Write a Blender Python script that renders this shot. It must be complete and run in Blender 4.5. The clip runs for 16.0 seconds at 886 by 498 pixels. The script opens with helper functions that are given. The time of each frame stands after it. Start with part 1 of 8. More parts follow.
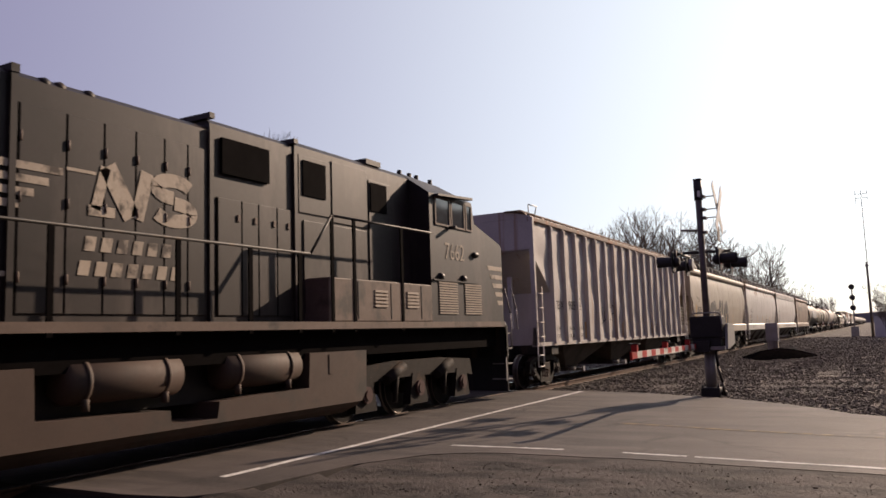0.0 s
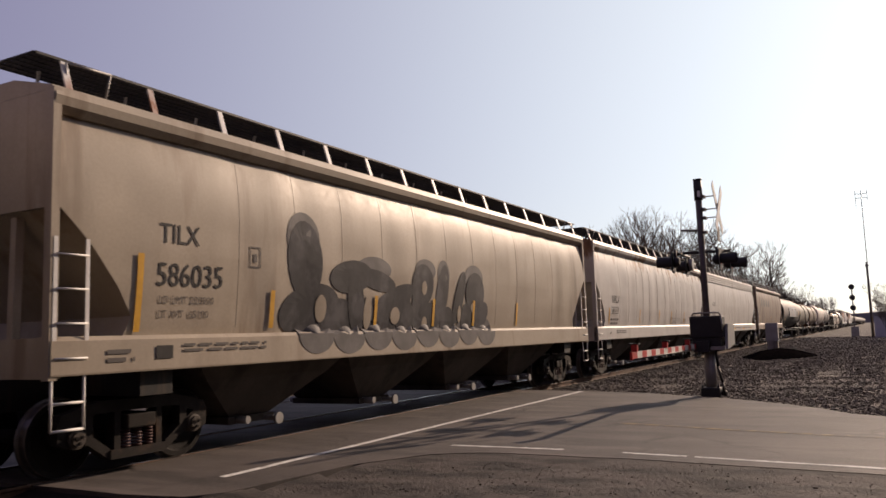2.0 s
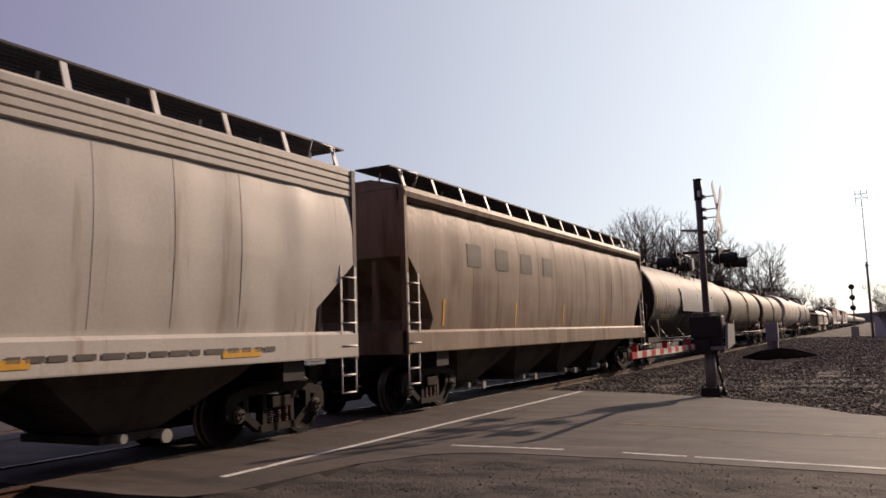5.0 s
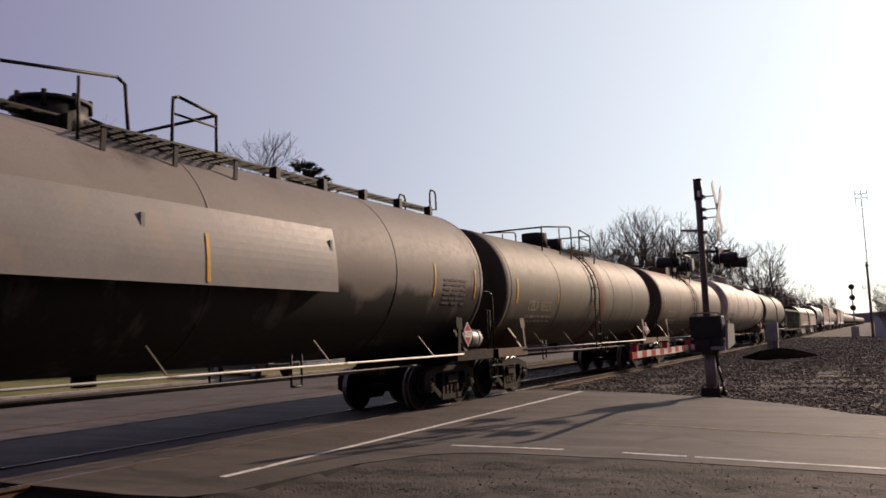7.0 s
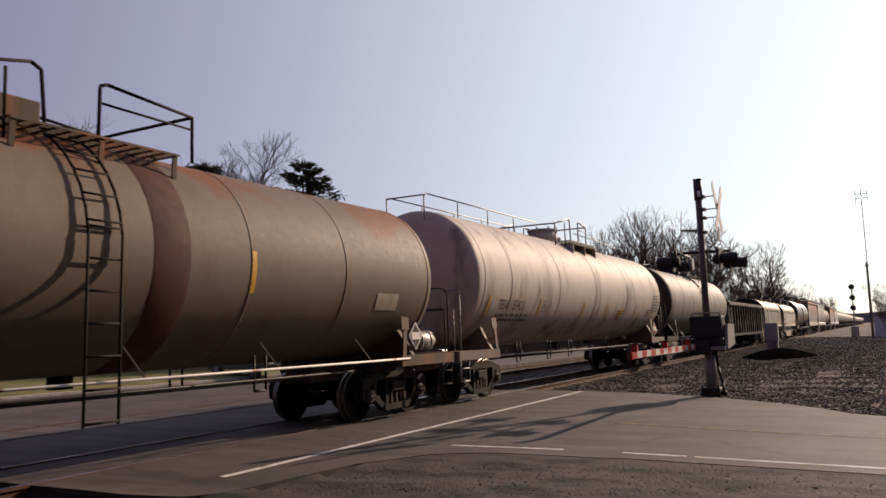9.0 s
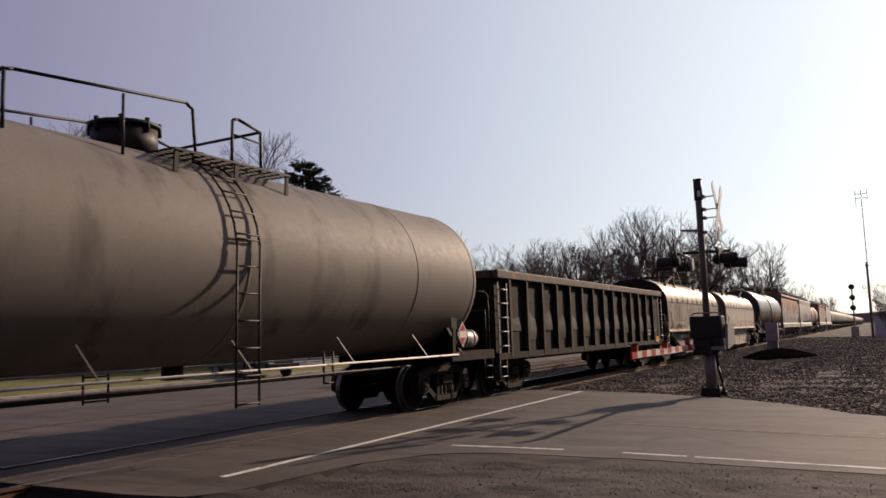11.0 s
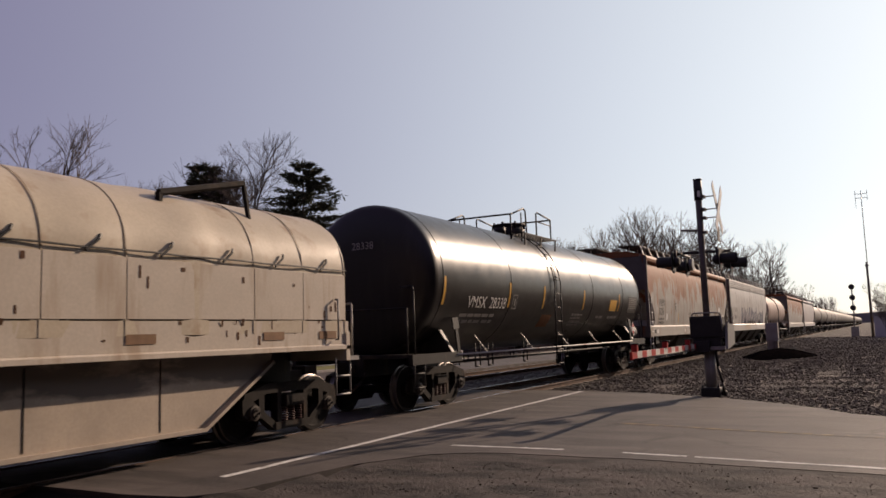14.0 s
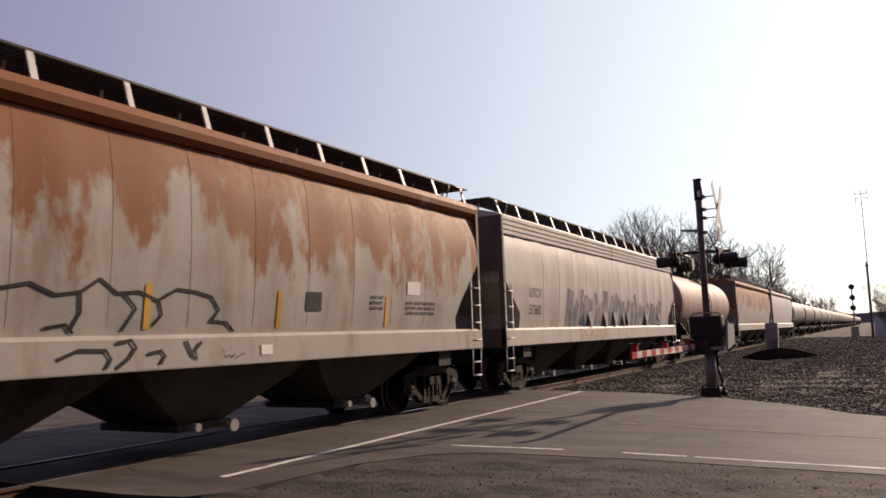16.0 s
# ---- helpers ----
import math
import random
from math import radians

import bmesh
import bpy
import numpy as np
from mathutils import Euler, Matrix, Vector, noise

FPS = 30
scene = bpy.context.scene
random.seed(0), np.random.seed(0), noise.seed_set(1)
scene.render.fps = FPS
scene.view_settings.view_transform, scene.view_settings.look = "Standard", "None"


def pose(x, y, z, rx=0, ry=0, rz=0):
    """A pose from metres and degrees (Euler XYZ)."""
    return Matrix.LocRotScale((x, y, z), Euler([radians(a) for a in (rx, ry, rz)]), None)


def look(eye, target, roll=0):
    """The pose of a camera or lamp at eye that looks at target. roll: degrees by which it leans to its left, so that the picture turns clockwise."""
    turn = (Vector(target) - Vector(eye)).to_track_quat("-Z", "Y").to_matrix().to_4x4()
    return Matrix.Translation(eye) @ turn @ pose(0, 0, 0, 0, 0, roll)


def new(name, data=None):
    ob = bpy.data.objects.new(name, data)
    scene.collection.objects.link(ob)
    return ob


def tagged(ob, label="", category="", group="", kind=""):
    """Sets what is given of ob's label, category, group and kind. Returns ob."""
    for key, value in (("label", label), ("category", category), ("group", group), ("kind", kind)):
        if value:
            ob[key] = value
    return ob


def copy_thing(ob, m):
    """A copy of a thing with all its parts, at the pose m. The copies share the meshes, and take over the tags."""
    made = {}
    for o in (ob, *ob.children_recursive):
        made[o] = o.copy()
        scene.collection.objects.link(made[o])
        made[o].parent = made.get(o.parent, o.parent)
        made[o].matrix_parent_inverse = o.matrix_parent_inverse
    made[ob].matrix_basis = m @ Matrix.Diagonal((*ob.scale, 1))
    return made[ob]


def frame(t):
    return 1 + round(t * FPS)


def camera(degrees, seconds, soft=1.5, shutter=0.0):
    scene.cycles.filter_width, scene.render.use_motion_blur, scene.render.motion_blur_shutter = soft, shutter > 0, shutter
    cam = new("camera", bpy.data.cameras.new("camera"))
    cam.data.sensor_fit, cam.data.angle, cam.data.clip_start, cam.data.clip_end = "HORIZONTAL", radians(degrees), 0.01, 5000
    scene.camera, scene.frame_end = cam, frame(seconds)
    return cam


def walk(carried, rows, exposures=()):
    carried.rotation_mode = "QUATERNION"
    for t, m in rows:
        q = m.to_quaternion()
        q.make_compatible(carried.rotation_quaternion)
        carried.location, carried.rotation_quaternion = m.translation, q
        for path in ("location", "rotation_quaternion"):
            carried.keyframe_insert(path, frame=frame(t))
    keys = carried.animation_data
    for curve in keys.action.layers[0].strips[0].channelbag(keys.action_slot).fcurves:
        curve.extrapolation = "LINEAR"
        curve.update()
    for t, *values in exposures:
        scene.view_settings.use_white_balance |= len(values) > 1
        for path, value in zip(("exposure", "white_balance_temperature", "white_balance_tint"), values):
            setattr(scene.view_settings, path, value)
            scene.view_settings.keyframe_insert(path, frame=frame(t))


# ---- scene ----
# ---------- camera, held still on the roadside ----------
cam = camera(58.75, 16.0, soft=1.6, shutter=0.04)
EYE = pose(0, 0, 1.5, 96.30, 1.91, 28.72)
walk(cam, [(0.0, EYE), (16.0, EYE)], exposures=[(0.0, 0.28, 7250, 20), (1.0, 0.2, 7250, 20), (3.0, 0.05, 7250, 20), (8.0, 0.07, 7250, 20), (10.0, 0.06, 7250, 20), (12.5, -0.1, 7250, 20), (15.0, -0.1, 7250, 20), (16.0, 0.2, 7250, 20)])

# ---------- daylight: low sun ahead and to the right, hazy sky ----------
SUN_AZ, SUN_EL = 18.0, 23.0
TRACK_X = -9.25
SPEED = 16.886

world = bpy.data.worlds.new("world")
scene.world = world
world.use_nodes = True
wn = world.node_tree
sky = wn.nodes.new("ShaderNodeTexSky")
sky.sky_type = "NISHITA"
sky.sun_disc = False
sky.sun_elevation = radians(SUN_EL)
sky.sun_rotation = radians(SUN_AZ)
sky.air_density, sky.dust_density, sky.ozone_density = 1.0, 0.5, 2.0
sun_dir = Vector((math.sin(radians(SUN_AZ)) * math.cos(radians(SUN_EL)), math.cos(radians(SUN_AZ)) * math.cos(radians(SUN_EL)), math.sin(radians(SUN_EL))))


def sky_node(kind, *values):
    n = wn.nodes.new(kind)
    for i, v in enumerate(values):
        if isinstance(v, bpy.types.NodeSocket):
            wn.links.new(v, n.inputs[i])
        elif v is not None:
            n.inputs[i].default_value = v
    return n


# bright haze that widens out round the sun, over a thinned clear sky
way = sky_node("ShaderNodeVectorMath", sky_node("ShaderNodeTexCoord").outputs["Generated"], (sun_dir.x, sun_dir.y, 0.2))
way.operation = "DOT_PRODUCT"
near_sun = sky_node("ShaderNodeMath", sky_node("ShaderNodeMapRange", way.outputs["Value"], -1.0, 1.0, 0.0, 1.0).outputs[0], 5.0)
near_sun.operation = "POWER"
glow = sky_node("ShaderNodeVectorMath", near_sun.outputs[0], (8.3, 11.0, 10.2))
glow.operation = "MULTIPLY"
clear = sky_node("ShaderNodeVectorMath", sky.outputs[0], (0.35, 0.35, 0.35), (1.5, 1.2, 2.6))
clear.operation = "MULTIPLY_ADD"
total = sky_node("ShaderNodeVectorMath", glow.outputs[0], clear.outputs[0])
wn.links.new(total.outputs[0], wn.nodes["Background"].inputs[0])
wn.nodes["Background"].inputs[1].default_value = 0.085

sun = new("sun", bpy.data.lights.new("sun", "SUN"))
sun.data.energy, sun.data.angle, sun.data.color = 5.0, radians(0.6), (1.0, 0.84, 0.67)
sun.matrix_world = look(sun_dir * 60, (0, 0, 0))


# ---------- materials ----------
def mat(name, base, rough=0.6, metal=0.0, var=0.25, scale=1.5, fine=25.0, bump=0.03, bscale=60.0, stain=None, amount=0.0,
        streak=(2.5, 2.5, 0.3), high=None, second=None, amount2=0.0, streak2=(1.0, 1.0, 0.25), island=0.0, each=0.0, spec=0.22, bdist=0.01, crack=None, edge=None):
    """Painted or natural surface: broad and fine tone, stains drawn out in one direction, fine relief."""
    m = bpy.data.materials.new(name)
    m.use_nodes = True
    nt = m.node_tree
    nd, lk = nt.nodes, nt.links
    bsdf = nd["Principled BSDF"]
    tc = nd.new("ShaderNodeTexCoord")

    def noise_tex(sc, vec=None, detail=5.0, rg=0.6):
        n = nd.new("ShaderNodeTexNoise")
        n.inputs["Scale"].default_value, n.inputs["Detail"].default_value, n.inputs["Roughness"].default_value = sc, detail, rg
        if vec is None:
            lk.new(tc.outputs["Object"], n.inputs["Vector"])
        else:
            mp = nd.new("ShaderNodeMapping")
            mp.inputs["Scale"].default_value = vec
            lk.new(tc.outputs["Object"], mp.inputs["Vector"])
            lk.new(mp.outputs[0], n.inputs["Vector"])
        return n.outputs["Fac"]

    def span(src, a, b, c, d):
        r = nd.new("ShaderNodeMapRange")
        for i, v in enumerate((a, b, c, d)):
            r.inputs[i + 1].default_value = v
        lk.new(src, r.inputs[0])
        return r.outputs[0]

    def math_node(op, a, b):
        n = nd.new("ShaderNodeMath")
        n.operation = op
        for i, v in enumerate((a, b)):
            if isinstance(v, (int, float)):
                n.inputs[i].default_value = v
            else:
                lk.new(v, n.inputs[i])
        return n.outputs[0]

    def mix(fac, a, b):
        n = nd.new("ShaderNodeMix")
        n.data_type = "RGBA"
        for i, v in ((0, fac), (6, a), (7, b)):
            if isinstance(v, (int, float)):
                n.inputs[i].default_value = v
            elif isinstance(v, tuple):
                n.inputs[i].default_value = (*v, 1)
            else:
                lk.new(v, n.inputs[i])
        return n.outputs[2]

    lo = tuple(c * (1 - var) for c in base)
    hi = tuple(min(1, c * (1 + var)) for c in base)
    tone = mix(span(noise_tex(scale), 0.3, 0.7, 0, 1), lo, hi)
    tone = mix(span(noise_tex(fine), 0.35, 0.65, 0, 0.35), tone, tuple(c * 0.72 for c in base))
    if stain:
        f = noise_tex(1.0, streak)
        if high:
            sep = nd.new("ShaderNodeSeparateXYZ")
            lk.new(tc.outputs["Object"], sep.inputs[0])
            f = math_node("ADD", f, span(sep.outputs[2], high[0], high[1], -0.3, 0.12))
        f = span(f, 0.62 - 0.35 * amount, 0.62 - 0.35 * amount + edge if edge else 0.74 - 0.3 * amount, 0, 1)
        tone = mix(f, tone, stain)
    if second:
        tone = mix(span(noise_tex(1.3, streak2), 0.62 - 0.35 * amount2, 0.85 - 0.25 * amount2, 0, 0.85), tone, second)
    if crack:
        # thin meandering cracks
        warp = nd.new("ShaderNodeTexNoise")
        warp.inputs["Scale"].default_value, warp.inputs["Detail"].default_value = 1.6, 4.0
        lk.new(tc.outputs["Object"], warp.inputs["Vector"])
        add = nd.new("ShaderNodeVectorMath")
        add.operation = "MULTIPLY_ADD"
        lk.new(warp.outputs["Color"], add.inputs[0])
        add.inputs[1].default_value = (0.9, 0.9, 0.0)
        lk.new(tc.outputs["Object"], add.inputs[2])
        vor = nd.new("ShaderNodeTexVoronoi")
        vor.feature = "DISTANCE_TO_EDGE"
        vor.inputs["Scale"].default_value = crack[0]
        lk.new(add.outputs[0], vor.inputs["Vector"])
        f = math_node("MULTIPLY", span(vor.outputs["Distance"], 0.0, crack[1], 1, 0), span(noise_tex(0.5), 0.45, 0.6, 0, 1))
        tone = mix(f, tone, tuple(c * 0.3 for c in base))
    if island or each:
        src = nd.new("ShaderNodeNewGeometry").outputs["Random Per Island"] if island else nd.new("ShaderNodeObjectInfo").outputs["Random"]
        tone = mix(span(src, 0, 1, 0, island or each), tone, tuple(c * 0.25 for c in base))
    lk.new(tone, bsdf.inputs["Base Color"])
    lk.new(span(noise_tex(fine * 0.4), 0.3, 0.7, max(0.02, rough - 0.05), min(1, rough + 0.05)), bsdf.inputs["Roughness"])
    bsdf.inputs["Metallic"].default_value = metal
    bsdf.inputs["Specular IOR Level"].default_value = spec
    if bump:
        b = nd.new("ShaderNodeBump")
        b.inputs["Strength"].default_value, b.inputs["Distance"].default_value = bump, bdist
        lk.new(noise_tex(bscale), b.inputs["Height"])
        lk.new(b.outputs[0], bsdf.inputs["Normal"])
    return m


def glow_glass(name, colour, rough=0.08):
    m = bpy.data.materials.new(name)
    m.use_nodes = True
    b = m.node_tree.nodes["Principled BSDF"]
    b.inputs["Base Color"].default_value = (*colour, 1)
    b.inputs["Roughness"].default_value = rough
    b.inputs["Specular IOR Level"].default_value = 0.8
    return m


RUST = (0.22, 0.075, 0.028)
M = {}
M["asphalt"] = mat("asphalt", (0.074, 0.06, 0.053), 0.74, var=0.35, scale=0.6, fine=45, bump=0.7, bscale=70, stain=(0.045, 0.037, 0.033), amount=0.42,
                   streak=(0.35, 1.7, 1.0), second=(0.125, 0.102, 0.09), amount2=0.25, streak2=(0.3, 1.5, 1.0), spec=0.27, crack=(0.45, 0.03))
M["shoulder"] = mat("broken_asphalt", (0.064, 0.052, 0.046), 0.85, var=0.45, scale=0.8, fine=22, bump=0.9, bscale=26, bdist=0.03, stain=(0.022, 0.019, 0.017), amount=0.42,
                    streak=(0.9, 2.2, 1.0), second=(0.085, 0.074, 0.066), amount2=0.22, streak2=(1.2, 2.0, 1.0), spec=0.16, crack=(1.1, 0.03))
M["soil"] = mat("soil", (0.092, 0.074, 0.063), 0.9, spec=0.18, var=0.4, scale=0.25, fine=11, bump=1.0, bscale=9, bdist=0.12, stain=(0.05, 0.041, 0.036), amount=0.4,
                streak=(0.35, 0.12, 1.0), second=(0.115, 0.095, 0.08), amount2=0.25, streak2=(0.3, 0.1, 1.0))
M["dark_ground"] = mat("black_ground", (0.012, 0.009, 0.009), 0.9, var=0.3, bump=0.5, bscale=15, bdist=0.03, spec=0.1)
M["ballast"] = mat("ballast_bed", (0.055, 0.047, 0.042), 0.9, var=0.4, scale=3, fine=16, bump=1.0, bscale=14, bdist=0.05)
M["stone"] = mat("ballast_stone", (0.125, 0.103, 0.09), 0.9, var=0.3, scale=6, bump=0.3, bscale=30, island=0.6, spec=0.2)
M["grass"] = mat("dry_grass", (0.13, 0.13, 0.045), 0.95, var=0.4, scale=0.8, fine=14, bump=0.8, bscale=25, bdist=0.05, second=(0.2, 0.17, 0.08), amount2=0.5)
M["concrete"] = mat("concrete", (0.30, 0.27, 0.24), 0.85, var=0.2, scale=2, bump=0.4, bscale=50, stain=(0.16, 0.14, 0.12), amount=0.3)
M["line_white"] = mat("worn_white_line", (0.62, 0.60, 0.56), 0.6, var=0.15, scale=5, fine=30, stain=(0.2, 0.18, 0.16), amount=0.25, streak=(6, 6, 1), bump=0.2)
M["line_yellow"] = mat("worn_yellow_line", (0.22, 0.15, 0.065), 0.7, var=0.2, scale=5, fine=30, stain=(0.06, 0.052, 0.047), amount=0.55, streak=(5, 5, 1), bump=0.2)
M["rail_top"] = mat("polished_rail", (0.55, 0.52, 0.50), 0.22, 1.0, var=0.1, bump=0.05)
M["rail"] = mat("rusty_rail", (0.10, 0.055, 0.035), 0.8, var=0.3, scale=4, bump=0.3)
M["tie"] = mat("weathered_tie", (0.085, 0.068, 0.055), 0.9, var=0.3, scale=4, fine=30, bump=0.6, bscale=40, each=0.6)
M["black_steel"] = mat("black_steel", (0.018, 0.016, 0.015), 0.55, var=0.3, scale=3, stain=(0.05, 0.035, 0.025), amount=0.2)
M["truck_steel"] = mat("rusty_truck_steel", (0.017, 0.0135, 0.0115), 0.8, var=0.35, scale=3, spec=0.15, stain=(0.06, 0.035, 0.022), amount=0.14, streak=(2, 2, 2), bump=0.3)
M["wheel_steel"] = mat("wheel_steel", (0.011, 0.009, 0.008), 0.75, 0.0, spec=0.12, var=0.3, scale=3)
M["tread"] = mat("polished_wheel_tread", (0.2, 0.18, 0.165), 0.4, 1.0, var=0.1)
# darker than the car bodies: shade under the sills is put into the colour
M["bay"] = mat("shaded_hopper_bottom", (0.07, 0.057, 0.048), 0.8, var=0.25, scale=1.2, stain=(0.04, 0.033, 0.028), amount=0.4, streak=(1.5, 1.5, 0.5), spec=0.2)
M["spring_red"] = mat("red_spring", (0.05, 0.02, 0.018), 0.6, var=0.3)
M["cap"] = mat("bearing_cap", (0.045, 0.036, 0.03), 0.6, 0.1, var=0.2)
M["grate"] = mat("galvanised_grating", (0.05, 0.047, 0.045), 0.6, 0.2, var=0.2)
M["galv"] = mat("galvanised_steel", (0.27, 0.26, 0.25), 0.5, 0.3, var=0.2, scale=3)
M["white_bar"] = mat("white_rail_paint", (0.62, 0.60, 0.57), 0.5, var=0.15, stain=RUST, amount=0.1)
M["yellow"] = mat("yellow_reflector", (0.62, 0.33, 0.045), 0.5, var=0.15)
M["ink"] = mat("black_lettering", (0.02, 0.018, 0.018), 0.7, var=0.2)
# plain black: posts, letters and joints, and painted shade in hollows
M["void"] = mat("black_paint_and_shade", (0.006, 0.005, 0.005), 0.9, var=0.3, spec=0.02)
M["faded_ink"] = mat("faded_lettering", (0.10, 0.088, 0.08), 0.7, var=0.2)
M["white_ink"] = mat("white_lettering", (0.72, 0.70, 0.66), 0.6, var=0.1)
M["cream_ink"] = mat("faded_cream_lettering", (0.42, 0.36, 0.28), 0.65, var=0.2, stain=(0.1, 0.08, 0.07), amount=0.3)
M["red"] = mat("red_paint", (0.45, 0.035, 0.03), 0.45, var=0.15)
M["bark"] = mat("grey_bark", (0.085, 0.068, 0.056), 0.95, var=0.3, scale=2, bump=0.5, bscale=25)
M["twig"] = mat("bare_twigs", (0.105, 0.08, 0.066), 0.95, var=0.2, bump=0)
M["needle"] = mat("conifer_needles", (0.085, 0.085, 0.05), 0.9, var=0.4, scale=1.2, bump=0, island=0.5)


# ---------- mesh helpers ----------
def box(bm, x0, x1, y0, y1, z0, z1, bevel=0.0):
    vs = [bm.verts.new((x, y, z)) for x in (x0, x1) for y in (y0, y1) for z in (z0, z1)]
    fs = [bm.faces.new([vs[i] for i in q]) for q in ((0, 1, 3, 2), (4, 6, 7, 5), (0, 4, 5, 1), (2, 3, 7, 6), (0, 2, 6, 4), (1, 5, 7, 3))]
    if bevel:
        bmesh.ops.bevel(bm, geom=list({e for f in fs for e in f.edges}), offset=bevel, segments=2, affect="EDGES", profile=0.5)
    return vs


def rod(bm, a, b, r, n=6, r2=None, caps=True):
    """A round bar from a to b."""
    a, b = Vector(a), Vector(b)
    d = (b - a).normalized()
    u = d.orthogonal().normalized()
    w = d.cross(u)
    rings = []
    for p, q in ((a, r), (b, r if r2 is None else r2)):
        rings.append([bm.verts.new(p + q * (math.cos(2 * math.pi * i / n) * u + math.sin(2 * math.pi * i / n) * w)) for i in range(n)])
    for i in range(n):
        f = bm.faces.new((rings[0][i], rings[0][(i + 1) % n], rings[1][(i + 1) % n], rings[1][i]))
        f.smooth = n > 5
    if caps:
        bm.faces.new(rings[0][::-1])
        bm.faces.new(rings[1])


def pipe(bm, pts, r, n=6):
    for a, b in zip(pts, pts[1:]):
        rod(bm, a, b, r, n)


def bar(bm, a, b, w, t):
    """A flat bar from a to b: w along y (or x), t thick."""
    a, b = Vector(a), Vector(b)
    d = (b - a).normalized()
    side = Vector((0, 1, 0)) if abs(d.y) < 0.8 else Vector((1, 0, 0))
    n = d.cross(side).normalized()
    side = n.cross(d).normalized()
    vs = [bm.verts.new(p + s * side * w / 2 + q * n * t / 2) for p in (a, b) for s in (-1, 1) for q in (-1, 1)]
    for q in ((0, 1, 3, 2), (4, 6, 7, 5), (0, 4, 5, 1), (2, 3, 7, 6), (0, 2, 6, 4), (1, 5, 7, 3)):
        bm.faces.new([vs[i] for i in q])


def slab_yz(bm, outline, x0, x1):
    """An outline in the y-z plane, made thick from x0 to x1."""
    a = [bm.verts.new((x0, y, z)) for y, z in outline]
    b = [bm.verts.new((x1, y, z)) for y, z in outline]
    n = len(outline)
    bm.faces.new(a)
    bm.faces.new(b[::-1])
    for i in range(n):
        bm.faces.new((a[i], b[i], b[(i + 1) % n], a[(i + 1) % n]))


def slab_xz(bm, outline, y0, y1, smooth=False):
    a = [bm.verts.new((x, y0, z)) for x, z in outline]
    b = [bm.verts.new((x, y1, z)) for x, z in outline]
    n = len(outline)
    bm.faces.new(a)
    bm.faces.new(b[::-1])
    for i in range(n):
        bm.faces.new((a[i], b[i], b[(i + 1) % n], a[(i + 1) % n])).smooth = smooth


def slab_xy(bm, outline, z0, z1):
    a = [bm.verts.new((x, y, z0)) for x, y in outline]
    b = [bm.verts.new((x, y, z1)) for x, y in outline]
    n = len(outline)
    bm.faces.new(a)
    bm.faces.new(b[::-1])
    for i in range(n):
        bm.faces.new((a[i], b[i], b[(i + 1) % n], a[(i + 1) % n]))


def spin_y(bm, prof, n=40, cx=0.0, cz=0.0, smooth=True):
    """A body of revolution about a line along y: prof is (y, r) pairs."""
    rings = []
    for y, r in prof:
        if r < 1e-4:
            rings.append([bm.verts.new((cx, y, cz))])
        else:
            rings.append([bm.verts.new((cx + r * math.cos(2 * math.pi * i / n), y, cz + r * math.sin(2 * math.pi * i / n))) for i in range(n)])
    for a, b in zip(rings, rings[1:]):
        for i in range(n):
            j = (i + 1) % n
            q = [a[i % len(a)], a[j % len(a)], b[j % len(b)], b[i % len(b)]]
            q = list(dict.fromkeys(q))
            if len(q) > 2:
                bm.faces.new(q).smooth = smooth


def finish(bm):
    bmesh.ops.recalc_face_normals(bm, faces=bm.faces)
    me = bpy.data.meshes.new("mesh")
    bm.to_mesh(me)
    bm.free()
    return me


def part(name, bm, material, parent=None, label="", mesh=None):
    me = mesh or finish(bm)
    if not mesh:
        me.materials.append(material)
        me.name = name
    ob = new(name, me)
    if parent:
        ob.parent = parent
    if label:
        tagged(ob, label)
    return ob


def made(fn, *a, **k):
    bm = bmesh.new()
    fn(bm, *a, **k)
    return bm


def thing(name, label, category, group="", at=None, kind=""):
    ob = new(name)
    ob.empty_display_size = 0.2
    tagged(ob, label, category, group, kind)
    if at is not None:
        ob.matrix_basis = at
    return ob


def solid(name, bm, material, label, category, at=None, kind="", group=""):
    ob = part(name, bm, material)
    tagged(ob, label, category, group, kind)
    if at is not None:
        ob.matrix_basis = at
    return ob


def letters(name, text, y, z, size, surf, material, parent, lean=0.0, stretch=1.0, bold=0.0, end=False, label=""):
    """Lettering laid on a side whose face is x = surf(y, z); y grows to the right. end: on the car's end face."""
    cu = bpy.data.curves.new(name, "FONT")
    cu.body, cu.size, cu.shear, cu.offset, cu.resolution_u = text, size, lean, bold, 3
    tmp = bpy.data.objects.new(name, cu)
    me = bpy.data.meshes.new_from_object(tmp)
    bpy.data.objects.remove(tmp)
    bpy.data.curves.remove(cu)
    bm = bmesh.new()
    bm.from_mesh(me)
    bpy.data.meshes.remove(me)
    bmesh.ops.subdivide_edges(bm, edges=[e for e in bm.edges if e.calc_length() > 0.2], cuts=2)
    for v in bm.verts:
        a, b = y + v.co.x * stretch, z + v.co.y
        v.co = (a, surf, b) if end else (surf(a, b) + 0.008, a, b)
    me = bpy.data.meshes.new(name)
    bm.to_mesh(me)
    bm.free()
    me.materials.append(material)
    ob = new(name, me)
    ob.parent = parent
    if label:
        tagged(ob, label)
    return ob


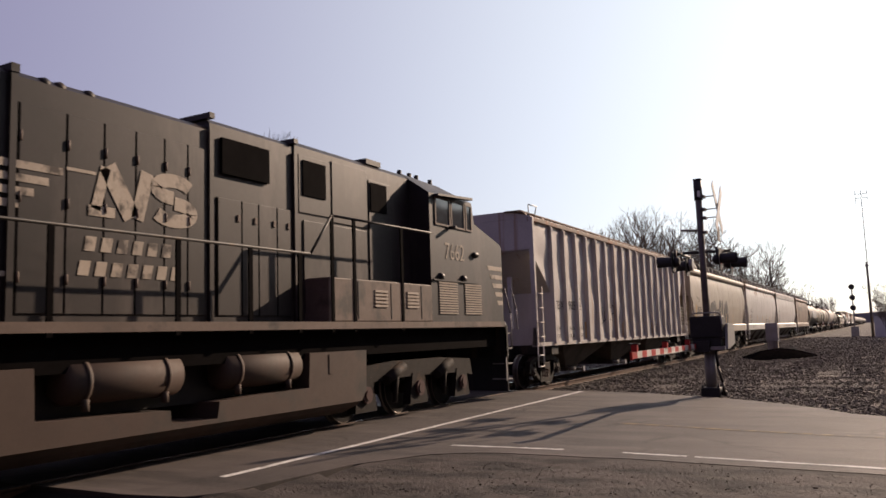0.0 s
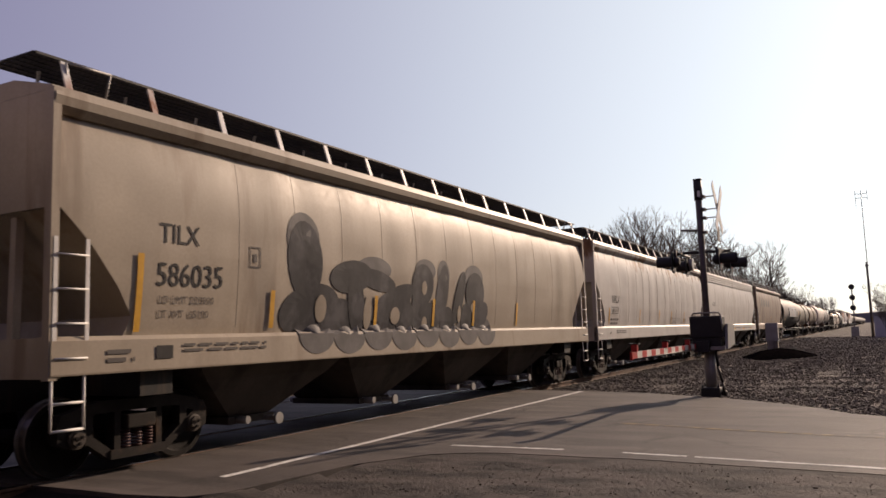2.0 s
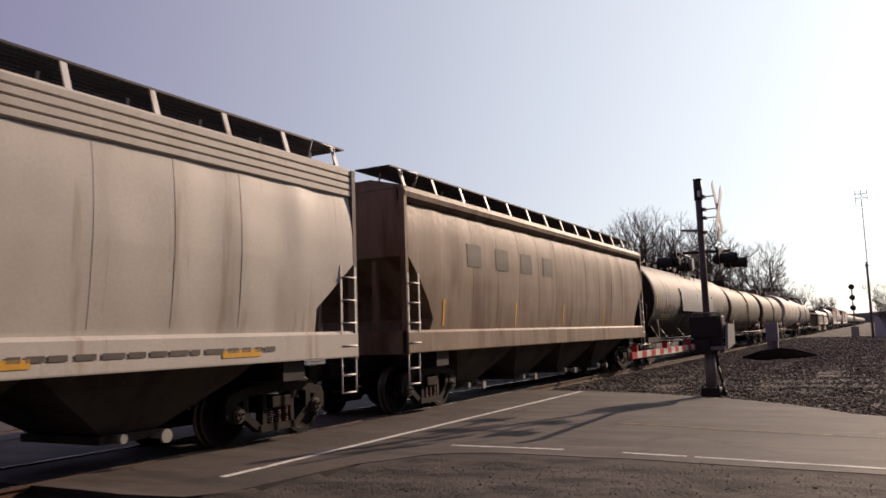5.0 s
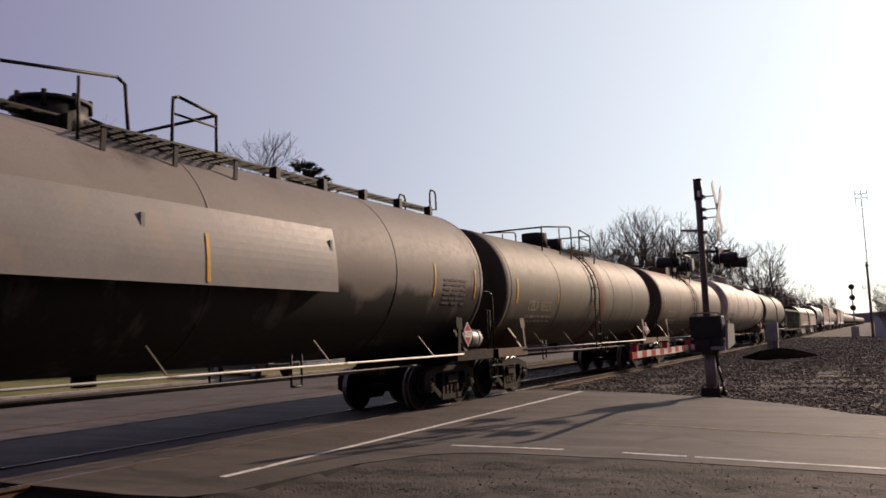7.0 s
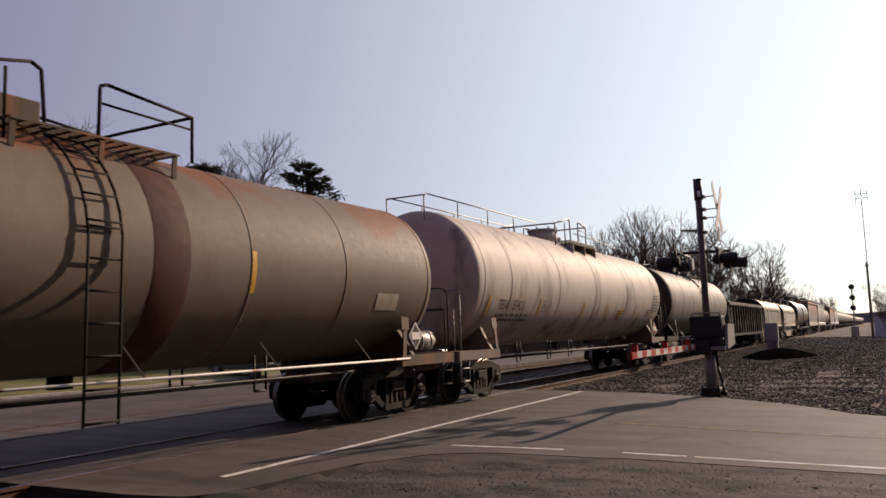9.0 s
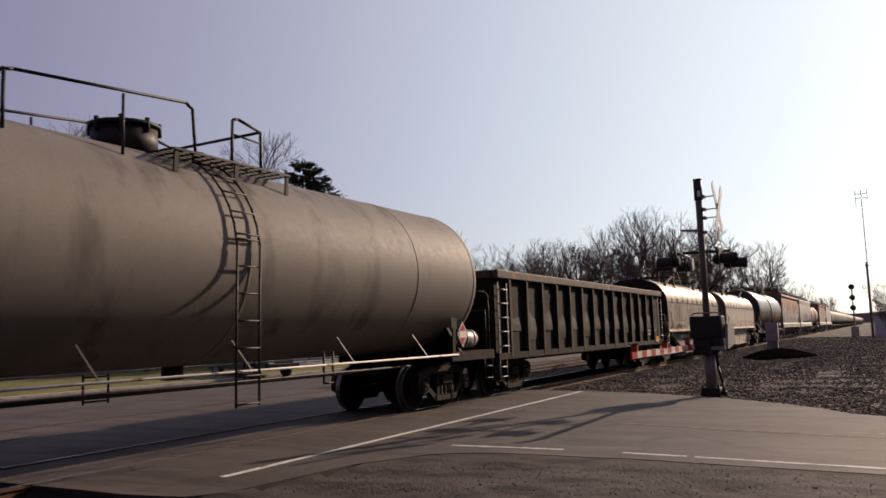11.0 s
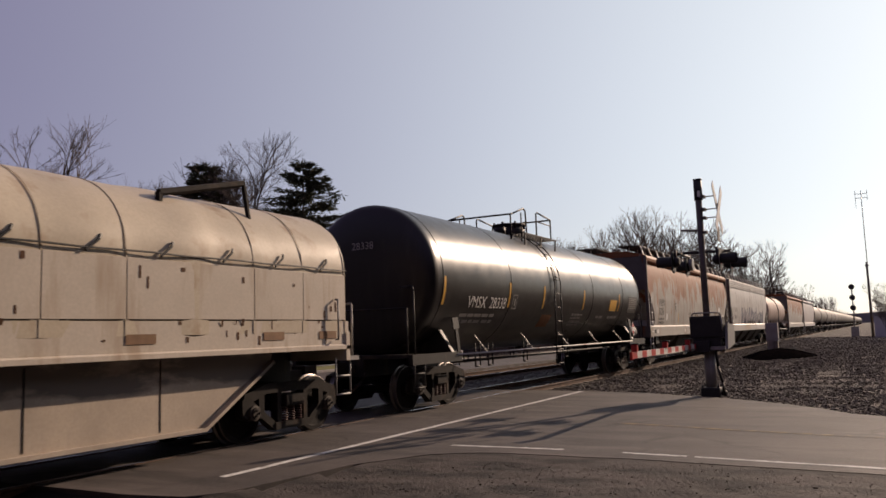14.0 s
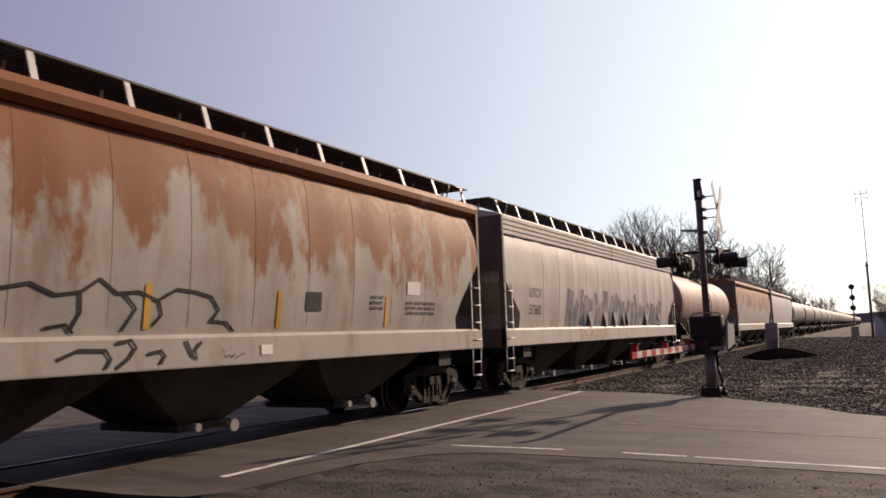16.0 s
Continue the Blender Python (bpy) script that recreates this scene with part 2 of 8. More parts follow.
def patch(bm, y0, y1, z0, z1, surf, lift=0.008, lean=0.0, nz=6):
    """A thin painted patch or plate on a side."""
    rows = []
    for i in range(nz + 1):
        z = z0 + (z1 - z0) * i / nz
        s = lean * (z - z0)
        rows.append([bm.verts.new((surf(y + s, z) + lift, y + s, z)) for y in (y0, y1)])
    for a, b in zip(rows, rows[1:]):
        bm.faces.new((a[0], a[1], b[1], b[0]))


def bars_of_print(bm, y0, y1, z, rows, h, surf, seed=0):
    """Rows of short bars that stand for small print."""
    rnd = random.Random(seed)
    for r in range(rows):
        y = y0
        while y < y1:
            w = rnd.uniform(0.12, 0.35)
            patch(bm, y, min(y + w, y1), z - r * h * 1.9, z - r * h * 1.9 + h, surf, nz=1)
            y += w + rnd.uniform(0.04, 0.1)


def stroke(bm, pts, w, surf, lift=0.009):
    """A brush stroke through points (y, z) on a side."""
    rows = []
    n = len(pts)
    for i, (y, z) in enumerate(pts):
        a, b = pts[max(0, i - 1)], pts[min(n - 1, i + 1)]
        d = Vector((b[0] - a[0], b[1] - a[1]))
        d = d.normalized() if d.length > 1e-6 else Vector((1, 0))
        rows.append([bm.verts.new((surf(y + s * d.y * w / 2, z - s * d.x * w / 2) + lift, y + s * d.y * w / 2, z - s * d.x * w / 2)) for s in (-1, 1)])
    for a, b in zip(rows, rows[1:]):
        bm.faces.new((a[0], a[1], b[1], b[0]))


def curl(y, z, ry, rz, a0, a1, n=14):
    return [(y + ry * math.cos(radians(a0 + (a1 - a0) * i / n)), z + rz * math.sin(radians(a0 + (a1 - a0) * i / n))) for i in range(n + 1)]


def split(name, bm, material, parent, key, label=""):
    """Links the loose pieces of bm as parts, one for each value of key(centre of the piece)."""
    bm.verts.ensure_lookup_table()
    bm.verts.index_update()
    seen, groups = set(), {}
    for v in bm.verts:
        if v.index in seen:
            continue
        stack, comp = [v], []
        seen.add(v.index)
        while stack:
            w = stack.pop()
            comp.append(w)
            for e in w.link_edges:
                o = e.other_vert(w)
                if o.index not in seen:
                    seen.add(o.index)
                    stack.append(o)
        c = sum((w.co for w in comp), Vector()) / len(comp)
        groups.setdefault(key(c), []).extend(comp)
    obs = []
    for comp in groups.values():
        b = bmesh.new()
        m = {w.index: b.verts.new(w.co) for w in comp}
        for f in {f for w in comp for f in w.link_faces}:
            g = b.faces.new([m[w.index] for w in f.verts])
            g.smooth = f.smooth
        obs.append(part(name, b, material, parent, label))
    bm.free()
    return obs


def side_of(c):
    return (c.x > 0.05) - (c.x < -0.05)


def side_and_place(c):
    return side_of(c), round(c.y, 1)
# ---------- ground, road, tracks ----------
def ground_z(x, y):
    """The soil's height, rough beside the tracks."""
    z = -0.16
    if y > 21 and -8 < x < 12:
        z += 0.07 * noise.noise(Vector((x * 0.35, y * 0.2, 3))) + 0.04 * noise.noise(Vector((x * 0.9, y * 0.7, 5)))
    return z


def ground_sheet():
    bm = bmesh.new()
    xs = sorted({*[-1500, -600, -250, -120, -70, -45, -30], *[x * 1.0 for x in range(-24, 14)], 20, 40, 80, 250, 600, 1500})
    ys = sorted({*[-1500, -400, -100, -40, -20, -10], *[y * 1.0 for y in range(-4, 64)], *range(64, 200, 6), 260, 400, 700, 1500, 2500})
    grid = {}
    for x in xs:
        for y in ys:
            z = ground_z(x, y)
            if x < -19:
                z += 0.12
            if y < 5.5 and x < -5.2:
                z -= 0.5 * min(1, (5.5 - y) / 1.5)
            grid[x, y] = bm.verts.new((x, y, z))
    for x0, x1 in zip(xs, xs[1:]):
        for y0, y1 in zip(ys, ys[1:]):
            bm.faces.new((grid[x0, y0], grid[x1, y0], grid[x1, y1], grid[x0, y1])).smooth = True
    return solid("ground", bm, M["soil"], "bare brown soil and trodden gravel beside the tracks", "ground", kind="structure")


ground_sheet()

RAILS = [(TRACK_X, 1), (TRACK_X - 4.55, 2)]
GAUGE = 0.7525


def far_edge(x):
    """The far edge of the road, which flares out towards the tracks."""
    pts = [(-60, 19.7), (-8.4, 19.75), (-6.0, 19.45), (-4.9, 19.2), (-3.2, 18.3), (-2.0, 17.35), (-1.0, 16.25), (-0.5, 15.4), (0.3, 14.8), (1.5, 14.4), (40, 14.0)]
    for (a, p), (b, q) in zip(pts, pts[1:]):
        if a <= x <= b:
            return p + (q - p) * (x - a) / (b - a)
    return 14


def near_edge(x):
    pts = [(-60, 5.6), (-6.9, 5.72), (-6.2, 5.9), (-5.85, 6.4), (-5.8, 7.2), (-5.75, 8.1), (-5.2, 9.2), (-4.6, 9.5), (-2.5, 9.6), (0, 9.35), (40, 6.7)]
    for (a, p), (b, q) in zip(pts, pts[1:]):
        if a <= x < b:
            return p + (q - p) * (x - a) / (b - a)
    return 9.0


def road_sheet():
    bm = bmesh.new()
    gaps = []
    for tx, _ in RAILS:
        for s in (-1, 1):
            c = tx + s * GAUGE
            gaps.append((c - 0.036 - (0.065 if s > 0 else 0), c + 0.036 + (0.065 if s < 0 else 0)))
    gaps.sort()
    cuts = [-60] + [v for g in gaps for v in g] + [40]
    fine = [-40, -25, -20, -17.3, -16] + [-8 + 0.25 * i for i in range(60)] + [8, 12, 20]
    for a, b in zip(cuts[::2], cuts[1::2]):
        xs = sorted({a, b, *[x for x in fine if a < x < b]})
        rows = []
        for x in xs:
            rim = max(0, x + 7.6)
            z = -0.012 - min(0.045, 0.008 * rim)
            lo, hi = near_edge(x) + 0.05 * noise.noise(Vector((x * 2.3, 0, 1))), far_edge(x) + 0.04 * noise.noise(Vector((x * 2.0, 4, 1)))
            rows.append([[bm.verts.new((x, lo + (hi - lo) * i / 8, zz)) for i in range(9)] for zz in (z, z - 0.22)])
        for p, q in zip(rows, rows[1:]):
            for i in range(8):
                bm.faces.new((p[0][i], q[0][i], q[0][i + 1], p[0][i + 1]))
            bm.faces.new((p[0][0], p[1][0], q[1][0], q[0][0]))
            bm.faces.new((p[0][8], q[0][8], q[1][8], p[1][8]))
        for r in (rows[0], rows[-1]):
            for i in range(8):
                bm.faces.new((r[0][i], r[0][i + 1], r[1][i + 1], r[1][i]))
    return solid("road", bm, M["asphalt"], "worn grey asphalt road over the railway crossing", "road", kind="structure")


road_sheet()


def road_z(x):
    return -0.012 - min(0.045, 0.008 * max(0, x + 7.6))


def strip(name, x0, y0, x1, y1, w, material, label, n=24, ragged=0.25, seed=1):
    bm = bmesh.new()
    rnd = random.Random(seed)
    along = Vector((x1 - x0, y1 - y0)).normalized()
    side = Vector((-along.y, along.x))
    rows = []
    for i in range(n + 1):
        f = i / n
        c = Vector((x0 + (x1 - x0) * f, y0 + (y1 - y0) * f))
        rows.append([])
        for s in (-1, 1):
            p = c + side * s * w / 2 * (1 + rnd.uniform(-ragged, ragged))
            rows[-1].append(bm.verts.new((p.x, p.y, road_z(p.x) + 0.004)))
    for a, b in zip(rows, rows[1:]):
        bm.faces.new((a[0], a[1], b[1], b[0]))
    return solid(name, bm, material, label, "road marking", kind="structure")


strip("stop_line", -6.68, 6.85, -6.70, 19.4, 0.11, M["line_white"], "thin worn white stop line before the tracks", ragged=0.12)
strip("edge_line", -5.35, 9.93, -3.75, 10.04, 0.075, M["line_white"], "worn white edge line on the road", ragged=0.5, seed=2)
strip("edge_line", -2.95, 10.02, -2.15, 9.98, 0.08, M["line_white"], "worn white edge line on the road", ragged=0.4, seed=3)
strip("edge_line", -2.05, 9.97, 12.0, 8.3, 0.085, M["line_white"], "worn white edge line on the road", ragged=0.3, seed=4, n=60)
strip("centre_line", -3.9, 13.1, 14.0, 9.2, 0.12, M["line_yellow"], "faded yellow centre line on the road", ragged=0.35, seed=5, n=60)


def shoulder_sheet():
    """Broken asphalt and grit between the road and the camera, uneven underfoot."""
    bm = bmesh.new()
    xs = [-6.4 + 0.12 * i for i in range(104)]
    ys = [-4.16 + 0.12 * i for i in range(117)]
    g = {}
    for i, x in enumerate(xs):
        for j, y in enumerate(ys):
            edge = near_edge(x)
            z = -0.068 + 0.02 * noise.noise(Vector((x * 1.3, y * 1.3, 0))) + 0.022 * noise.noise(Vector((x * 4.5, y * 4.5, 2))) + 0.012 * noise.noise(Vector((x * 9, y * 9, 7)))
            if y > edge - 1.0:
                z += (road_z(x) - 0.006 - z) * min(1, (y - edge + 1.0) / 0.7)
            if x < -5.4:
                z -= 0.25 * (-5.4 - x) * max(0.0, min(1.0, (6.0 - y) / 0.5))
            z -= 0.3 * max(0.0, -3.0 - y, x - 4.8)
            g[i, j] = bm.verts.new((x, y, z))
    for i in range(len(xs) - 1):
        for j in range(len(ys) - 1):
            if ys[j] < near_edge(xs[i]) + 0.22:
                bm.faces.new((g[i, j], g[i + 1, j], g[i + 1, j + 1], g[i, j + 1])).smooth = True
    return solid("road_shoulder", bm, M["shoulder"], "broken dark asphalt shoulder strewn with grit", "road shoulder", kind="structure")


shoulder_sheet()


def ditch():
    bm = bmesh.new()
    xs = [-30 + 0.5 * i for i in range(50)]
    rows = []
    for x in xs:
        e = min(near_edge(x), 5.9 if x > -6.9 else 9.0) - 0.02
        rows.append([bm.verts.new((x, y, z)) for y, z in ((e, -0.06), (e - 0.35, -0.14), (e - 1.5, -0.25), (1.5, -0.25))])
    for a, b in zip(rows, rows[1:]):
        for i in range(3):
            bm.faces.new((a[i], b[i], b[i + 1], a[i + 1]))
    return solid("roadside_ditch", bm, M["dark_ground"], "black ground falling away beside the road edge", "ditch", kind="structure")


ditch()

RAIL_OUTLINE = [(-0.07, -0.17), (0.07, -0.17), (0.07, -0.155), (0.012, -0.13), (0.012, -0.045), (0.036, -0.035), (0.036, -0.005), (0.028, 0), (-0.028, 0), (-0.036, -0.005),
                (-0.036, -0.035), (-0.012, -0.045), (-0.012, -0.13), (-0.07, -0.155)]


def railway(tx, number):
    track = thing("railway_track", "steel rails on weathered wooden ties in grey ballast", "railway track", "two parallel tracks", pose(tx, 0, 0), "structure")
    for s in (-1, 1):
        bm = made(slab_xz, [(s * GAUGE + x, z) for x, z in RAIL_OUTLINE], -80, 1200)
        rail = part("rail", bm, M["rail"], track, "rusty steel rail with a polished head")
        part("rail_head", made(box, s * GAUGE - 0.03, s * GAUGE + 0.03, -80, 1200, -0.004, 0.003), M["rail_top"], rail)
    bm = bmesh.new()
    slab_xz(bm, [(-1.75, -0.15), (1.75, -0.15), (2.35, -0.3), (-2.35, -0.3)], far_edge(tx) + 0.05, 1200)
    slab_xz(bm, [(-1.75, -0.15), (1.75, -0.15), (2.35, -0.3), (-2.35, -0.3)], -80, near_edge(tx) - 0.05)
    part("ballast_bed", bm, M["ballast"], track, "grey crushed stone bed")
    me = None
    for i in range(130):
        y = 20.1 + 0.53 * i
        if me is None:
            ob = part("tie", made(box, -1.3, 1.3, -0.115, 0.115, -0.33, -0.135), M["tie"], track)
            me = ob.data
        else:
            ob = part("tie", None, None, track, mesh=me)
        ob.location = (0.02 * math.sin(i * 5.1), y, 0.006 * math.sin(i * 3.7))
    return track


for tx, number in RAILS:
    railway(tx, number)
# ---------- rolling stock: running gear shared by all cars ----------
TRAIN = []
SHARED = {}


def shared(key, fn, material):
    if key not in SHARED:
        bm = bmesh.new()
        fn(bm)
        me = finish(bm)
        me.materials.append(material)
        me.name = key
        SHARED[key] = me
    return SHARED[key]


def truck_frame(bm):
    for s in (-1, 1):
        x0, x1 = s * 0.95, s * 1.09
        a, b = min(x0, x1), max(x0, x1)
        slab_yz(bm, [(-1.12, 0.60), (-1.08, 0.74), (-0.6, 0.86), (0.6, 0.86), (1.08, 0.74), (1.12, 0.60), (0.98, 0.60), (0.6, 0.72), (-0.6, 0.72), (-0.98, 0.60)], a, b)
        slab_yz(bm, [(-0.42, 0.16), (0.42, 0.16), (0.42, 0.27), (-0.42, 0.27)], a - 0.02, b + 0.02)
        for d in (-1, 1):
            slab_yz(bm, [(d * 0.42, 0.16), (d * 0.42, 0.29), (d * 0.95, 0.66), (d * 1.06, 0.60)], a, b)
            slab_yz(bm, [(d * 0.27, 0.25), (d * 0.36, 0.25), (d * 0.36, 0.74), (d * 0.27, 0.74)], a, b)
            slab_yz(bm, [(d * 0.99, 0.36), (d * 1.12, 0.42), (d * 1.13, 0.66), (d * 0.99, 0.66)], a, b)
            slab_yz(bm, [(d * 0.66, 0.40), (d * 0.76, 0.36), (d * 0.78, 0.70), (d * 0.66, 0.72)], a, b)
    box(bm, -1.15, 1.15, -0.22, 0.22, 0.50, 0.68, 0.02)
    box(bm, -0.45, 0.45, -0.3, 0.3, 0.66, 0.84)
    for d in (-0.42, 0.42):
        box(bm, -0.8, 0.8, d - 0.05, d + 0.05, 0.36, 0.46)


def truck_springs(bm, s):
    for d in (-0.17, 0, 0.17):
        for i in range(6):
            rod(bm, (s * 1.04, d, 0.28 + 0.037 * i), (s * 1.04, d, 0.28 + 0.037 * i + 0.02), 0.068, 10)


def wheelset(bm):
    """Axle, two wheels and the bearing caps, which turn together. Slots: 0 steel, 1 polished tread, 2 cap."""
    R, n = 0.457, 28
    for s in (-1, 1):
        prof = [(0.685, 0.0, 0), (0.685, 0.11, 0), (0.66, 0.16, 0), (0.66, 0.36, 0), (0.684, 0.385, 0), (0.684, R + 0.026, 1), (0.715, R + 0.026, 1), (0.73, R, 1), (0.815, R - 0.005, 1), (0.822, R - 0.014, 0),
                (0.822, 0.385, 0), (0.79, 0.36, 0), (0.75, 0.16, 0), (0.82, 0.11, 2), (1.12, 0.115, 2), (1.125, 0.085, 2), (1.155, 0.08, 2), (1.155, 0.0, 2)]
        rings = [([bm.verts.new((s * x, r * math.cos(2 * math.pi * i / n), r * math.sin(2 * math.pi * i / n))) for i in range(n)] if r else [bm.verts.new((s * x, 0, 0))], k) for x, r, k in prof]
        for (a, ka), (b, _) in zip(rings, rings[1:]):
            for i in range(n):
                q = list(dict.fromkeys([a[i % len(a)], a[(i + 1) % n % len(a)], b[(i + 1) % n % len(b)], b[i % len(b)]]))
                if len(q) > 2:
                    bm.faces.new(q).material_index = ka
        for i in range(3):
            a = i * 2.094
            rod(bm, (s * 1.15, 0.045 * math.cos(a), 0.045 * math.sin(a)), (s * 1.178, 0.045 * math.cos(a), 0.045 * math.sin(a)), 0.019, 6)
    rod(bm, (-0.7, 0, 0), (0.7, 0, 0), 0.085, 12)


WHEELSETS = {-0.889: [], 0.889: []}


def add_truck(car, y):
    t = part("truck", None, None, car, "rusty cast-steel truck", shared("truck", truck_frame, M["truck_steel"]))
    t.location = (0, y, 0)
    for s in (-1, 1):
        part("spring_nest", None, None, t, "dull red coil springs", shared("spring_nest" + str(s), lambda bm: truck_springs(bm, s), M["spring_red"]))
    me = shared("wheelset", wheelset, M["wheel_steel"])
    if len(me.materials) == 1:
        me.materials.append(M["tread"])
        me.materials.append(M["cap"])
    for d in (-0.889, 0.889):
        w = part("wheelset", None, None, t, "", me)
        w.location = (0, d, 0.457)
        WHEELSETS[d].append(w)


def coupler(bm, y, d, reach=0.62):
    """A knuckle coupler that sticks out of the end at y; d: -1 or 1."""
    box(bm, -0.09, 0.09, min(y, y + d * reach * 0.7), max(y, y + d * reach * 0.7), 0.78, 0.98)
    slab_xy(bm, [(-0.15, y + d * reach * 0.6), (0.16, y + d * reach * 0.6), (0.17, y + d * reach), (0.04, y + d * reach * 0.86), (-0.13, y + d * reach * 1.05)], 0.72, 1.04)


def hose(bm, y, d):
    pipe(bm, [(0.32, y, 0.85), (0.33, y + d * 0.2, 0.66), (0.28, y + d * 0.42, 0.5), (0.2, y + d * 0.6, 0.52)], 0.025)


def ladder(bm, y0, y1, z0, z1, x, n, r=0.013, surf=None):
    for y in (y0, y1):
        bar(bm, (x, y, z0), (x, y, z1), 0.05, 0.012)
    for i in range(n):
        z = z0 + (z1 - z0) * (i + 0.5) / n
        rod(bm, (x + 0.02, y0, z), (x + 0.02, y1, z), r, 6)


def stirrup(bm, y0, y1, z0, z1, x):
    for z in (z0, (z0 + z1) / 2):
        rod(bm, (x, y0, z), (x, y1, z), 0.016, 6)
    for y in (y0, y1):
        rod(bm, (x, y, z0), (x, y, z1), 0.016, 6)


def piecewise(pts, v):
    if v <= pts[0][0]:
        return pts[0][1]
    for (a, p), (b, q) in zip(pts, pts[1:]):
        if v <= b:
            return p + (q - p) * (v - a) / (b - a)
    return pts[-1][1]


# ---------- covered hopper cars ----------
ROUND = [(1.55, 1.40), (1.8, 1.44), (2.2, 1.485), (2.7, 1.515), (3.2, 1.52), (3.6, 1.50), (3.9, 1.46), (4.12, 1.39)]
FLAT = [(1.2, 1.42), (4.5, 1.42)]
CUT_ROUND = [(1.55, 1.0), (1.86, 1.12), (2.2, 0.9), (2.65, 0.52), (3.05, 0.1)]
CUT_TALL = [(1.55, 1.05), (2.0, 1.05), (2.75, 0.12)]
CUT_RIB = [(1.2, 1.36), (2.6, 1.36), (3.67, 0.06)]


def dent(y, z, waves, seed):
    """How far a side plate is buckled."""
    d = waves * (noise.noise(Vector((y * 1.1, z * 1.6, seed))) + 0.6 * noise.noise(Vector((y * 2.6, z * 0.6, seed + 9))))
    if waves < 0.02:
        d += 0.009 * math.cos(2 * math.pi * y / 1.22) * (0.5 + noise.noise(Vector((y * 0.35, z * 0.4, seed + 3))))
    return d


def hopper_body(bm, L, width, cut, zs, waves, seed):
    ny = max(24, int(L * 6))
    for s in (-1, 1):
        g = []
        for z in zs:
            e = piecewise(cut, z)
            g.append([bm.verts.new((s * (piecewise(width, z) + dent(e + (L - 2 * e) * i / ny, z, waves, seed)), e + (L - 2 * e) * i / ny, z)) for i in range(ny + 1)])
        for a, b in zip(g, g[1:]):
            for i in range(ny):
                bm.faces.new((a[i], a[i + 1], b[i + 1], b[i])).smooth = True
    # slope sheets and end walls
    for end in (0, 1):
        rows = []
        for z in zs:
            e = piecewise(cut, z)
            rows.append([bm.verts.new((s * (piecewise(width, z) - 0.004), L - e if end else e, z)) for s in (-1, 1)])
        for a, b in zip(rows, rows[1:]):
            bm.faces.new((a[0], a[1], b[1], b[0]))


def hopper_bay(bm, y, half, z0=1.28):
    top = [bm.verts.new((sx * 1.38, y + sy * half, z0)) for sx, sy in ((-1, -1), (1, -1), (1, 1), (-1, 1))]
    mid = [bm.verts.new((sx * 1.2, y + sy * half * 0.8, 1.0)) for sx, sy in ((-1, -1), (1, -1), (1, 1), (-1, 1))]
    bot = [bm.verts.new((sx * 0.72, y + sy * 0.42, 0.40)) for sx, sy in ((-1, -1), (1, -1), (1, 1), (-1, 1))]
    for a, b in ((top, mid), (mid, bot)):
        for i in range(4):
            bm.faces.new((a[i], a[(i + 1) % 4], b[(i + 1) % 4], b[i]))
    bm.faces.new(bot)
    box(bm, -0.78, 0.78, y - 0.5, y + 0.5, 0.30, 0.40)


def outlet_gear(bm, y):
    for s in (-1, 1):
        rod(bm, (s * 0.7, y + 0.3, 0.33), (s * 1.02, y + 0.3, 0.33), 0.04, 8)
        rod(bm, (s * 1.02, y + 0.3, 0.33), (s * 1.07, y + 0.3, 0.33), 0.09, 12)
        rod(bm, (s * 0.7, y - 0.3, 0.36), (s * 0.98, y - 0.3, 0.36), 0.06, 8)


def grating(bm, y0, y1, x0, x1, z, step=0.075):
    n = 7
    for i in range(n):
        x = x0 + (x1 - x0) * i / (n - 1)
        box(bm, x - 0.01, x + 0.01, y0, y1, z - 0.03, z)
    k = int((y1 - y0) / step)
    for i in range(k + 1):
        y = y0 + (y1 - y0) * i / k
        box(bm, x0, x1, y - 0.026, y + 0.026, z - 0.018, z - 0.004)


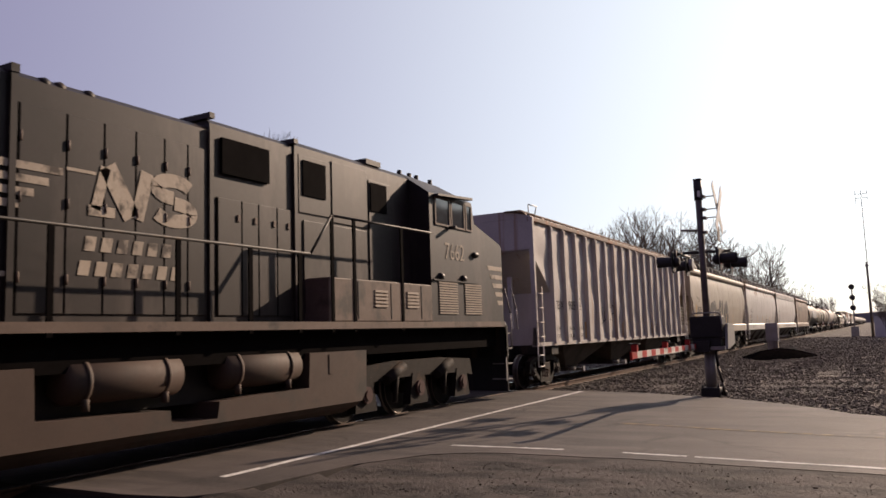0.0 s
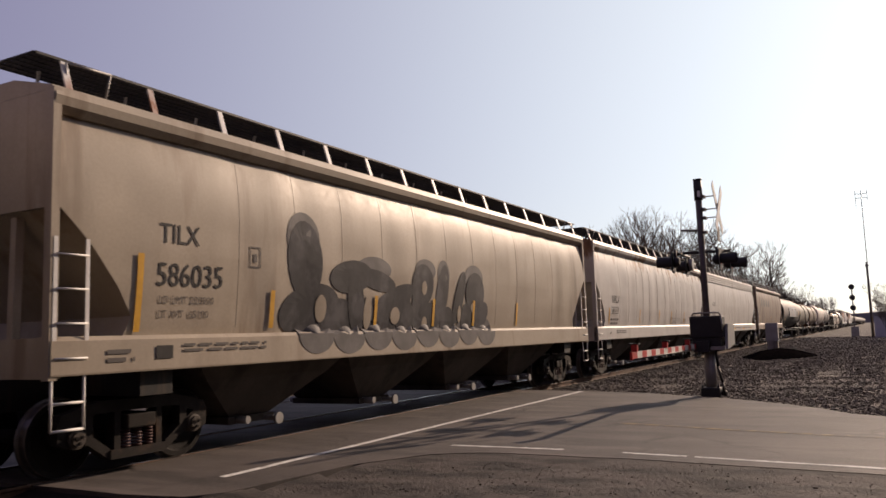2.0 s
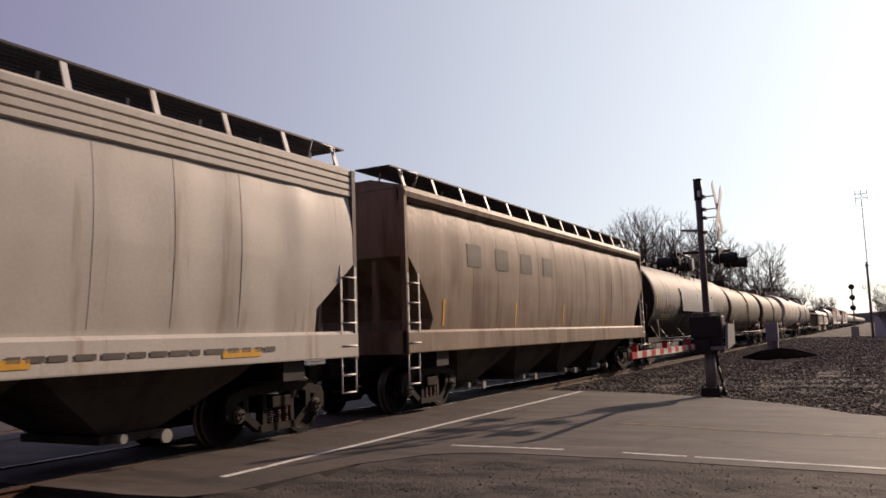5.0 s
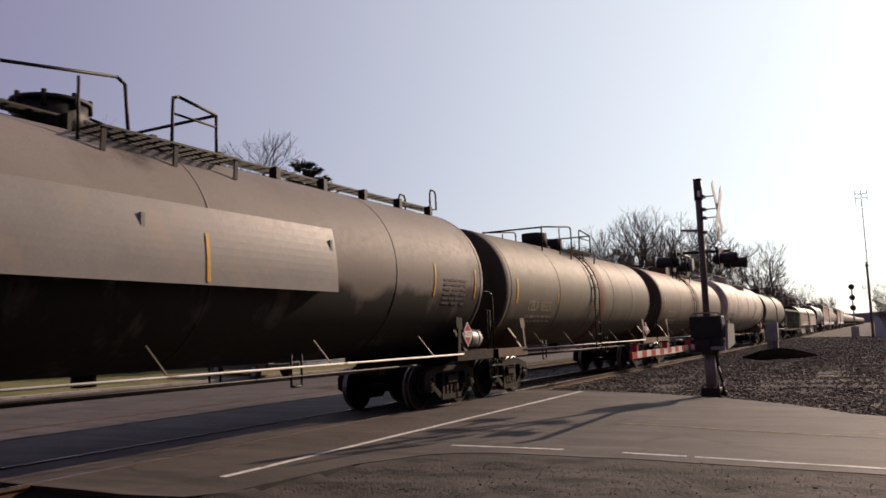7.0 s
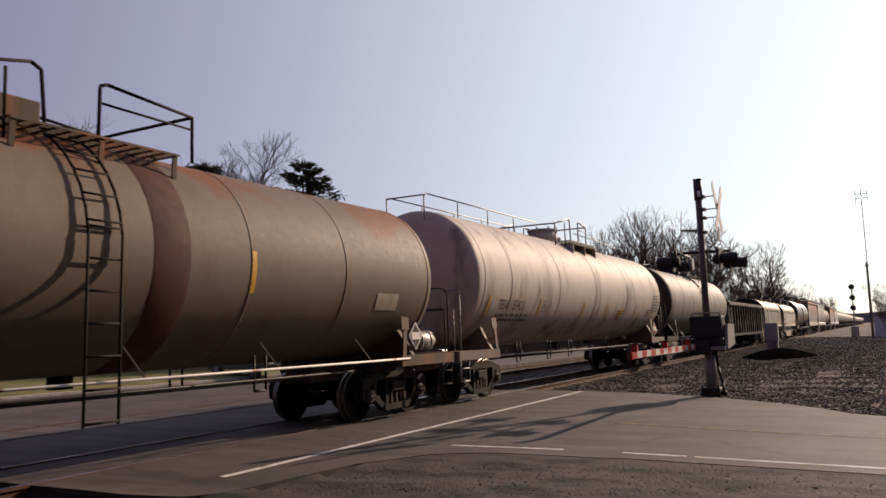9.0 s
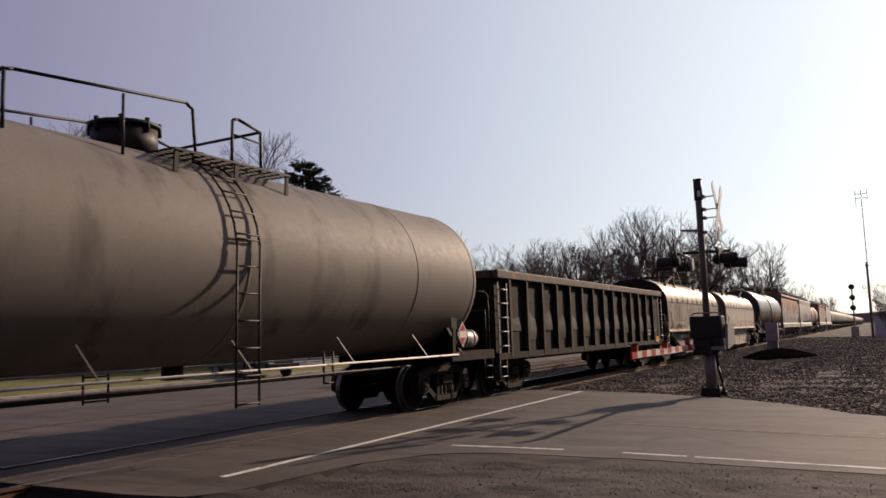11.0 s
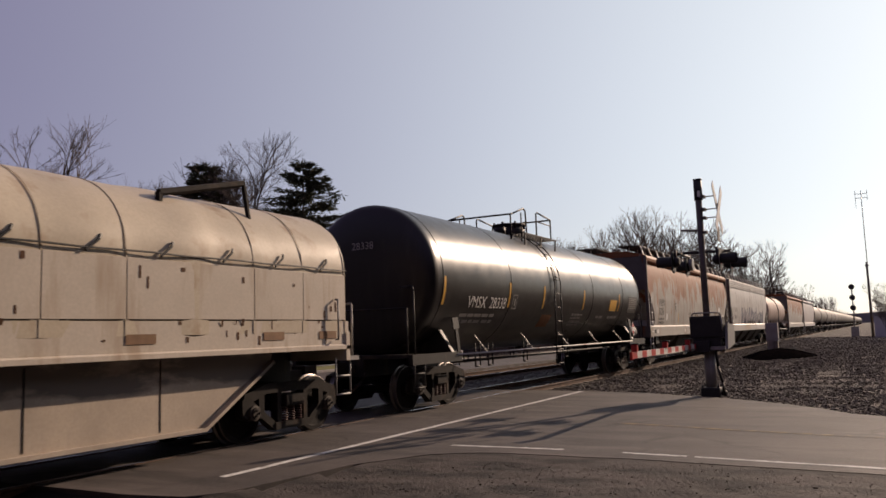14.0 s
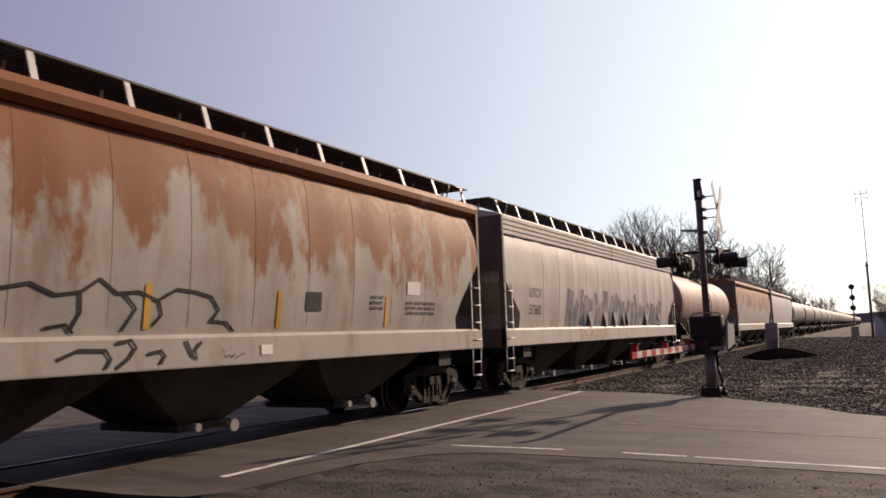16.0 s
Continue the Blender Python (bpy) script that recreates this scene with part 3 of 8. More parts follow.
def hopper_car(y0, L, paint, label, style="round", eave=4.40, bays=4, seed=0, ribs=(), seams=(), group="freight cars of the train", end_paint=None, detail=True, walk_post=None, top_rim=None):
    car = thing("covered_hopper_car", label, "freight car", group, pose(TRACK_X, y0, 0))
    ribbed = style == "rib"
    width = FLAT if ribbed else ROUND
    cut = {"rib": CUT_RIB, "tall": CUT_TALL, "round": CUT_ROUND}[style]
    zlo = 1.2 if ribbed else 1.55
    zhi = eave if ribbed else (3.92 if style == "tall" else 4.14)
    zs = [zlo + (zhi - zlo) * i / 14 for i in range(15)]
    for z, _ in cut:
        if zlo < z < zhi:
            zs.append(z)
    zs = sorted(set(zs))

    waves = 0.035 if ribbed else 0.012

    def surf(y, z):
        if z < 1.62 and not ribbed:
            return 1.535
        return piecewise(width, z) + dent(y, z, waves, seed)

    bm = bmesh.new()
    hopper_body(bm, L, width, cut, zs, waves, seed)
    body = part("body", bm, paint, car)
    # roof, peaked, with a flat top between the running boards
    bm = bmesh.new()
    slab_xz(bm, [(-1.47, eave - 0.02), (1.47, eave - 0.02), (1.44, eave + 0.03), (0.75, eave + 0.2), (-0.75, eave + 0.2), (-1.44, eave + 0.03)], 0.03, L - 0.03)
    roof = part("roof", bm, paint, car)
    bm = bmesh.new()
    for i in range(int(L / 1.6)):
        rod(bm, (0, 1.0 + 1.6 * i, eave + 0.2), (0, 1.0 + 1.6 * i, eave + 0.30), 0.28, 14)
    split("hatch", bm, paint, car, lambda c: round(c.y, 1))
    # top chord and side sill
    bm = bmesh.new()
    for s in (-1, 1):
        if style == "tall":
            for k in range(4):
                z0 = 3.92 + 0.12 * k
                slab_xz(bm, [(s * 1.36, z0), (s * 1.47, z0), (s * 1.50, z0 + 0.02), (s * 1.50, z0 + 0.1), (s * 1.47, z0 + 0.118), (s * 1.36, z0 + 0.118)], 0.02, L - 0.02)
        elif not ribbed:
            slab_xz(bm, [(s * 1.34, 4.12), (s * 1.44, 4.12), (s * 1.52, 4.2), (s * 1.54, 4.3), (s * 1.50, eave), (s * 1.34, eave)], 0.02, L - 0.02)
        else:
            slab_xz(bm, [(s * 1.36, eave - 0.12), (s * 1.5, eave - 0.1), (s * 1.5, eave), (s * 1.36, eave)], 0.02, L - 0.02)
    split("top_chord", bm, top_rim or paint, car, lambda c: (side_of(c), round(c.z, 1)))
    bm = bmesh.new()
    for s in (-1, 1):
        if ribbed:
            slab_xz(bm, [(s * 1.36, 1.14), (s * 1.47, 1.14), (s * 1.47, 1.24), (s * 1.36, 1.24)], 0.0, L)
        else:
            slab_xz(bm, [(s * 1.25, 1.2), (s * 1.53, 1.2), (s * 1.535, 1.22), (s * 1.53, 1.58), (s * 1.48, 1.63), (s * 1.30, 1.63)], 0.02, L - 0.02)
    split("side_sill", bm, paint, car, side_of)
    # ends: corner posts, cross beam, slanted struts
    for e, d in ((0.0, 1), (L, -1)):
        bm = bmesh.new()
        for s in (-1, 1):
            box(bm, s * 1.52 if s < 0 else 1.40, -1.40 if s < 0 else 1.52, min(e, e + d * 0.1), max(e, e + d * 0.1), 1.16, eave - 0.01)
            bar(bm, (s * 0.75, e + d * 0.1, 1.6), (s * 0.75, e + d * 0.12, 3.0), 0.1, 0.1)
        box(bm, -1.5, 1.5, min(e, e + d * 0.16), max(e, e + d * 0.16), 1.18, 1.62)
        box(bm, -1.45, 1.45, min(e + d * 0.02, e + d * 0.09), max(e + d * 0.02, e + d * 0.09), 3.05 if not ribbed else 3.7, eave - 0.03)
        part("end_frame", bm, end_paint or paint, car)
        bm = bmesh.new()
        for s in (-1, 1):
            ladder(bm, e + d * 0.06, e + d * 0.46, 1.2, 2.72, s * 1.52, 4)
        split("ladder", bm, M["white_bar"] if not ribbed else paint, car, side_of)
        bm = bmesh.new()
        for s in (-1, 1):
            stirrup(bm, e + d * 0.05, e + d * 0.45, 0.62, 1.2, s * 1.50)
        split("stirrup_step", bm, M["white_bar"], car, side_of)
        bm = bmesh.new()
        coupler(bm, e, -d)
        hose(bm, e, -d)
        part("coupler", bm, M["truck_steel"], car)
        add_truck(car, e + d * 1.55)
    # underside
    bm = made(box, -0.3, 0.3, 0.1, L - 0.1, 0.78, 1.24)
    for e in (1.55, L - 1.55):
        box(bm, -1.4, 1.4, e - 0.25, e + 0.25, 0.9, 1.24)
    part("centre_sill", bm, M["black_steel"], car)
    a, b = 2.25, L - 2.25
    half = (b - a) / bays / 2
    for i in range(bays):
        y = a + half * (2 * i + 1)
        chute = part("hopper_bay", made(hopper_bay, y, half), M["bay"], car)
        split("outlet_gate", made(outlet_gear, y), M["galv"], chute, lambda c: (side_of(c), c.y > y))
    # running boards on brackets
    bm = bmesh.new()
    for s in (-1, 1):
        grating(bm, -0.05, L + 0.05, s * (0.45 if not ribbed else 0.75), s * (1.25 if not ribbed else 1.2), 4.83 if not ribbed else eave + 0.2)
    split("running_board", bm, M["grate"] if not ribbed else top_rim, car, side_of)
    bm = bmesh.new()
    wz = 4.81 if not ribbed else eave + 0.18
    step = 1.28
    for i in range(int(L / step) + 1):
        y = 0.3 + i * (L - 0.6) / int(L / step)
        for s in (-1, 1):
            bar(bm, (s * (1.38 if not ribbed else 1.3), y, eave - 0.02), (s * (1.24 if not ribbed else 1.18), y, wz), 0.09, 0.025)
            bar(bm, (s * 0.76, y, eave + 0.15), (s * 0.80, y, wz - 0.035), 0.03, 0.03)
    split("board_bracket", bm, M["white_bar"] if not ribbed else top_rim, car, lambda c: (side_of(c), round(c.y, 1), abs(c.x) > 1))
    for e, d in ((0.0, 1), (L, -1)):
        bm = bmesh.new()
        for s in (-1, 1):
            pipe(bm, [(s * 1.3, e + d * 0.3, eave + 0.02), (s * 1.3, e + d * 0.3, eave + 0.38), (s * 1.3, e + d * 0.9, eave + 0.4), (s * 1.2, e + d * 0.9, eave + 0.05)], 0.015)
        split("grab_iron", bm, M["galv"], car, side_of)
    if ribs:
        for y in ribs:
            bm = bmesh.new()
            for s in (-1, 1):
                slab_xz(bm, [(s * 1.40, 1.16), (s * 1.53, 1.2), (s * 1.53, 4.40), (s * 1.46, 4.46), (s * 1.40, 4.46)], y - 0.05, y + 0.05)
            split("rib", bm, paint, body, side_of)
    if seams:
        bm = bmesh.new()
        for y in seams:
            for s in (-1, 1):
                pts = [z for z in zs if piecewise(cut, z) < min(y, L - y) and z > 1.62]
                for z0, z1 in zip(pts, pts[1:]):
                    bar(bm, (s * (surf(y, z0) + 0.001), y, z0), (s * (surf(y, z1) + 0.001), y, z1), 0.016, 0.004)
        split("weld_seam", bm, paint, body, side_and_place)
    return car, surf, body


def reflectors(car, surf, ys, z0=1.7, h=0.55, w=0.09):
    for y in ys:
        part("reflector", made(patch, y, y + w, z0, z0 + h, surf), M["yellow"], car, "yellow reflective strip")


GREY = mat("pale_grey_hopper_paint", (0.47, 0.435, 0.405), 0.6, var=0.1, scale=0.7, stain=(0.30, 0.19, 0.12), amount=0.08, streak=(3.2, 3.2, 0.14), second=(0.36, 0.31, 0.27), amount2=0.2, spec=0.25)
TAN = mat("tan_hopper_paint", (0.332, 0.278, 0.215), 0.5, var=0.1, scale=0.6, stain=(0.207, 0.155, 0.111), amount=0.15, streak=(1.6, 1.6, 0.2), second=(0.222, 0.178, 0.133), amount2=0.3)
WHITE = mat("dirty_white_paint", (0.45, 0.42, 0.39), 0.5, var=0.1, scale=0.6, stain=(0.185, 0.104, 0.059), amount=0.06, streak=(1.6, 1.6, 0.6), high=(3.0, 3.9), second=(0.281, 0.244, 0.207), amount2=0.28)
WHITE2 = mat("cream_white_paint", (0.48, 0.445, 0.405), 0.5, var=0.08, scale=0.6, stain=(0.311, 0.244, 0.185), amount=0.12, streak=(2.4, 2.4, 0.18), second=(0.34, 0.296, 0.244), amount2=0.25)
BROWN = mat("brown_hopper_paint", (0.2, 0.141, 0.1), 0.6, var=0.15, scale=0.6, stain=(0.111, 0.063, 0.037), amount=0.4, streak=(1.6, 1.6, 0.25), second=(0.266, 0.222, 0.178), amount2=0.3)
RUSTY = mat("rust_streaked_paint", (0.36, 0.335, 0.30), 0.65, var=0.1, scale=0.7, stain=(0.23, 0.08, 0.03), amount=0.60, edge=0.09, streak=(1.5, 1.5, 0.75), high=(1.75, 3.9), second=(0.22, 0.12, 0.055), amount2=0.3, streak2=(1.6, 1.6, 0.4), spec=0.25)
# rust-spotted end paint, darkened to hold the shade on the car ends
END_SHADED = mat("shaded_end_paint", (0.126, 0.107, 0.092), 0.65, var=0.2, stain=RUST, amount=0.12)

H1_RIBS = [1.40 + 0.994 * i for i in range(17)]
h1, s1, _ = hopper_car(19.21, 18.72, GREY, "grey rib-sided covered hopper car with rust along the eave", "rib", eave=4.56, bays=3, seed=3, ribs=H1_RIBS, top_rim=mat("rusty_eave_paint", (0.178, 0.126, 0.096), 0.7, var=0.3, scale=2, stain=RUST, amount=0.3))
letters("lettering", "TEIX", 1.62, 2.14, 0.34, s1, M["ink"], h1)
letters("lettering", "5985", 2.58, 2.14, 0.36, s1, M["ink"], h1)
for text, y, z in (("LD LMT", 1.64, 1.55), ("LT WT", 1.64, 1.33), ("193800 LBS", 2.56, 1.55), ("69200 LBS", 2.62, 1.33), ("87900 KGS", 3.49, 1.55), ("31400 KGS", 3.49, 1.33)):
    letters("stencil_text", text, y, z, 0.155, s1, M["ink"], h1, stretch=0.82)
reflectors(h1, s1, [4.2, 8.2, 12.2, 16.6], 1.28, 0.5, 0.07)
reflectors(h1, s1, [1.47], 1.28, 0.85, 0.09)
bm = bmesh.new()
for i in range(6):
    stroke(bm, curl(6.1 + 0.22 * i, 2.05 + 0.05 * (i % 2), 0.12, 0.24, 120 + 40 * i, 400 + 20 * i), 0.03, s1)
stroke(bm, [(5.9, 1.72), (6.4, 1.9), (7.3, 2.1)], 0.03, s1)
part("graffiti", bm, M["ink"], h1, "scribbled black spray-paint tag")
bm = bmesh.new()
for i in range(4):
    stroke(bm, curl(12.75 + 0.2 * i, 1.62, 0.1, 0.2, 90 + 60 * i, 380), 0.022, s1)
stroke(bm, [(12.6, 1.4), (12.9, 1.75), (13.3, 1.5), (13.8, 1.62)], 0.022, s1)
part("graffiti", bm, M["ink"], h1, "small thin black scribble")
letters("lettering", "TEIX 5985", -0.75, 3.95, 0.22, -0.012, M["faded_ink"], h1, end=True)
part("stencil_text", made(bars_of_print, 17.5, 18.35, 2.4, 7, 0.07, s1, 31), M["faded_ink"], h1)
bm = bmesh.new()
for y0_, y1_, z0_, z1_ in ((3.62, 3.86, 2.14, 2.16), (3.62, 3.86, 2.48, 2.5), (3.62, 3.64, 2.16, 2.48), (3.84, 3.86, 2.16, 2.48), (3.69, 3.79, 2.22, 2.36)):
    patch(bm, y0_, y1_, z0_, z1_, s1, nz=1)
part("stencil_frame", bm, M["ink"], h1)
TRAIN.append((h1, 19.21))

h2, s2, _ = hopper_car(39.15, 17.92, TAN, "tan round-sided covered hopper car with dark graffiti", "round", seed=4, seams=[2.9 + 1.22 * i for i in range(11)])
letters("lettering", "TILX", 1.48, 2.78, 0.36, s2, M["ink"], h2, stretch=0.9)
letters("lettering", "586035", 1.44, 2.24, 0.42, s2, M["ink"], h2, stretch=0.92)
letters("stencil_text", "LD LMT 220900", 1.5, 2.02, 0.14, s2, M["faded_ink"], h2)
letters("stencil_text", "LT WT  65100", 1.5, 1.84, 0.14, s2, M["faded_ink"], h2)
reflectors(h2, lambda a, b: s2(a, b) + 0.012, [3.55, 6.3, 8.4, 10.2, 12.6])
reflectors(h2, lambda a, b: s2(a, b) + 0.012, [1.15], 1.67, 0.95)
bm = bmesh.new()
for y0_, y1_, z0_, z1_ in ((3.1, 3.33, 2.56, 2.58), (3.1, 3.33, 2.84, 2.86), (3.1, 3.12, 2.58, 2.84), (3.31, 3.33, 2.58, 2.84), (3.18, 3.25, 2.64, 2.76)):
    patch(bm, y0_, y1_, z0_, z1_, s2, nz=1)
part("stencil_frame", bm, M["faded_ink"], h2)
part("stencil_text", made(bars_of_print, 0.72, 1.1, 1.42, 2, 0.05, s2, 46), M["faded_ink"], h2)
part("notice_plate", made(patch, 1.42, 1.68, 1.34, 1.5, s2), M["ink"], h2)
part("stencil_text", made(bars_of_print, 1.85, 3.4, 1.48, 2, 0.035, s2, 47), M["faded_ink"], h2)
DARK_SPRAY = mat("dark_grey_spray", (0.018, 0.017, 0.021), 0.75, var=0.4, stain=(0.055, 0.052, 0.058), amount=0.4, streak=(1.6, 1.6, 1.2))
MID_SPRAY = mat("smoky_grey_spray", (0.10, 0.092, 0.09), 0.7, var=0.3, scale=2)


def blob(bm, y, z, ry, rz, surf, lift=0.009, turn=0.0, cut=-9.0):
    """A rounded sprayed area on a side, never lower than cut."""
    n, rings = 22, []
    for k in (0.0, 0.5, 1.0):
        row = []
        for i in range(n if k else 1):
            a = 2 * math.pi * i / n
            u, v = k * ry * math.cos(a), k * rz * math.sin(a)
            yy, zz = y + u * math.cos(turn) - v * math.sin(turn), max(cut, z + u * math.sin(turn) + v * math.cos(turn))
            row.append(bm.verts.new((surf(yy, zz) + lift, yy, zz)))
        rings.append(row)
    for i in range(n):
        j = (i + 1) % n
        bm.faces.new((rings[0][0], rings[1][i], rings[1][j]))
        bm.faces.new((rings[1][i], rings[2][i], rings[2][j], rings[1][j]))


sprays = [(4.35, 2.75, 0.42, 0.62, 0.1), (4.5, 1.98, 0.75, 0.40, 0.2), (5.6, 2.55, 0.62, 0.28, 0.1), (5.75, 2.1, 0.24, 0.55, 0.2), (5.15, 1.8, 0.55, 0.36, 0.3), (6.4, 2.52, 0.6, 0.18, -0.15),
          (6.9, 2.15, 0.8, 0.24, 0.35), (7.3, 1.95, 0.32, 0.5, 0.5), (6.75, 1.78, 0.3, 0.3, 0.2), (8.0, 2.5, 0.42, 0.42, 0.0), (7.85, 2.1, 0.25, 0.55, 0.0), (8.3, 1.88, 0.42, 0.30, 0.0), (8.8, 2.35, 0.25, 0.62, -0.2), (9.05, 1.8, 0.3, 0.3, 0.3),
          (9.55, 2.3, 0.2, 0.6, -0.35), (10.3, 2.42, 0.45, 0.45, 0.2), (10.5, 1.88, 0.5, 0.32, 0.5), (9.9, 1.85, 0.26, 0.34, 0.0)]
for k, (yy, zz, ry, rz, tn) in enumerate(sprays):
    part("spray_patch", made(blob, yy, zz, ry, rz, s2, 0.009 + 0.0015 * (k % 4), tn, 1.635), DARK_SPRAY, h2, "dark rounded graffiti letter stroke")
for yy, zz, ry, rz in ((4.3, 3.1, 0.4, 0.4), (6.3, 2.72, 0.55, 0.22), (8.1, 2.8, 0.4, 0.22), (8.85, 2.75, 0.26, 0.3), (10.25, 2.75, 0.45, 0.28)):
    part("spray_patch", made(blob, yy, zz, ry, rz, s2, 0.006, 0.0, 1.635), MID_SPRAY, h2, "smoky grey spray cloud")
for yy, zz, ry, rz in ((4.75, 2.0, 0.14, 0.22), (6.1, 1.95, 0.12, 0.3), (7.0, 1.9, 0.16, 0.16), (8.1, 1.75, 0.1, 0.14), (8.05, 2.45, 0.1, 0.14), (9.55, 1.95, 0.08, 0.18), (10.2, 2.1, 0.1, 0.1)):
    part("spray_gap", made(blob, yy, zz, ry, rz, s2, 0.017, 0.0, 1.635), TAN, h2)
for i in range(8):
    part("spray_patch", made(blob, 4.6 + 0.88 * i, 1.60 - 0.03 * (i % 2), 0.45, 0.31, s2, 0.005, 0.0, 1.235), MID_SPRAY, h2, "grey rounded graffiti letter foot")
TRAIN.append((h2, 39.15))

h3, s3, _ = hopper_car(58.05, 18.07, WHITE, "dirty white round-sided covered hopper car with rust spots", "round", seed=5, seams=[2.8, 3.9, 5.0, 5.9, 6.9, 8.2, 9.5, 10.4, 11.6, 12.7, 14.0, 15.3])
letters("lettering", "NRLX", 1.80, 2.42, 0.38, s3, M["ink"], h3, stretch=0.9)
letters("lettering", "58133", 1.74, 2.04, 0.38, s3, M["ink"], h3, stretch=0.9)
letters("lettering", "NRLX 58133", -1.0, 3.55, 0.26, -0.01, M["ink"], h3, end=True)
part("stencil_text", made(bars_of_print, 1.7, 2.6, 1.83, 2, 0.07, s3, 8), M["faded_ink"], h3)
reflectors(h3, s3, [1.5, 5.4, 8.4, 10.6, 13.2, 16.42])
letters("stencil_text", "579", 1.25, 1.36, 0.14, s3, M["ink"], h3)
part("stencil_text", made(bars_of_print, 2.0, 3.2, 1.46, 2, 0.035, s3, 48), M["faded_ink"], h3)
part("stencil_text", made(bars_of_print, 15.3, 16.05, 2.13, 3, 0.045, s3, 49), M["faded_ink"], h3)
part("notice_plate", made(patch, 15.34, 15.92, 2.34, 2.62, s3), mat("faded_grey_patch", (0.37, 0.35, 0.33), 0.7, var=0.15), h3)
letters("graffiti", "COVID-19 is 4/8", 10.35, 1.68, 0.42, s3, M["ink"], h3, lean=0.3, stretch=1.1, bold=-0.008, label="thin black spray-paint scrawl")
TRAIN.append((h3, 58.05))

h4, s4, _ = hopper_car(76.94, 18.6, WHITE2, "cream-white covered hopper car with a ridged top band", "tall", seed=6, bays=4, seams=[2.6 + 1.2 * i for i in range(12)], end_paint=END_SHADED)
letters("lettering", "AOKX", 1.58, 2.62, 0.36, s4, M["faded_ink"], h4, stretch=0.95)
letters("lettering", "91065", 1.53, 2.08, 0.42, s4, M["ink"], h4, stretch=0.9)
part("stencil_text", made(bars_of_print, 1.5, 2.5, 1.9, 2, 0.08, s4, 9), M["faded_ink"], h4)
for y in (1.0, 4.8, 8.2, 11.9, 15.4):
    part("reflector", made(patch, y, y + 0.75, 1.3, 1.4, s4), M["yellow"], h4, "yellow reflective strip")
part("stencil_text", made(bars_of_print, 6.0, 16.5, 1.36, 1, 0.07, s4, 10), M["faded_ink"], h4)
TRAIN.append((h4, 76.94))

h5, s5, _ = hopper_car(97.16, 17.35, BROWN, "brown weathered round-sided covered hopper car", "round", seed=7, seams=[2.9 + 1.3 * i for i in range(10)])
for i in range(4):
    part("lettering", made(patch, 2.6 + 1.5 * i, 3.3 + 1.5 * i, 3.0, 3.5, s5), M["faded_ink"], h5)
reflectors(h5, s5, [1.5, 5.2, 8.6, 12.4])
TRAIN.append((h5, 97.16))

h15, s15, _ = hopper_car(267.35, 18.75, RUSTY, "pale grey covered hopper car with heavy rust streaks", "round", seed=8, seams=[2.9 + 1.22 * i for i in range(12)], end_paint=END_SHADED)
letters("lettering", "WLPX", 1.75, 2.44, 0.40, s15, M["ink"], h15, stretch=0.9)
letters("lettering", "10218", 1.70, 2.07, 0.40, s15, M["ink"], h15, stretch=0.9)
part("stencil_text", made(bars_of_print, 1.7, 2.6, 1.86, 2, 0.08, s15, 11), M["faded_ink"], h15)
reflectors(h15, s15, [5.4, 9.5, 11.93, 14.88])
part("stencil_text", made(bars_of_print, 15.6, 16.7, 2.12, 3, 0.05, s15, 44), M["faded_ink"], h15)
part("stencil_text", made(bars_of_print, 14.4, 14.8, 2.2, 3, 0.05, s15, 45), M["faded_ink"], h15)
bm = bmesh.new()
stroke(bm, [(7.6, 2.12), (8.0, 2.2), (8.3, 2.08), (8.6, 2.12), (8.85, 2.28), (9.1, 2.12), (9.4, 2.15), (9.7, 2.05), (10.0, 2.2), (10.3, 2.18), (10.6, 2.12), (10.75, 1.95), (10.62, 1.8)], 0.045, s15)
for line in ([(8.6, 2.12), (8.62, 1.9), (8.5, 1.68)], [(9.2, 2.12), (9.38, 1.95), (9.2, 1.68)], [(9.72, 2.05), (9.78, 1.88), (9.65, 1.74)], [(10.6, 1.8), (10.9, 1.78), (11.05, 1.66)], [(8.2, 1.72), (8.45, 1.76), (8.55, 1.66)]):
    stroke(bm, line, 0.04, s15)
for line in ([(8.3, 1.38), (8.55, 1.47), (8.9, 1.46), (8.97, 1.36), (8.9, 1.25)], [(9.05, 1.54), (9.25, 1.57), (9.32, 1.48), (9.22, 1.36), (9.05, 1.25)], [(9.5, 1.4), (9.7, 1.43), (9.76, 1.37), (9.68, 1.27)], [(10.1, 1.55), (10.2, 1.36), (10.28, 1.3), (10.24, 1.42), (10.36, 1.53)]):
    stroke(bm, line, 0.045, s15)
stroke(bm, [(10.75, 1.42), (10.78, 1.3), (10.86, 1.34), (10.9, 1.3), (10.97, 1.36), (11.0, 1.3), (11.15, 1.36)], 0.014, s15)
part("graffiti", bm, M["ink"], h15, "outlined black spray-paint tag")
part("notice_plate", made(patch, 12.6, 13.0, 1.96, 2.26, s15), M["ink"], h15)
bm = bmesh.new()
for y0_, y1_, z0_, z1_ in ((4.62, 4.92, 2.24, 2.26), (4.62, 4.92, 2.58, 2.6), (4.62, 4.64, 2.26, 2.58), (4.90, 4.92, 2.26, 2.58), (4.71, 4.83, 2.32, 2.46)):
    patch(bm, y0_, y1_, z0_, z1_, s15, nz=1)
part("stencil_frame", bm, M["ink"], h15)
part("notice_plate", made(patch, 3.05, 3.3, 1.85, 2.12, s15), M["white_ink"], h15)
for y in (0.62, 1.0, 6.2, 11.5):
    part("sill_patch", made(patch, y, y + 0.24, 1.32, 1.46, s15), M["white_ink"] if y > 0.8 else M["ink"], h15)
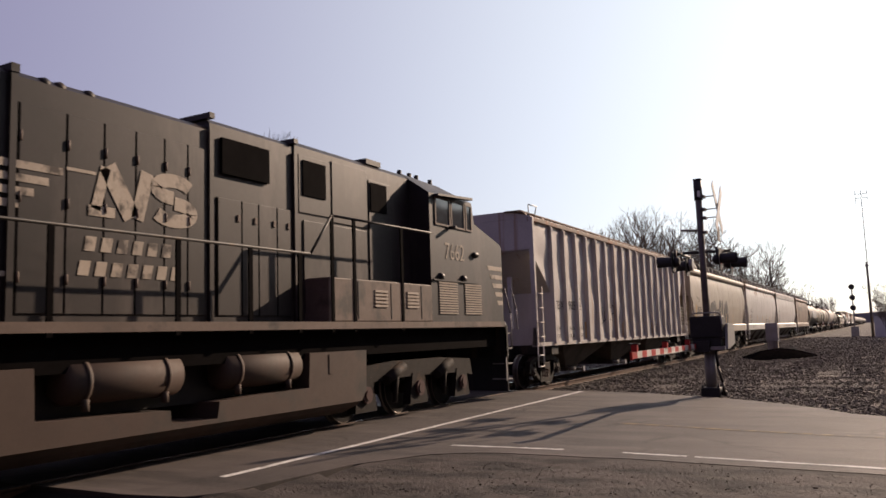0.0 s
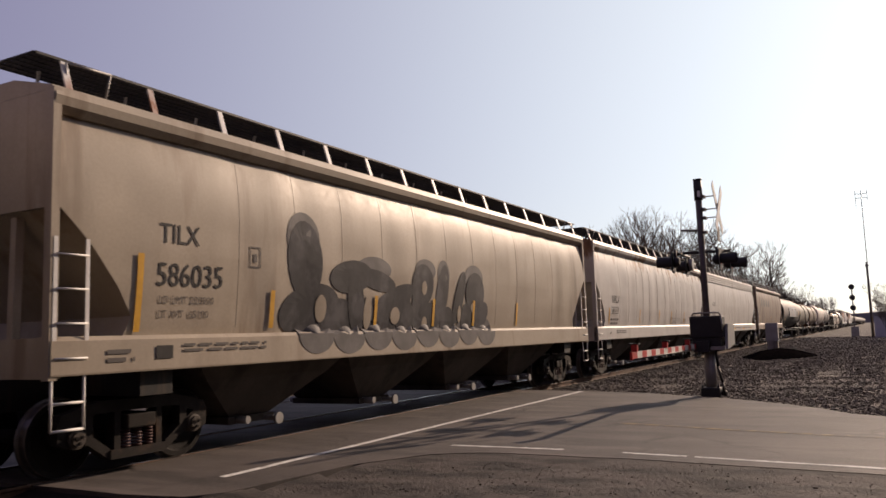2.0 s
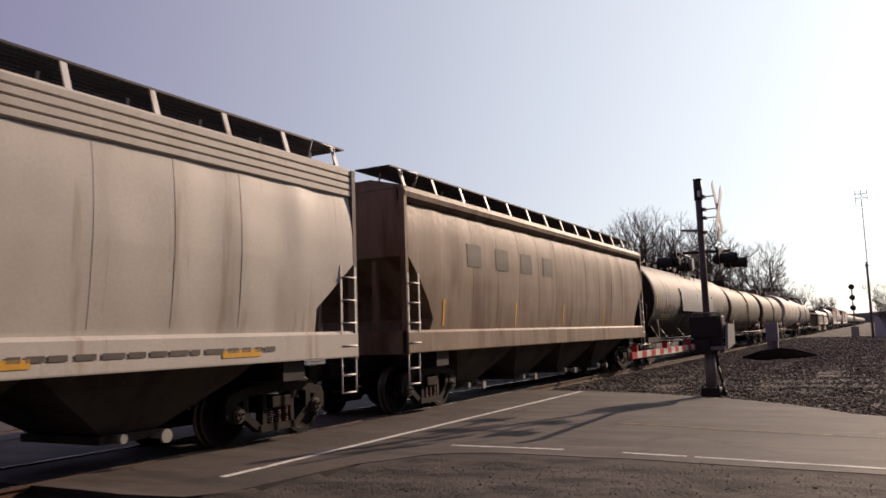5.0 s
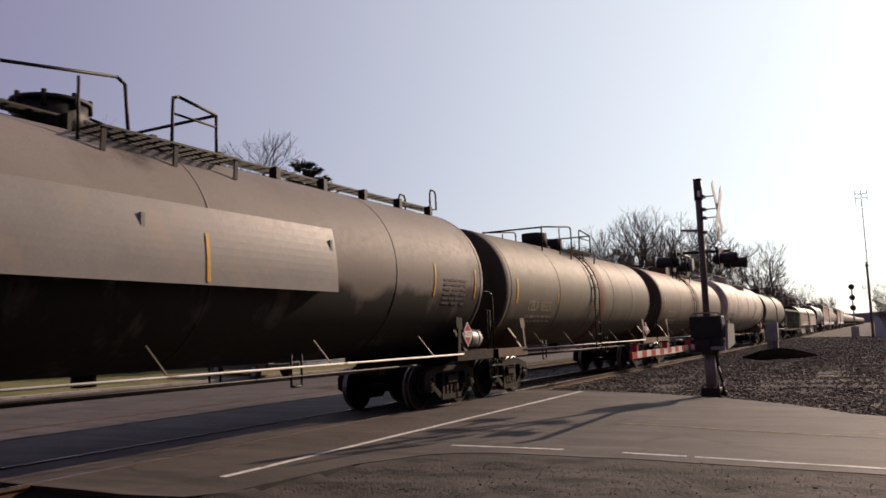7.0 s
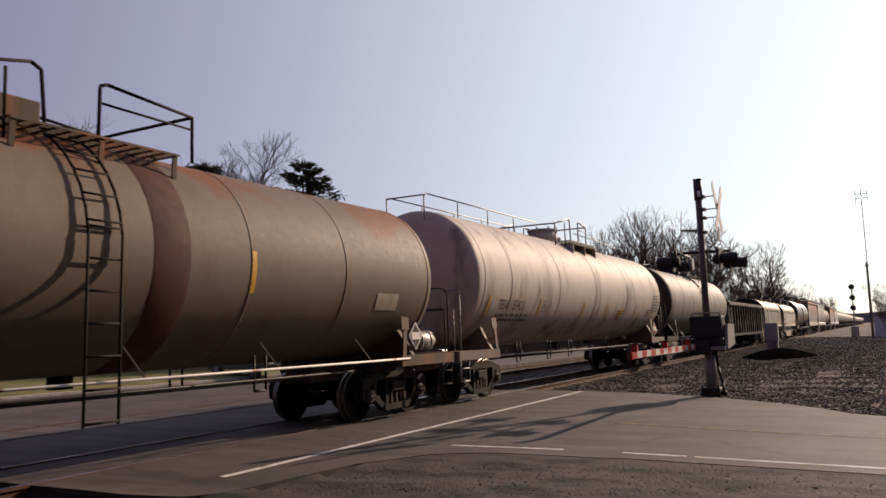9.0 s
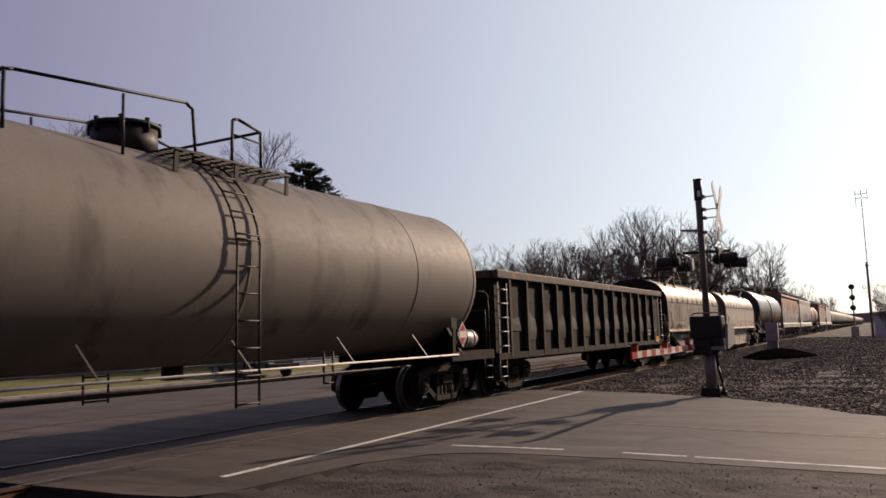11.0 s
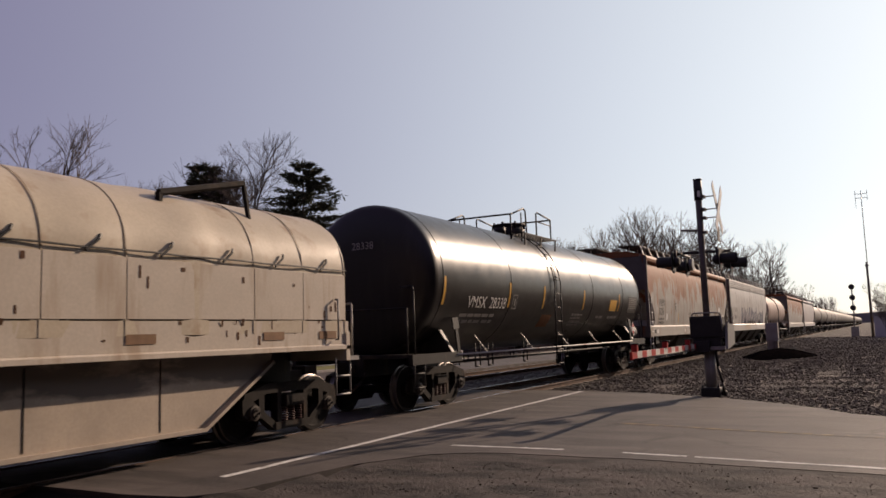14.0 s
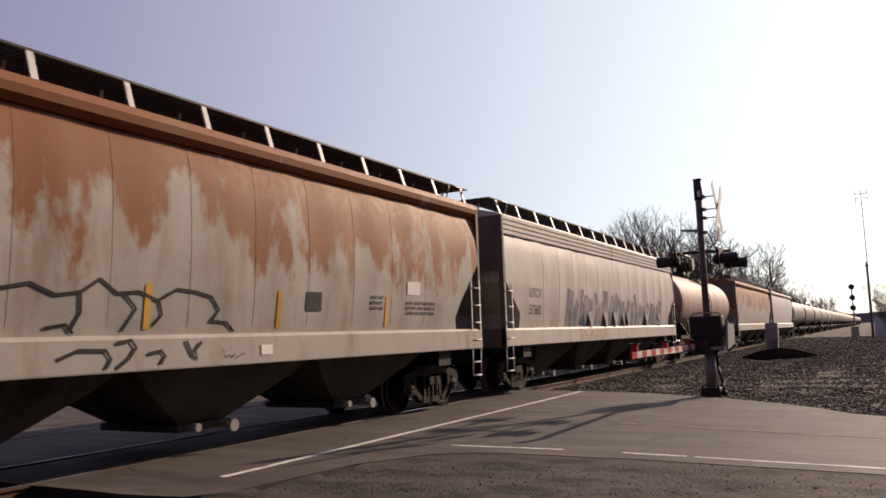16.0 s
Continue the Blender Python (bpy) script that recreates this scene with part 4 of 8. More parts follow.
part("notice_plate", made(patch, 15.62, 16.1, 2.3, 2.55, s15), M["white_ink"], h15)
TRAIN.append((h15, 267.35))

h16, s16, _ = hopper_car(287.4, 18.2, WHITE2, "cream-white covered hopper car with blue-grey graffiti", "tall", seed=9, seams=[2.6 + 1.2 * i for i in range(12)], end_paint=END_SHADED)
letters("lettering", "UTCX", 1.6, 2.42, 0.34, s16, M["faded_ink"], h16, stretch=0.9)
letters("lettering", "57360", 1.6, 1.98, 0.36, s16, M["ink"], h16, stretch=0.9)
BLUE_SPRAY = mat("blue_grey_spray", (0.126, 0.126, 0.163), 0.7, var=0.3, stain=(0.266, 0.222, 0.222), amount=0.35, streak=(1.2, 1.2, 1.2))
bm = bmesh.new()
rnd = random.Random(5)
for i in range(22):
    yy = 4.6 + 0.52 * i
    stroke(bm, [(yy, 1.66), (yy + rnd.uniform(-.15, .15), 2.1), (yy + rnd.uniform(-.2, .3), 2.35 + 0.45 * rnd.random())], rnd.uniform(0.25, 0.5), s16)
part("graffiti", bm, BLUE_SPRAY, h16, "wide blue-grey graffiti with drips")
bm = bmesh.new()
for i in range(4):
    stroke(bm, [(5.5 + i * 0.7, 1.25), (5.8 + 0.7 * i, 1.55), (6.1 + 0.7 * i, 1.25)], 0.04, s16)
part("graffiti_tag", bm, M["yellow"], h16)
TRAIN.append((h16, 287.4))

h18, s18, _ = hopper_car(323.6, 18.6, RUSTY, "tan covered hopper car with rusty upper side", "round", seed=10, bays=3, end_paint=END_SHADED)
TRAIN.append((h18, 323.6))
h19, s19, _ = hopper_car(343.6, 18.6, GREY, "grey round-sided covered hopper car", "round", seed=11, bays=3, end_paint=END_SHADED)
TRAIN.append((h19, 343.6))
# ---------- tank cars ----------
def tank_profile(L, R, n=12, depth=0.2):
    # dished heads with a tight shoulder
    arc = [(math.cos(math.pi / 2 * i / n) ** 0.5 * depth * R if i < n else 0.0, math.sin(math.pi / 2 * i / n) ** 0.5 * R) for i in range(n + 1)]
    prof = [(-0.2 - a, r) for a, r in arc]
    k = 12
    prof += [(-0.2 + (L + 0.2) * i / k, R) for i in range(1, k + 1)]
    prof += [(L + a, r) for a, r in arc[::-1][1:]]
    return prof


def tank_car(y0, L, R, zc, paint, label, seams=(), ladder_y=6.6, dome="round", plat=None, rail_paint=None, deck_paint=None, head_shade_paint=None, dome_paint=None, dome_at=-0.8, topwalk=False, group="freight cars of the train", bottom=(), placard="", detail=True, name="tank_car", side_rail=True, side_ladder=True):
    rail_paint = rail_paint or M["black_steel"]
    deck_paint = deck_paint or M["truck_steel"]
    car = thing(name, label, "tank car", group, pose(TRACK_X, y0, 0))

    def surf(y, z):
        return math.sqrt(max(0.04, R * R - (z - zc) ** 2))

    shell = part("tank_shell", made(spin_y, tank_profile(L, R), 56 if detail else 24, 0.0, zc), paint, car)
    # dark cap over the near head; the end's shade is put into its colour
    if head_shade_paint:
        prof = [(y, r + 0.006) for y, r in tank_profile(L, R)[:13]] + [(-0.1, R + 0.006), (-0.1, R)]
        part("head_shield", made(spin_y, prof, 56, 0.0, zc), head_shade_paint, car, "tank head with its shade painted in")
    if seams:
        bm = bmesh.new()
        for y in (0.0, *seams, L):
            spin_y(bm, [(y - 0.025, R + 0.001), (y - 0.012, R + 0.008), (y + 0.012, R + 0.008), (y + 0.025, R + 0.001)], 56, 0, zc)
        split("weld_seam", bm, paint, shell, lambda c: round(c.y, 1))
    for e, d in ((0.0, 1), (L, -1)):
        bm = bmesh.new()
        zt = 1.16
        box(bm, -0.28, 0.28, min(e - d * 1.05, e + d * 2.2), max(e - d * 1.05, e + d * 2.2), 0.74, 1.12)
        box(bm, -1.45, 1.45, min(e - d * 1.05, e - d * 0.35), max(e - d * 1.05, e - d * 0.35), zt - 0.07, zt)
        for s in (-1, 1):
            box(bm, min(s * 1.38, s * 1.46), max(s * 1.38, s * 1.46), min(e - d * 1.1, e + d * 0.95), max(e - d * 1.1, e + d * 0.95), zt - 0.2, zt)
            slab_xz(bm, [(s * 0.3, 0.86), (s * 1.40, 1.0), (s * 1.46, 1.16), (s * 1.30, 1.42), (s * 1.1, zc - 0.98), (s * 0.3, zc - R + 0.03)], e + d * 0.55 - 0.06, e + d * 0.55 + 0.06)
        split("stub_sill", bm, deck_paint, car, lambda c: (side_of(c), round(c.z, 1), round(c.y, 0)))
        bm = bmesh.new()
        coupler(bm, e - d * 1.05, -d, 0.32)
        hose(bm, e - d * 1.0, -d)
        part("coupler", bm, M["truck_steel"], car)
        add_truck(car, e + d * 0.62)
        if not detail:
            continue
        bm = bmesh.new()
        for s in (-1, 1):
            x = s * 1.42
            pipe(bm, [(x, e - d * 0.95, zt), (x, e - d * 0.95, zt + 1.22), (x - s * 0.06, e - d * 0.88, zt + 1.33), (x - s * 0.5, e - d * 0.6, zt + 1.34)], 0.018)
            stirrup(bm, e - d * 1.02, e - d * 0.62, 0.52, zt - 0.1, s * 1.44)
        pipe(bm, [(-1.3, e - d * 1.02, zt), (-1.3, e - d * 1.02, zt + 0.9), (1.3, e - d * 1.02, zt + 0.9), (1.3, e - d * 1.02, zt)], 0.018)
        split("end_handrail", bm, rail_paint, car, side_of)
        bm = bmesh.new()
        bar(bm, (1.44, e + d * 0.86, zt - 0.1), (1.42, e + d * 0.78, zt + 0.5), 0.12, 0.03)
        bar(bm, (1.42, e + d * 0.78, zt + 0.48), (1.40, e + d * 0.76, zt + 0.72), 0.26, 0.03)
        part("saddle_bracket", bm, deck_paint, car)
    # handrail along each side, on short brackets
    for s in (-1, 1) if side_rail else ():
        part("side_handrail", made(rod, (s * 1.47, 0.7, 1.10), (s * 1.47, L - 0.7, 1.10), 0.018, 8), M["white_bar"], car)
        for i in range(5 if detail else 0):
            y = 2.2 + (L - 4.2) * i / 4
            part("rail_bracket", made(bar, (s * 1.47, y, 1.10), (s * 1.2, y - 0.12, zc - 0.8 * R + 0.05), 0.03, 0.012), rail_paint, car)
    if not detail:
        rod_bm = made(rod, (0, L / 2, zc + R - 0.05), (0, L / 2, zc + R + 0.3), 0.42, 12)
        part("manway", rod_bm, rail_paint, car)
        bm = bmesh.new()
        for s in (-1, 1):
            pipe(bm, [(s * 0.8, L / 2 - 1.2, zc + R - 0.2), (s * 0.8, L / 2 - 1.2, zc + R + 0.75), (s * 0.8, L / 2 + 1.2, zc + R + 0.75), (s * 0.8, L / 2 + 1.2, zc + R - 0.2)], 0.03)
        part("platform_rail", bm, rail_paint, car)
        return car, surf
    # ladder up the side and over the shoulder
    bm = bmesh.new()
    for s in (-1, 1) if side_ladder else ():
        for dy in (-0.23, 0.23):
            pts = [(s * (R + 0.02), ladder_y + dy, 0.62), (s * (R + 0.06), ladder_y + dy, zc + 0.15)]
            for a in range(5, 70, 10):
                pts.append((s * (R + 0.06) * math.cos(radians(a)), ladder_y + dy, zc + (R + 0.06) * math.sin(radians(a))))
            pipe(bm, pts, 0.018)
        for i in range(7):
            z = 0.66 + i * (zc - 0.45) / 6
            rod(bm, (s * (R + 0.04), ladder_y - 0.23, z), (s * (R + 0.04), ladder_y + 0.23, z), 0.015)
        for a in range(10, 70, 12):
            x, z = s * (R + 0.07) * math.cos(radians(a)), zc + (R + 0.07) * math.sin(radians(a))
            rod(bm, (x, ladder_y - 0.23, z), (x, ladder_y + 0.23, z), 0.015)
    split("ladder", bm, rail_paint, car, side_of)
    # platform, dome and guard rails on top
    p0, p1 = plat or (ladder_y - 2.4, ladder_y + 1.6)
    top = zc + R
    zp = zc + math.sqrt(R * R - 0.81) + 0.16
    bm = bmesh.new()
    for s in (-1, 1):
        grating(bm, ladder_y - 0.9, ladder_y + 1.5, s * 0.58, s * 1.12, zp + 0.02, 0.2)
        for y in (ladder_y - 0.85, ladder_y + 0.3, ladder_y + 1.45):
            bar(bm, (s * 1.1, y, zp - 0.01), (s * 1.08, y, zc + math.sqrt(max(0, R * R - 1.17))), 0.07, 0.03)
    split("platform", bm, deck_paint if dome == "square" else rail_paint, car, side_of)
    bm = bmesh.new()
    if dome == "square":
        box(bm, -0.42, 0.42, ladder_y - 0.75, ladder_y - 0.05, top - 0.1, top + 0.36, 0.03)
        rod(bm, (0, ladder_y + 0.45, top - 0.05), (0, ladder_y + 0.45, top + 0.14), 0.32, 18)
    elif dome == "twin":
        rod(bm, (0, ladder_y - 1.15, top - 0.1), (0, ladder_y - 1.15, top + 0.42), 0.40, 22)
        rod(bm, (0, ladder_y + 0.32, top - 0.1), (0, ladder_y + 0.32, top + 0.36), 0.36, 22)
        box(bm, -0.2, 0.2, ladder_y - 1.1, ladder_y - 0.3, top - 0.05, top + 0.08)
    else:
        rod(bm, (0, ladder_y + dome_at, top - 0.1), (0, ladder_y + dome_at, top + 0.32), 0.46, 26)
        rod(bm, (0, ladder_y + dome_at, top + 0.32), (0, ladder_y + dome_at, top + 0.37), 0.50, 26)
        for i in range(8):
            a = i * math.pi / 4
            rod(bm, (0.47 * math.cos(a), ladder_y + dome_at + 0.47 * math.sin(a), top + 0.22), (0.47 * math.cos(a), ladder_y + dome_at + 0.47 * math.sin(a), top + 0.42), 0.035)
        rod(bm, (0.2, ladder_y + (0.35 if dome_at < 0 else -0.5), top - 0.05), (0.2, ladder_y + (0.35 if dome_at < 0 else -0.5), top + 0.16), 0.16, 14)
    split("manway", bm, dome_paint or (deck_paint if dome == "square" else rail_paint), car, lambda c: c.y > ladder_y + (dome_at / 2 if dome == "round" else 0.1 if dome == "square" else -0.4))
    bm = bmesh.new()
    for s in (-1, 1):
        x = s * 0.95
        zs = zc + math.sqrt(R * R - 0.90)
        pipe(bm, [(x, p0, zs), (x, p0, top + 0.35), (x, p0 + 0.1, top + 0.38), (x, ladder_y - 0.55, top + 0.62), (x, ladder_y - 0.42, top + 0.56), (x, ladder_y - 0.36, zp)], 0.024)
        rod(bm, (x, (p0 + ladder_y) / 2, zs), (x, (p0 + ladder_y) / 2, top + 0.48), 0.02)
        pipe(bm, [(x, ladder_y + 0.36, zp), (x, ladder_y + 0.38, top + 0.58), (x, ladder_y + 0.48, top + 0.62), (x, p1, top + 0.52), (x, p1, zp)], 0.024)
        rod(bm, (x, ladder_y + 0.38, top + 0.36), (x, p1, top + 0.34), 0.018)
    for y, z in ((p0, top + 0.36), (p1, top + 0.52)):
        rod(bm, (-0.95, y, z), (0.95, y, z), 0.024)
    split("platform_rail", bm, rail_paint, car, side_and_place)
    if topwalk:
        bm = bmesh.new()
        for s in (-1, 1):
            grating(bm, -0.1, L + 0.1, s * 0.12, s * 0.42, top + 0.12, 0.3)
            for i in range(14):
                y = 0.3 + (L - 0.6) * i / 13
                box(bm, min(s * 0.4, s * 0.56), max(s * 0.4, s * 0.56), y - 0.05, y + 0.05, top - 0.12, top + 0.12)
        split("top_walkway", bm, rail_paint, car, side_of)
        bm = bmesh.new()
        for y in (-0.25, L * 0.36, L - 0.1):
            for s in (-1, 1):
                x = s * 0.42
                pipe(bm, [(x, y, top + 0.1), (x, y, top + 0.46), (x, y + 0.06, top + 0.55), (x, y + 0.22, top + 0.55), (x, y + 0.28, top + 0.46), (x, y + 0.28, top + 0.1)], 0.022)
        split("grab_hoop", bm, rail_paint, car, side_and_place)
    # reservoir, placard and fittings under the tank
    ry = L - 0.15
    bm = bmesh.new()
    spin_y(bm, [(ry, 0.0), (ry, 0.12), (ry + 0.05, 0.2), (ry + 0.72, 0.2), (ry + 0.77, 0.12), (ry + 0.77, 0.0)], 20, 1.12, 1.42)
    for y in (ry + 0.2, ry + 0.55):
        spin_y(bm, [(y, 0.2), (y, 0.212), (y + 0.05, 0.212), (y + 0.05, 0.2)], 20, 1.12, 1.42)
    part("air_reservoir", bm, M["galv"], car)
    bm = bmesh.new()
    slab_yz(bm, [(ry - 0.28, 1.25), (ry - 0.03, 1.52), (ry - 0.28, 1.79), (ry - 0.53, 1.52)], 1.44, 1.45)
    board = part("placard", bm, M["white_ink"], car, "diamond hazard placard")
    bm = bmesh.new()
    slab_yz(bm, [(ry - 0.28, 1.29), (ry - 0.07, 1.52), (ry - 0.28, 1.75), (ry - 0.49, 1.52)], 1.4505, 1.4535)
    part("placard_face", bm, M["red"] if dome != "square" else M["ink"], board)
    part("placard_bar", made(box, 1.4535, 1.457, ry - 0.44, ry - 0.12, 1.45, 1.59), M["white_ink"], board)
    if placard:
        letters("placard_number", placard, ry - 0.42, 1.475, 0.13, lambda a, b: 1.4505, M["ink"], board, stretch=1.05)
    bm = bmesh.new()
    rod(bm, (1.40, ry - 0.28, 1.1), (1.40, ry - 0.28, 1.5), 0.02)
    for y in bottom:
        for s in (-1, 1):
            pipe(bm, [(s * 0.9, y, 1.3), (s * 0.9, y, 0.76), (s * 0.9, y + 0.26, 0.76), (s * 0.9, y + 0.26, 1.3)], 0.02)
    m = L / 2
    rod(bm, (0, m, zc - R + 0.05), (0, m, 0.98), 0.16, 14)
    rod(bm, (0.9, 1.6, 0.93), (0.9, L - 1.6, 0.92), 0.02)
    rod(bm, (0.25, 1.0, 0.86), (0.25, L - 1.0, 0.84), 0.025)
    split("underframe_bracket", bm, M["black_steel"], car, side_and_place)
    return car, surf


# grey above, turning black below about 2.4 m
TANK_GREY = mat("black_bottomed_grey_tank", (0.195, 0.17, 0.152), 0.66, spec=0.2, var=0.12, scale=0.6, stain=(0.013, 0.011, 0.010), amount=0.9, streak=(0.5, 0.5, 0.5), high=(2.62, 2.12), second=(0.15, 0.124, 0.104), amount2=0.15)
TANK_OLIVE = mat("olive_brown_tank", (0.125, 0.108, 0.08), 0.66, spec=0.25, var=0.15, scale=0.8, stain=(0.14, 0.062, 0.028), amount=0.34, streak=(0.9, 0.9, 0.5), high=(2.6, 4.4), second=(0.18, 0.15, 0.105), amount2=0.3)
TANK_RUST = mat("rust_brown_tank", (0.15, 0.115, 0.085), 0.66, spec=0.25, var=0.15, scale=0.8, stain=(0.178, 0.063, 0.022), amount=0.5, streak=(0.7, 0.7, 0.5), high=(2.9, 4.2), second=(0.126, 0.081, 0.052), amount2=0.3)
TANK_WHITE = mat("dirty_white_tank", (0.49, 0.43, 0.37), 0.66, spec=0.25, var=0.1, scale=0.7, stain=(0.22, 0.185, 0.15), amount=0.28, streak=(1.5, 1.5, 0.5), second=(0.252, 0.185, 0.126), amount2=0.25)
TANK_DARK = mat("dull_grey_tank", (0.17, 0.152, 0.133), 0.66, spec=0.25, var=0.12, scale=0.7, stain=(0.089, 0.074, 0.063), amount=0.25, streak=(1.4, 1.4, 0.3))
TANK_BLACK = mat("black_tank", (0.016, 0.013, 0.012), 0.33, var=0.15, scale=0.7, fine=6, stain=(0.028, 0.023, 0.02), amount=0.2, streak=(1.6, 1.6, 0.3), bump=0.03, spec=0.38)
TANK_PINK = mat("pale_pink_tank", (0.37, 0.266, 0.222), 0.66, spec=0.25, var=0.12, scale=0.7, stain=(0.259, 0.148, 0.104), amount=0.3)
TANK_FAR = mat("weathered_tank", (0.244, 0.215, 0.185), 0.66, spec=0.25, var=0.2, scale=0.5, stain=(0.148, 0.104, 0.074), amount=0.3, each=0.5)
PANEL = mat("pale_side_plate", (0.21, 0.20, 0.195), 0.5, var=0.15, scale=0.9, stain=(0.244, 0.207, 0.185), amount=0.3, streak=(1.5, 1.5, 1.5))
BAND = mat("red_rust_band", (0.11, 0.032, 0.016), 0.7, var=0.35, scale=3)

t6, f6 = tank_car(116.3, 17.7, 1.60, 2.73, TANK_GREY, "long grey pressure tank car, lower half blackened, pale side plate", seams=[1.8, 6.15, 9.6, 14.2], ladder_y=9.1, dome_at=-0.8, plat=(6.9, 10.3), topwalk=True, side_ladder=False, head_shade_paint=mat("shaded_black_head", (0.022, 0.018, 0.016), 0.8, var=0.25, scale=0.9, stain=(0.012, 0.010, 0.009), amount=0.4, streak=(1, 1, 0.5), spec=0.2), placard="1077", bottom=(2.0, 5.2, 12.0))
bm = bmesh.new()
zs = [2.26 + 0.104 * i for i in range(11)]
for y0_, y1_ in zip([4.62 + 0.765 * i for i in range(10)], [4.62 + 0.765 * (i + 1) for i in range(10)]):
    for z0_, z1_ in zip(zs, zs[1:]):
        bm.faces.new([bm.verts.new((1.67 - 0.10 * ((z - 2.45) / 0.8) ** 2 * (1 if z > 2.45 else 0.2), y, z)) for y, z in ((y0_, z0_), (y1_, z0_), (y1_, z1_), (y0_, z1_))])
bmesh.ops.remove_doubles(bm, verts=bm.verts, dist=0.001)
bmesh.ops.solidify(bm, geom=list(bm.faces), thickness=0.02)
part("side_plate", bm, PANEL, t6, "pale dented steel side plate")
for y in (4.7, 8.4, 12.15):
    part("plate_bracket", made(box, 1.46, 1.635, y - 0.03, y + 0.03, 2.35, 3.1), PANEL, t6)
for y in (0.1, 5.6, 9.4, 15.6, 17.4):
    part("reflector", made(patch, y, y + (0.1 if y < 1 else 0.06), 2.3, 2.95, (lambda a, b: 1.672 - 0.10 * (max(0, b - 2.45) / 0.8) ** 2) if 4.7 < y < 12 else f6), M["yellow"], t6, "yellow reflective strip")
FADED_YELLOW = mat("faded_yellow_lettering", (0.27, 0.18, 0.075), 0.6)
letters("lettering", "UTLX", 1.2, 2.2, 0.34, f6, FADED_YELLOW, t6, stretch=0.95)
letters("lettering", "910634", 2.2, 2.2, 0.34, f6, FADED_YELLOW, t6, stretch=0.85)
part("stencil_text", made(bars_of_print, 1.2, 2.7, 2.05, 3, 0.05, f6, 33), FADED_YELLOW, t6)
part("stencil_text", made(bars_of_print, 16.0, 17.0, 2.62, 6, 0.05, f6, 4), M["faded_ink"], t6)
TRAIN.append((t6, 116.3))

t7, f7 = tank_car(135.9, 13.3, 1.52, 2.665, TANK_OLIVE, "olive-brown rusty tank car with twin domes", head_shade_paint=mat("shaded_olive_head", (0.05, 0.042, 0.034), 0.75, var=0.25, scale=0.9, stain=(0.03, 0.024, 0.02), amount=0.3, spec=0.15), seams=[3.4, 6.2, 8.6, 10.9], ladder_y=6.55, dome="twin", placard="1789", plat=(3.6, 8.05), rail_paint=M["truck_steel"], deck_paint=mat("brown_deck_paint", (0.10, 0.066, 0.043), 0.7, stain=RUST, amount=0.3), bottom=(3.4, 9.3))
letters("lettering", "CELX 98323", 1.15, 2.08, 0.36, f7, M["cream_ink"], t7, stretch=0.88)
part("stencil_text", made(bars_of_print, 1.15, 3.0, 1.9, 2, 0.06, f7, 12), M["cream_ink"], t7)
bm = bmesh.new()
spin_y(bm, [(7.08, 1.522), (7.13, 1.53), (7.66, 1.53), (7.71, 1.522)], 56, 0, 2.665)
part("rust_band", bm, BAND, t7, "dark red rusty band round the tank")
reflectors(t7, f7, [0.32], 2.25, 0.6)
reflectors(t7, f7, [3.2], 2.3, 0.28, 0.07)
letters("lettering", "CELX 98323", -0.95, 3.05, 0.2, -0.53, M["faded_ink"], t7, end=True)
TRAIN.append((t7, 135.9))

t8, f8 = tank_car(151.6, 13.95, 1.52, 2.665, TANK_RUST, "rust-brown tank car with a square dome box", seams=[3.4, 8.9, 11.2], ladder_y=6.4, dome="square", head_shade_paint=mat("shaded_brown_head", (0.075, 0.056, 0.044), 0.75, var=0.25, scale=0.9, stain=(0.04, 0.03, 0.024), amount=0.3, spec=0.2), plat=(4.7, 8.3), rail_paint=M["truck_steel"], deck_paint=mat("tan_deck_paint", (0.09, 0.062, 0.043), 0.7, stain=RUST, amount=0.3), bottom=(3.4, 9.6))
letters("lettering", "CELX 98296", 0.98, 2.0, 0.36, f8, M["cream_ink"], t8, stretch=0.88)
part("stencil_text", made(bars_of_print, 1.0, 2.9, 1.82, 2, 0.06, f8, 13), M["cream_ink"], t8)
bm = bmesh.new()
spin_y(bm, [(7.15, 1.522), (7.2, 1.53), (7.7, 1.53), (7.75, 1.522)], 56, 0, 2.665)
part("rust_band", bm, mat("dark_rust_band", (0.07, 0.024, 0.014), 0.75, var=0.35, scale=3), t8, "dark red rusty band round the tank")
part("notice_plate", made(patch, 12.2, 12.9, 2.0, 2.3, f8), M["cream_ink"], t8)
reflectors(t8, f8, [0.3, 8.9], 2.2, 0.6)
letters("lettering", "CELX 98296", -0.95, 3.05, 0.2, -0.54, M["faded_ink"], t8, end=True)
TRAIN.append((t8, 151.6))

t9, f9 = tank_car(168.0, 16.3, 1.62, 2.81, TANK_WHITE, "long dirty white tank car with a top platform", seams=[1.5, 4.85, 8.1, 11.65, 15.15], ladder_y=8.15, dome_at=-0.35, dome_paint=TANK_WHITE, plat=(6.4, 9.3), rail_paint=M["galv"], side_ladder=False, side_rail=False, deck_paint=mat("white_deck_paint", (0.17, 0.135, 0.11), 0.7, stain=RUST, amount=0.3), bottom=(3.2, 5.4, 7.2, 11.0, 13.2))
letters("lettering", "TEIX", 0.86, 2.08, 0.34, f9, M["ink"], t9, lean=0.15, stretch=0.85)
letters("lettering", "33421", 1.72, 2.08, 0.34, f9, M["ink"], t9, lean=0.15, stretch=0.85)
part("stencil_text", made(bars_of_print, 0.9, 2.95, 1.92, 2, 0.06, f9, 14), M["faded_ink"], t9)
reflectors(t9, f9, [0.3, 3.44, 7.0, 9.35, 12.95], 1.95, 0.44)
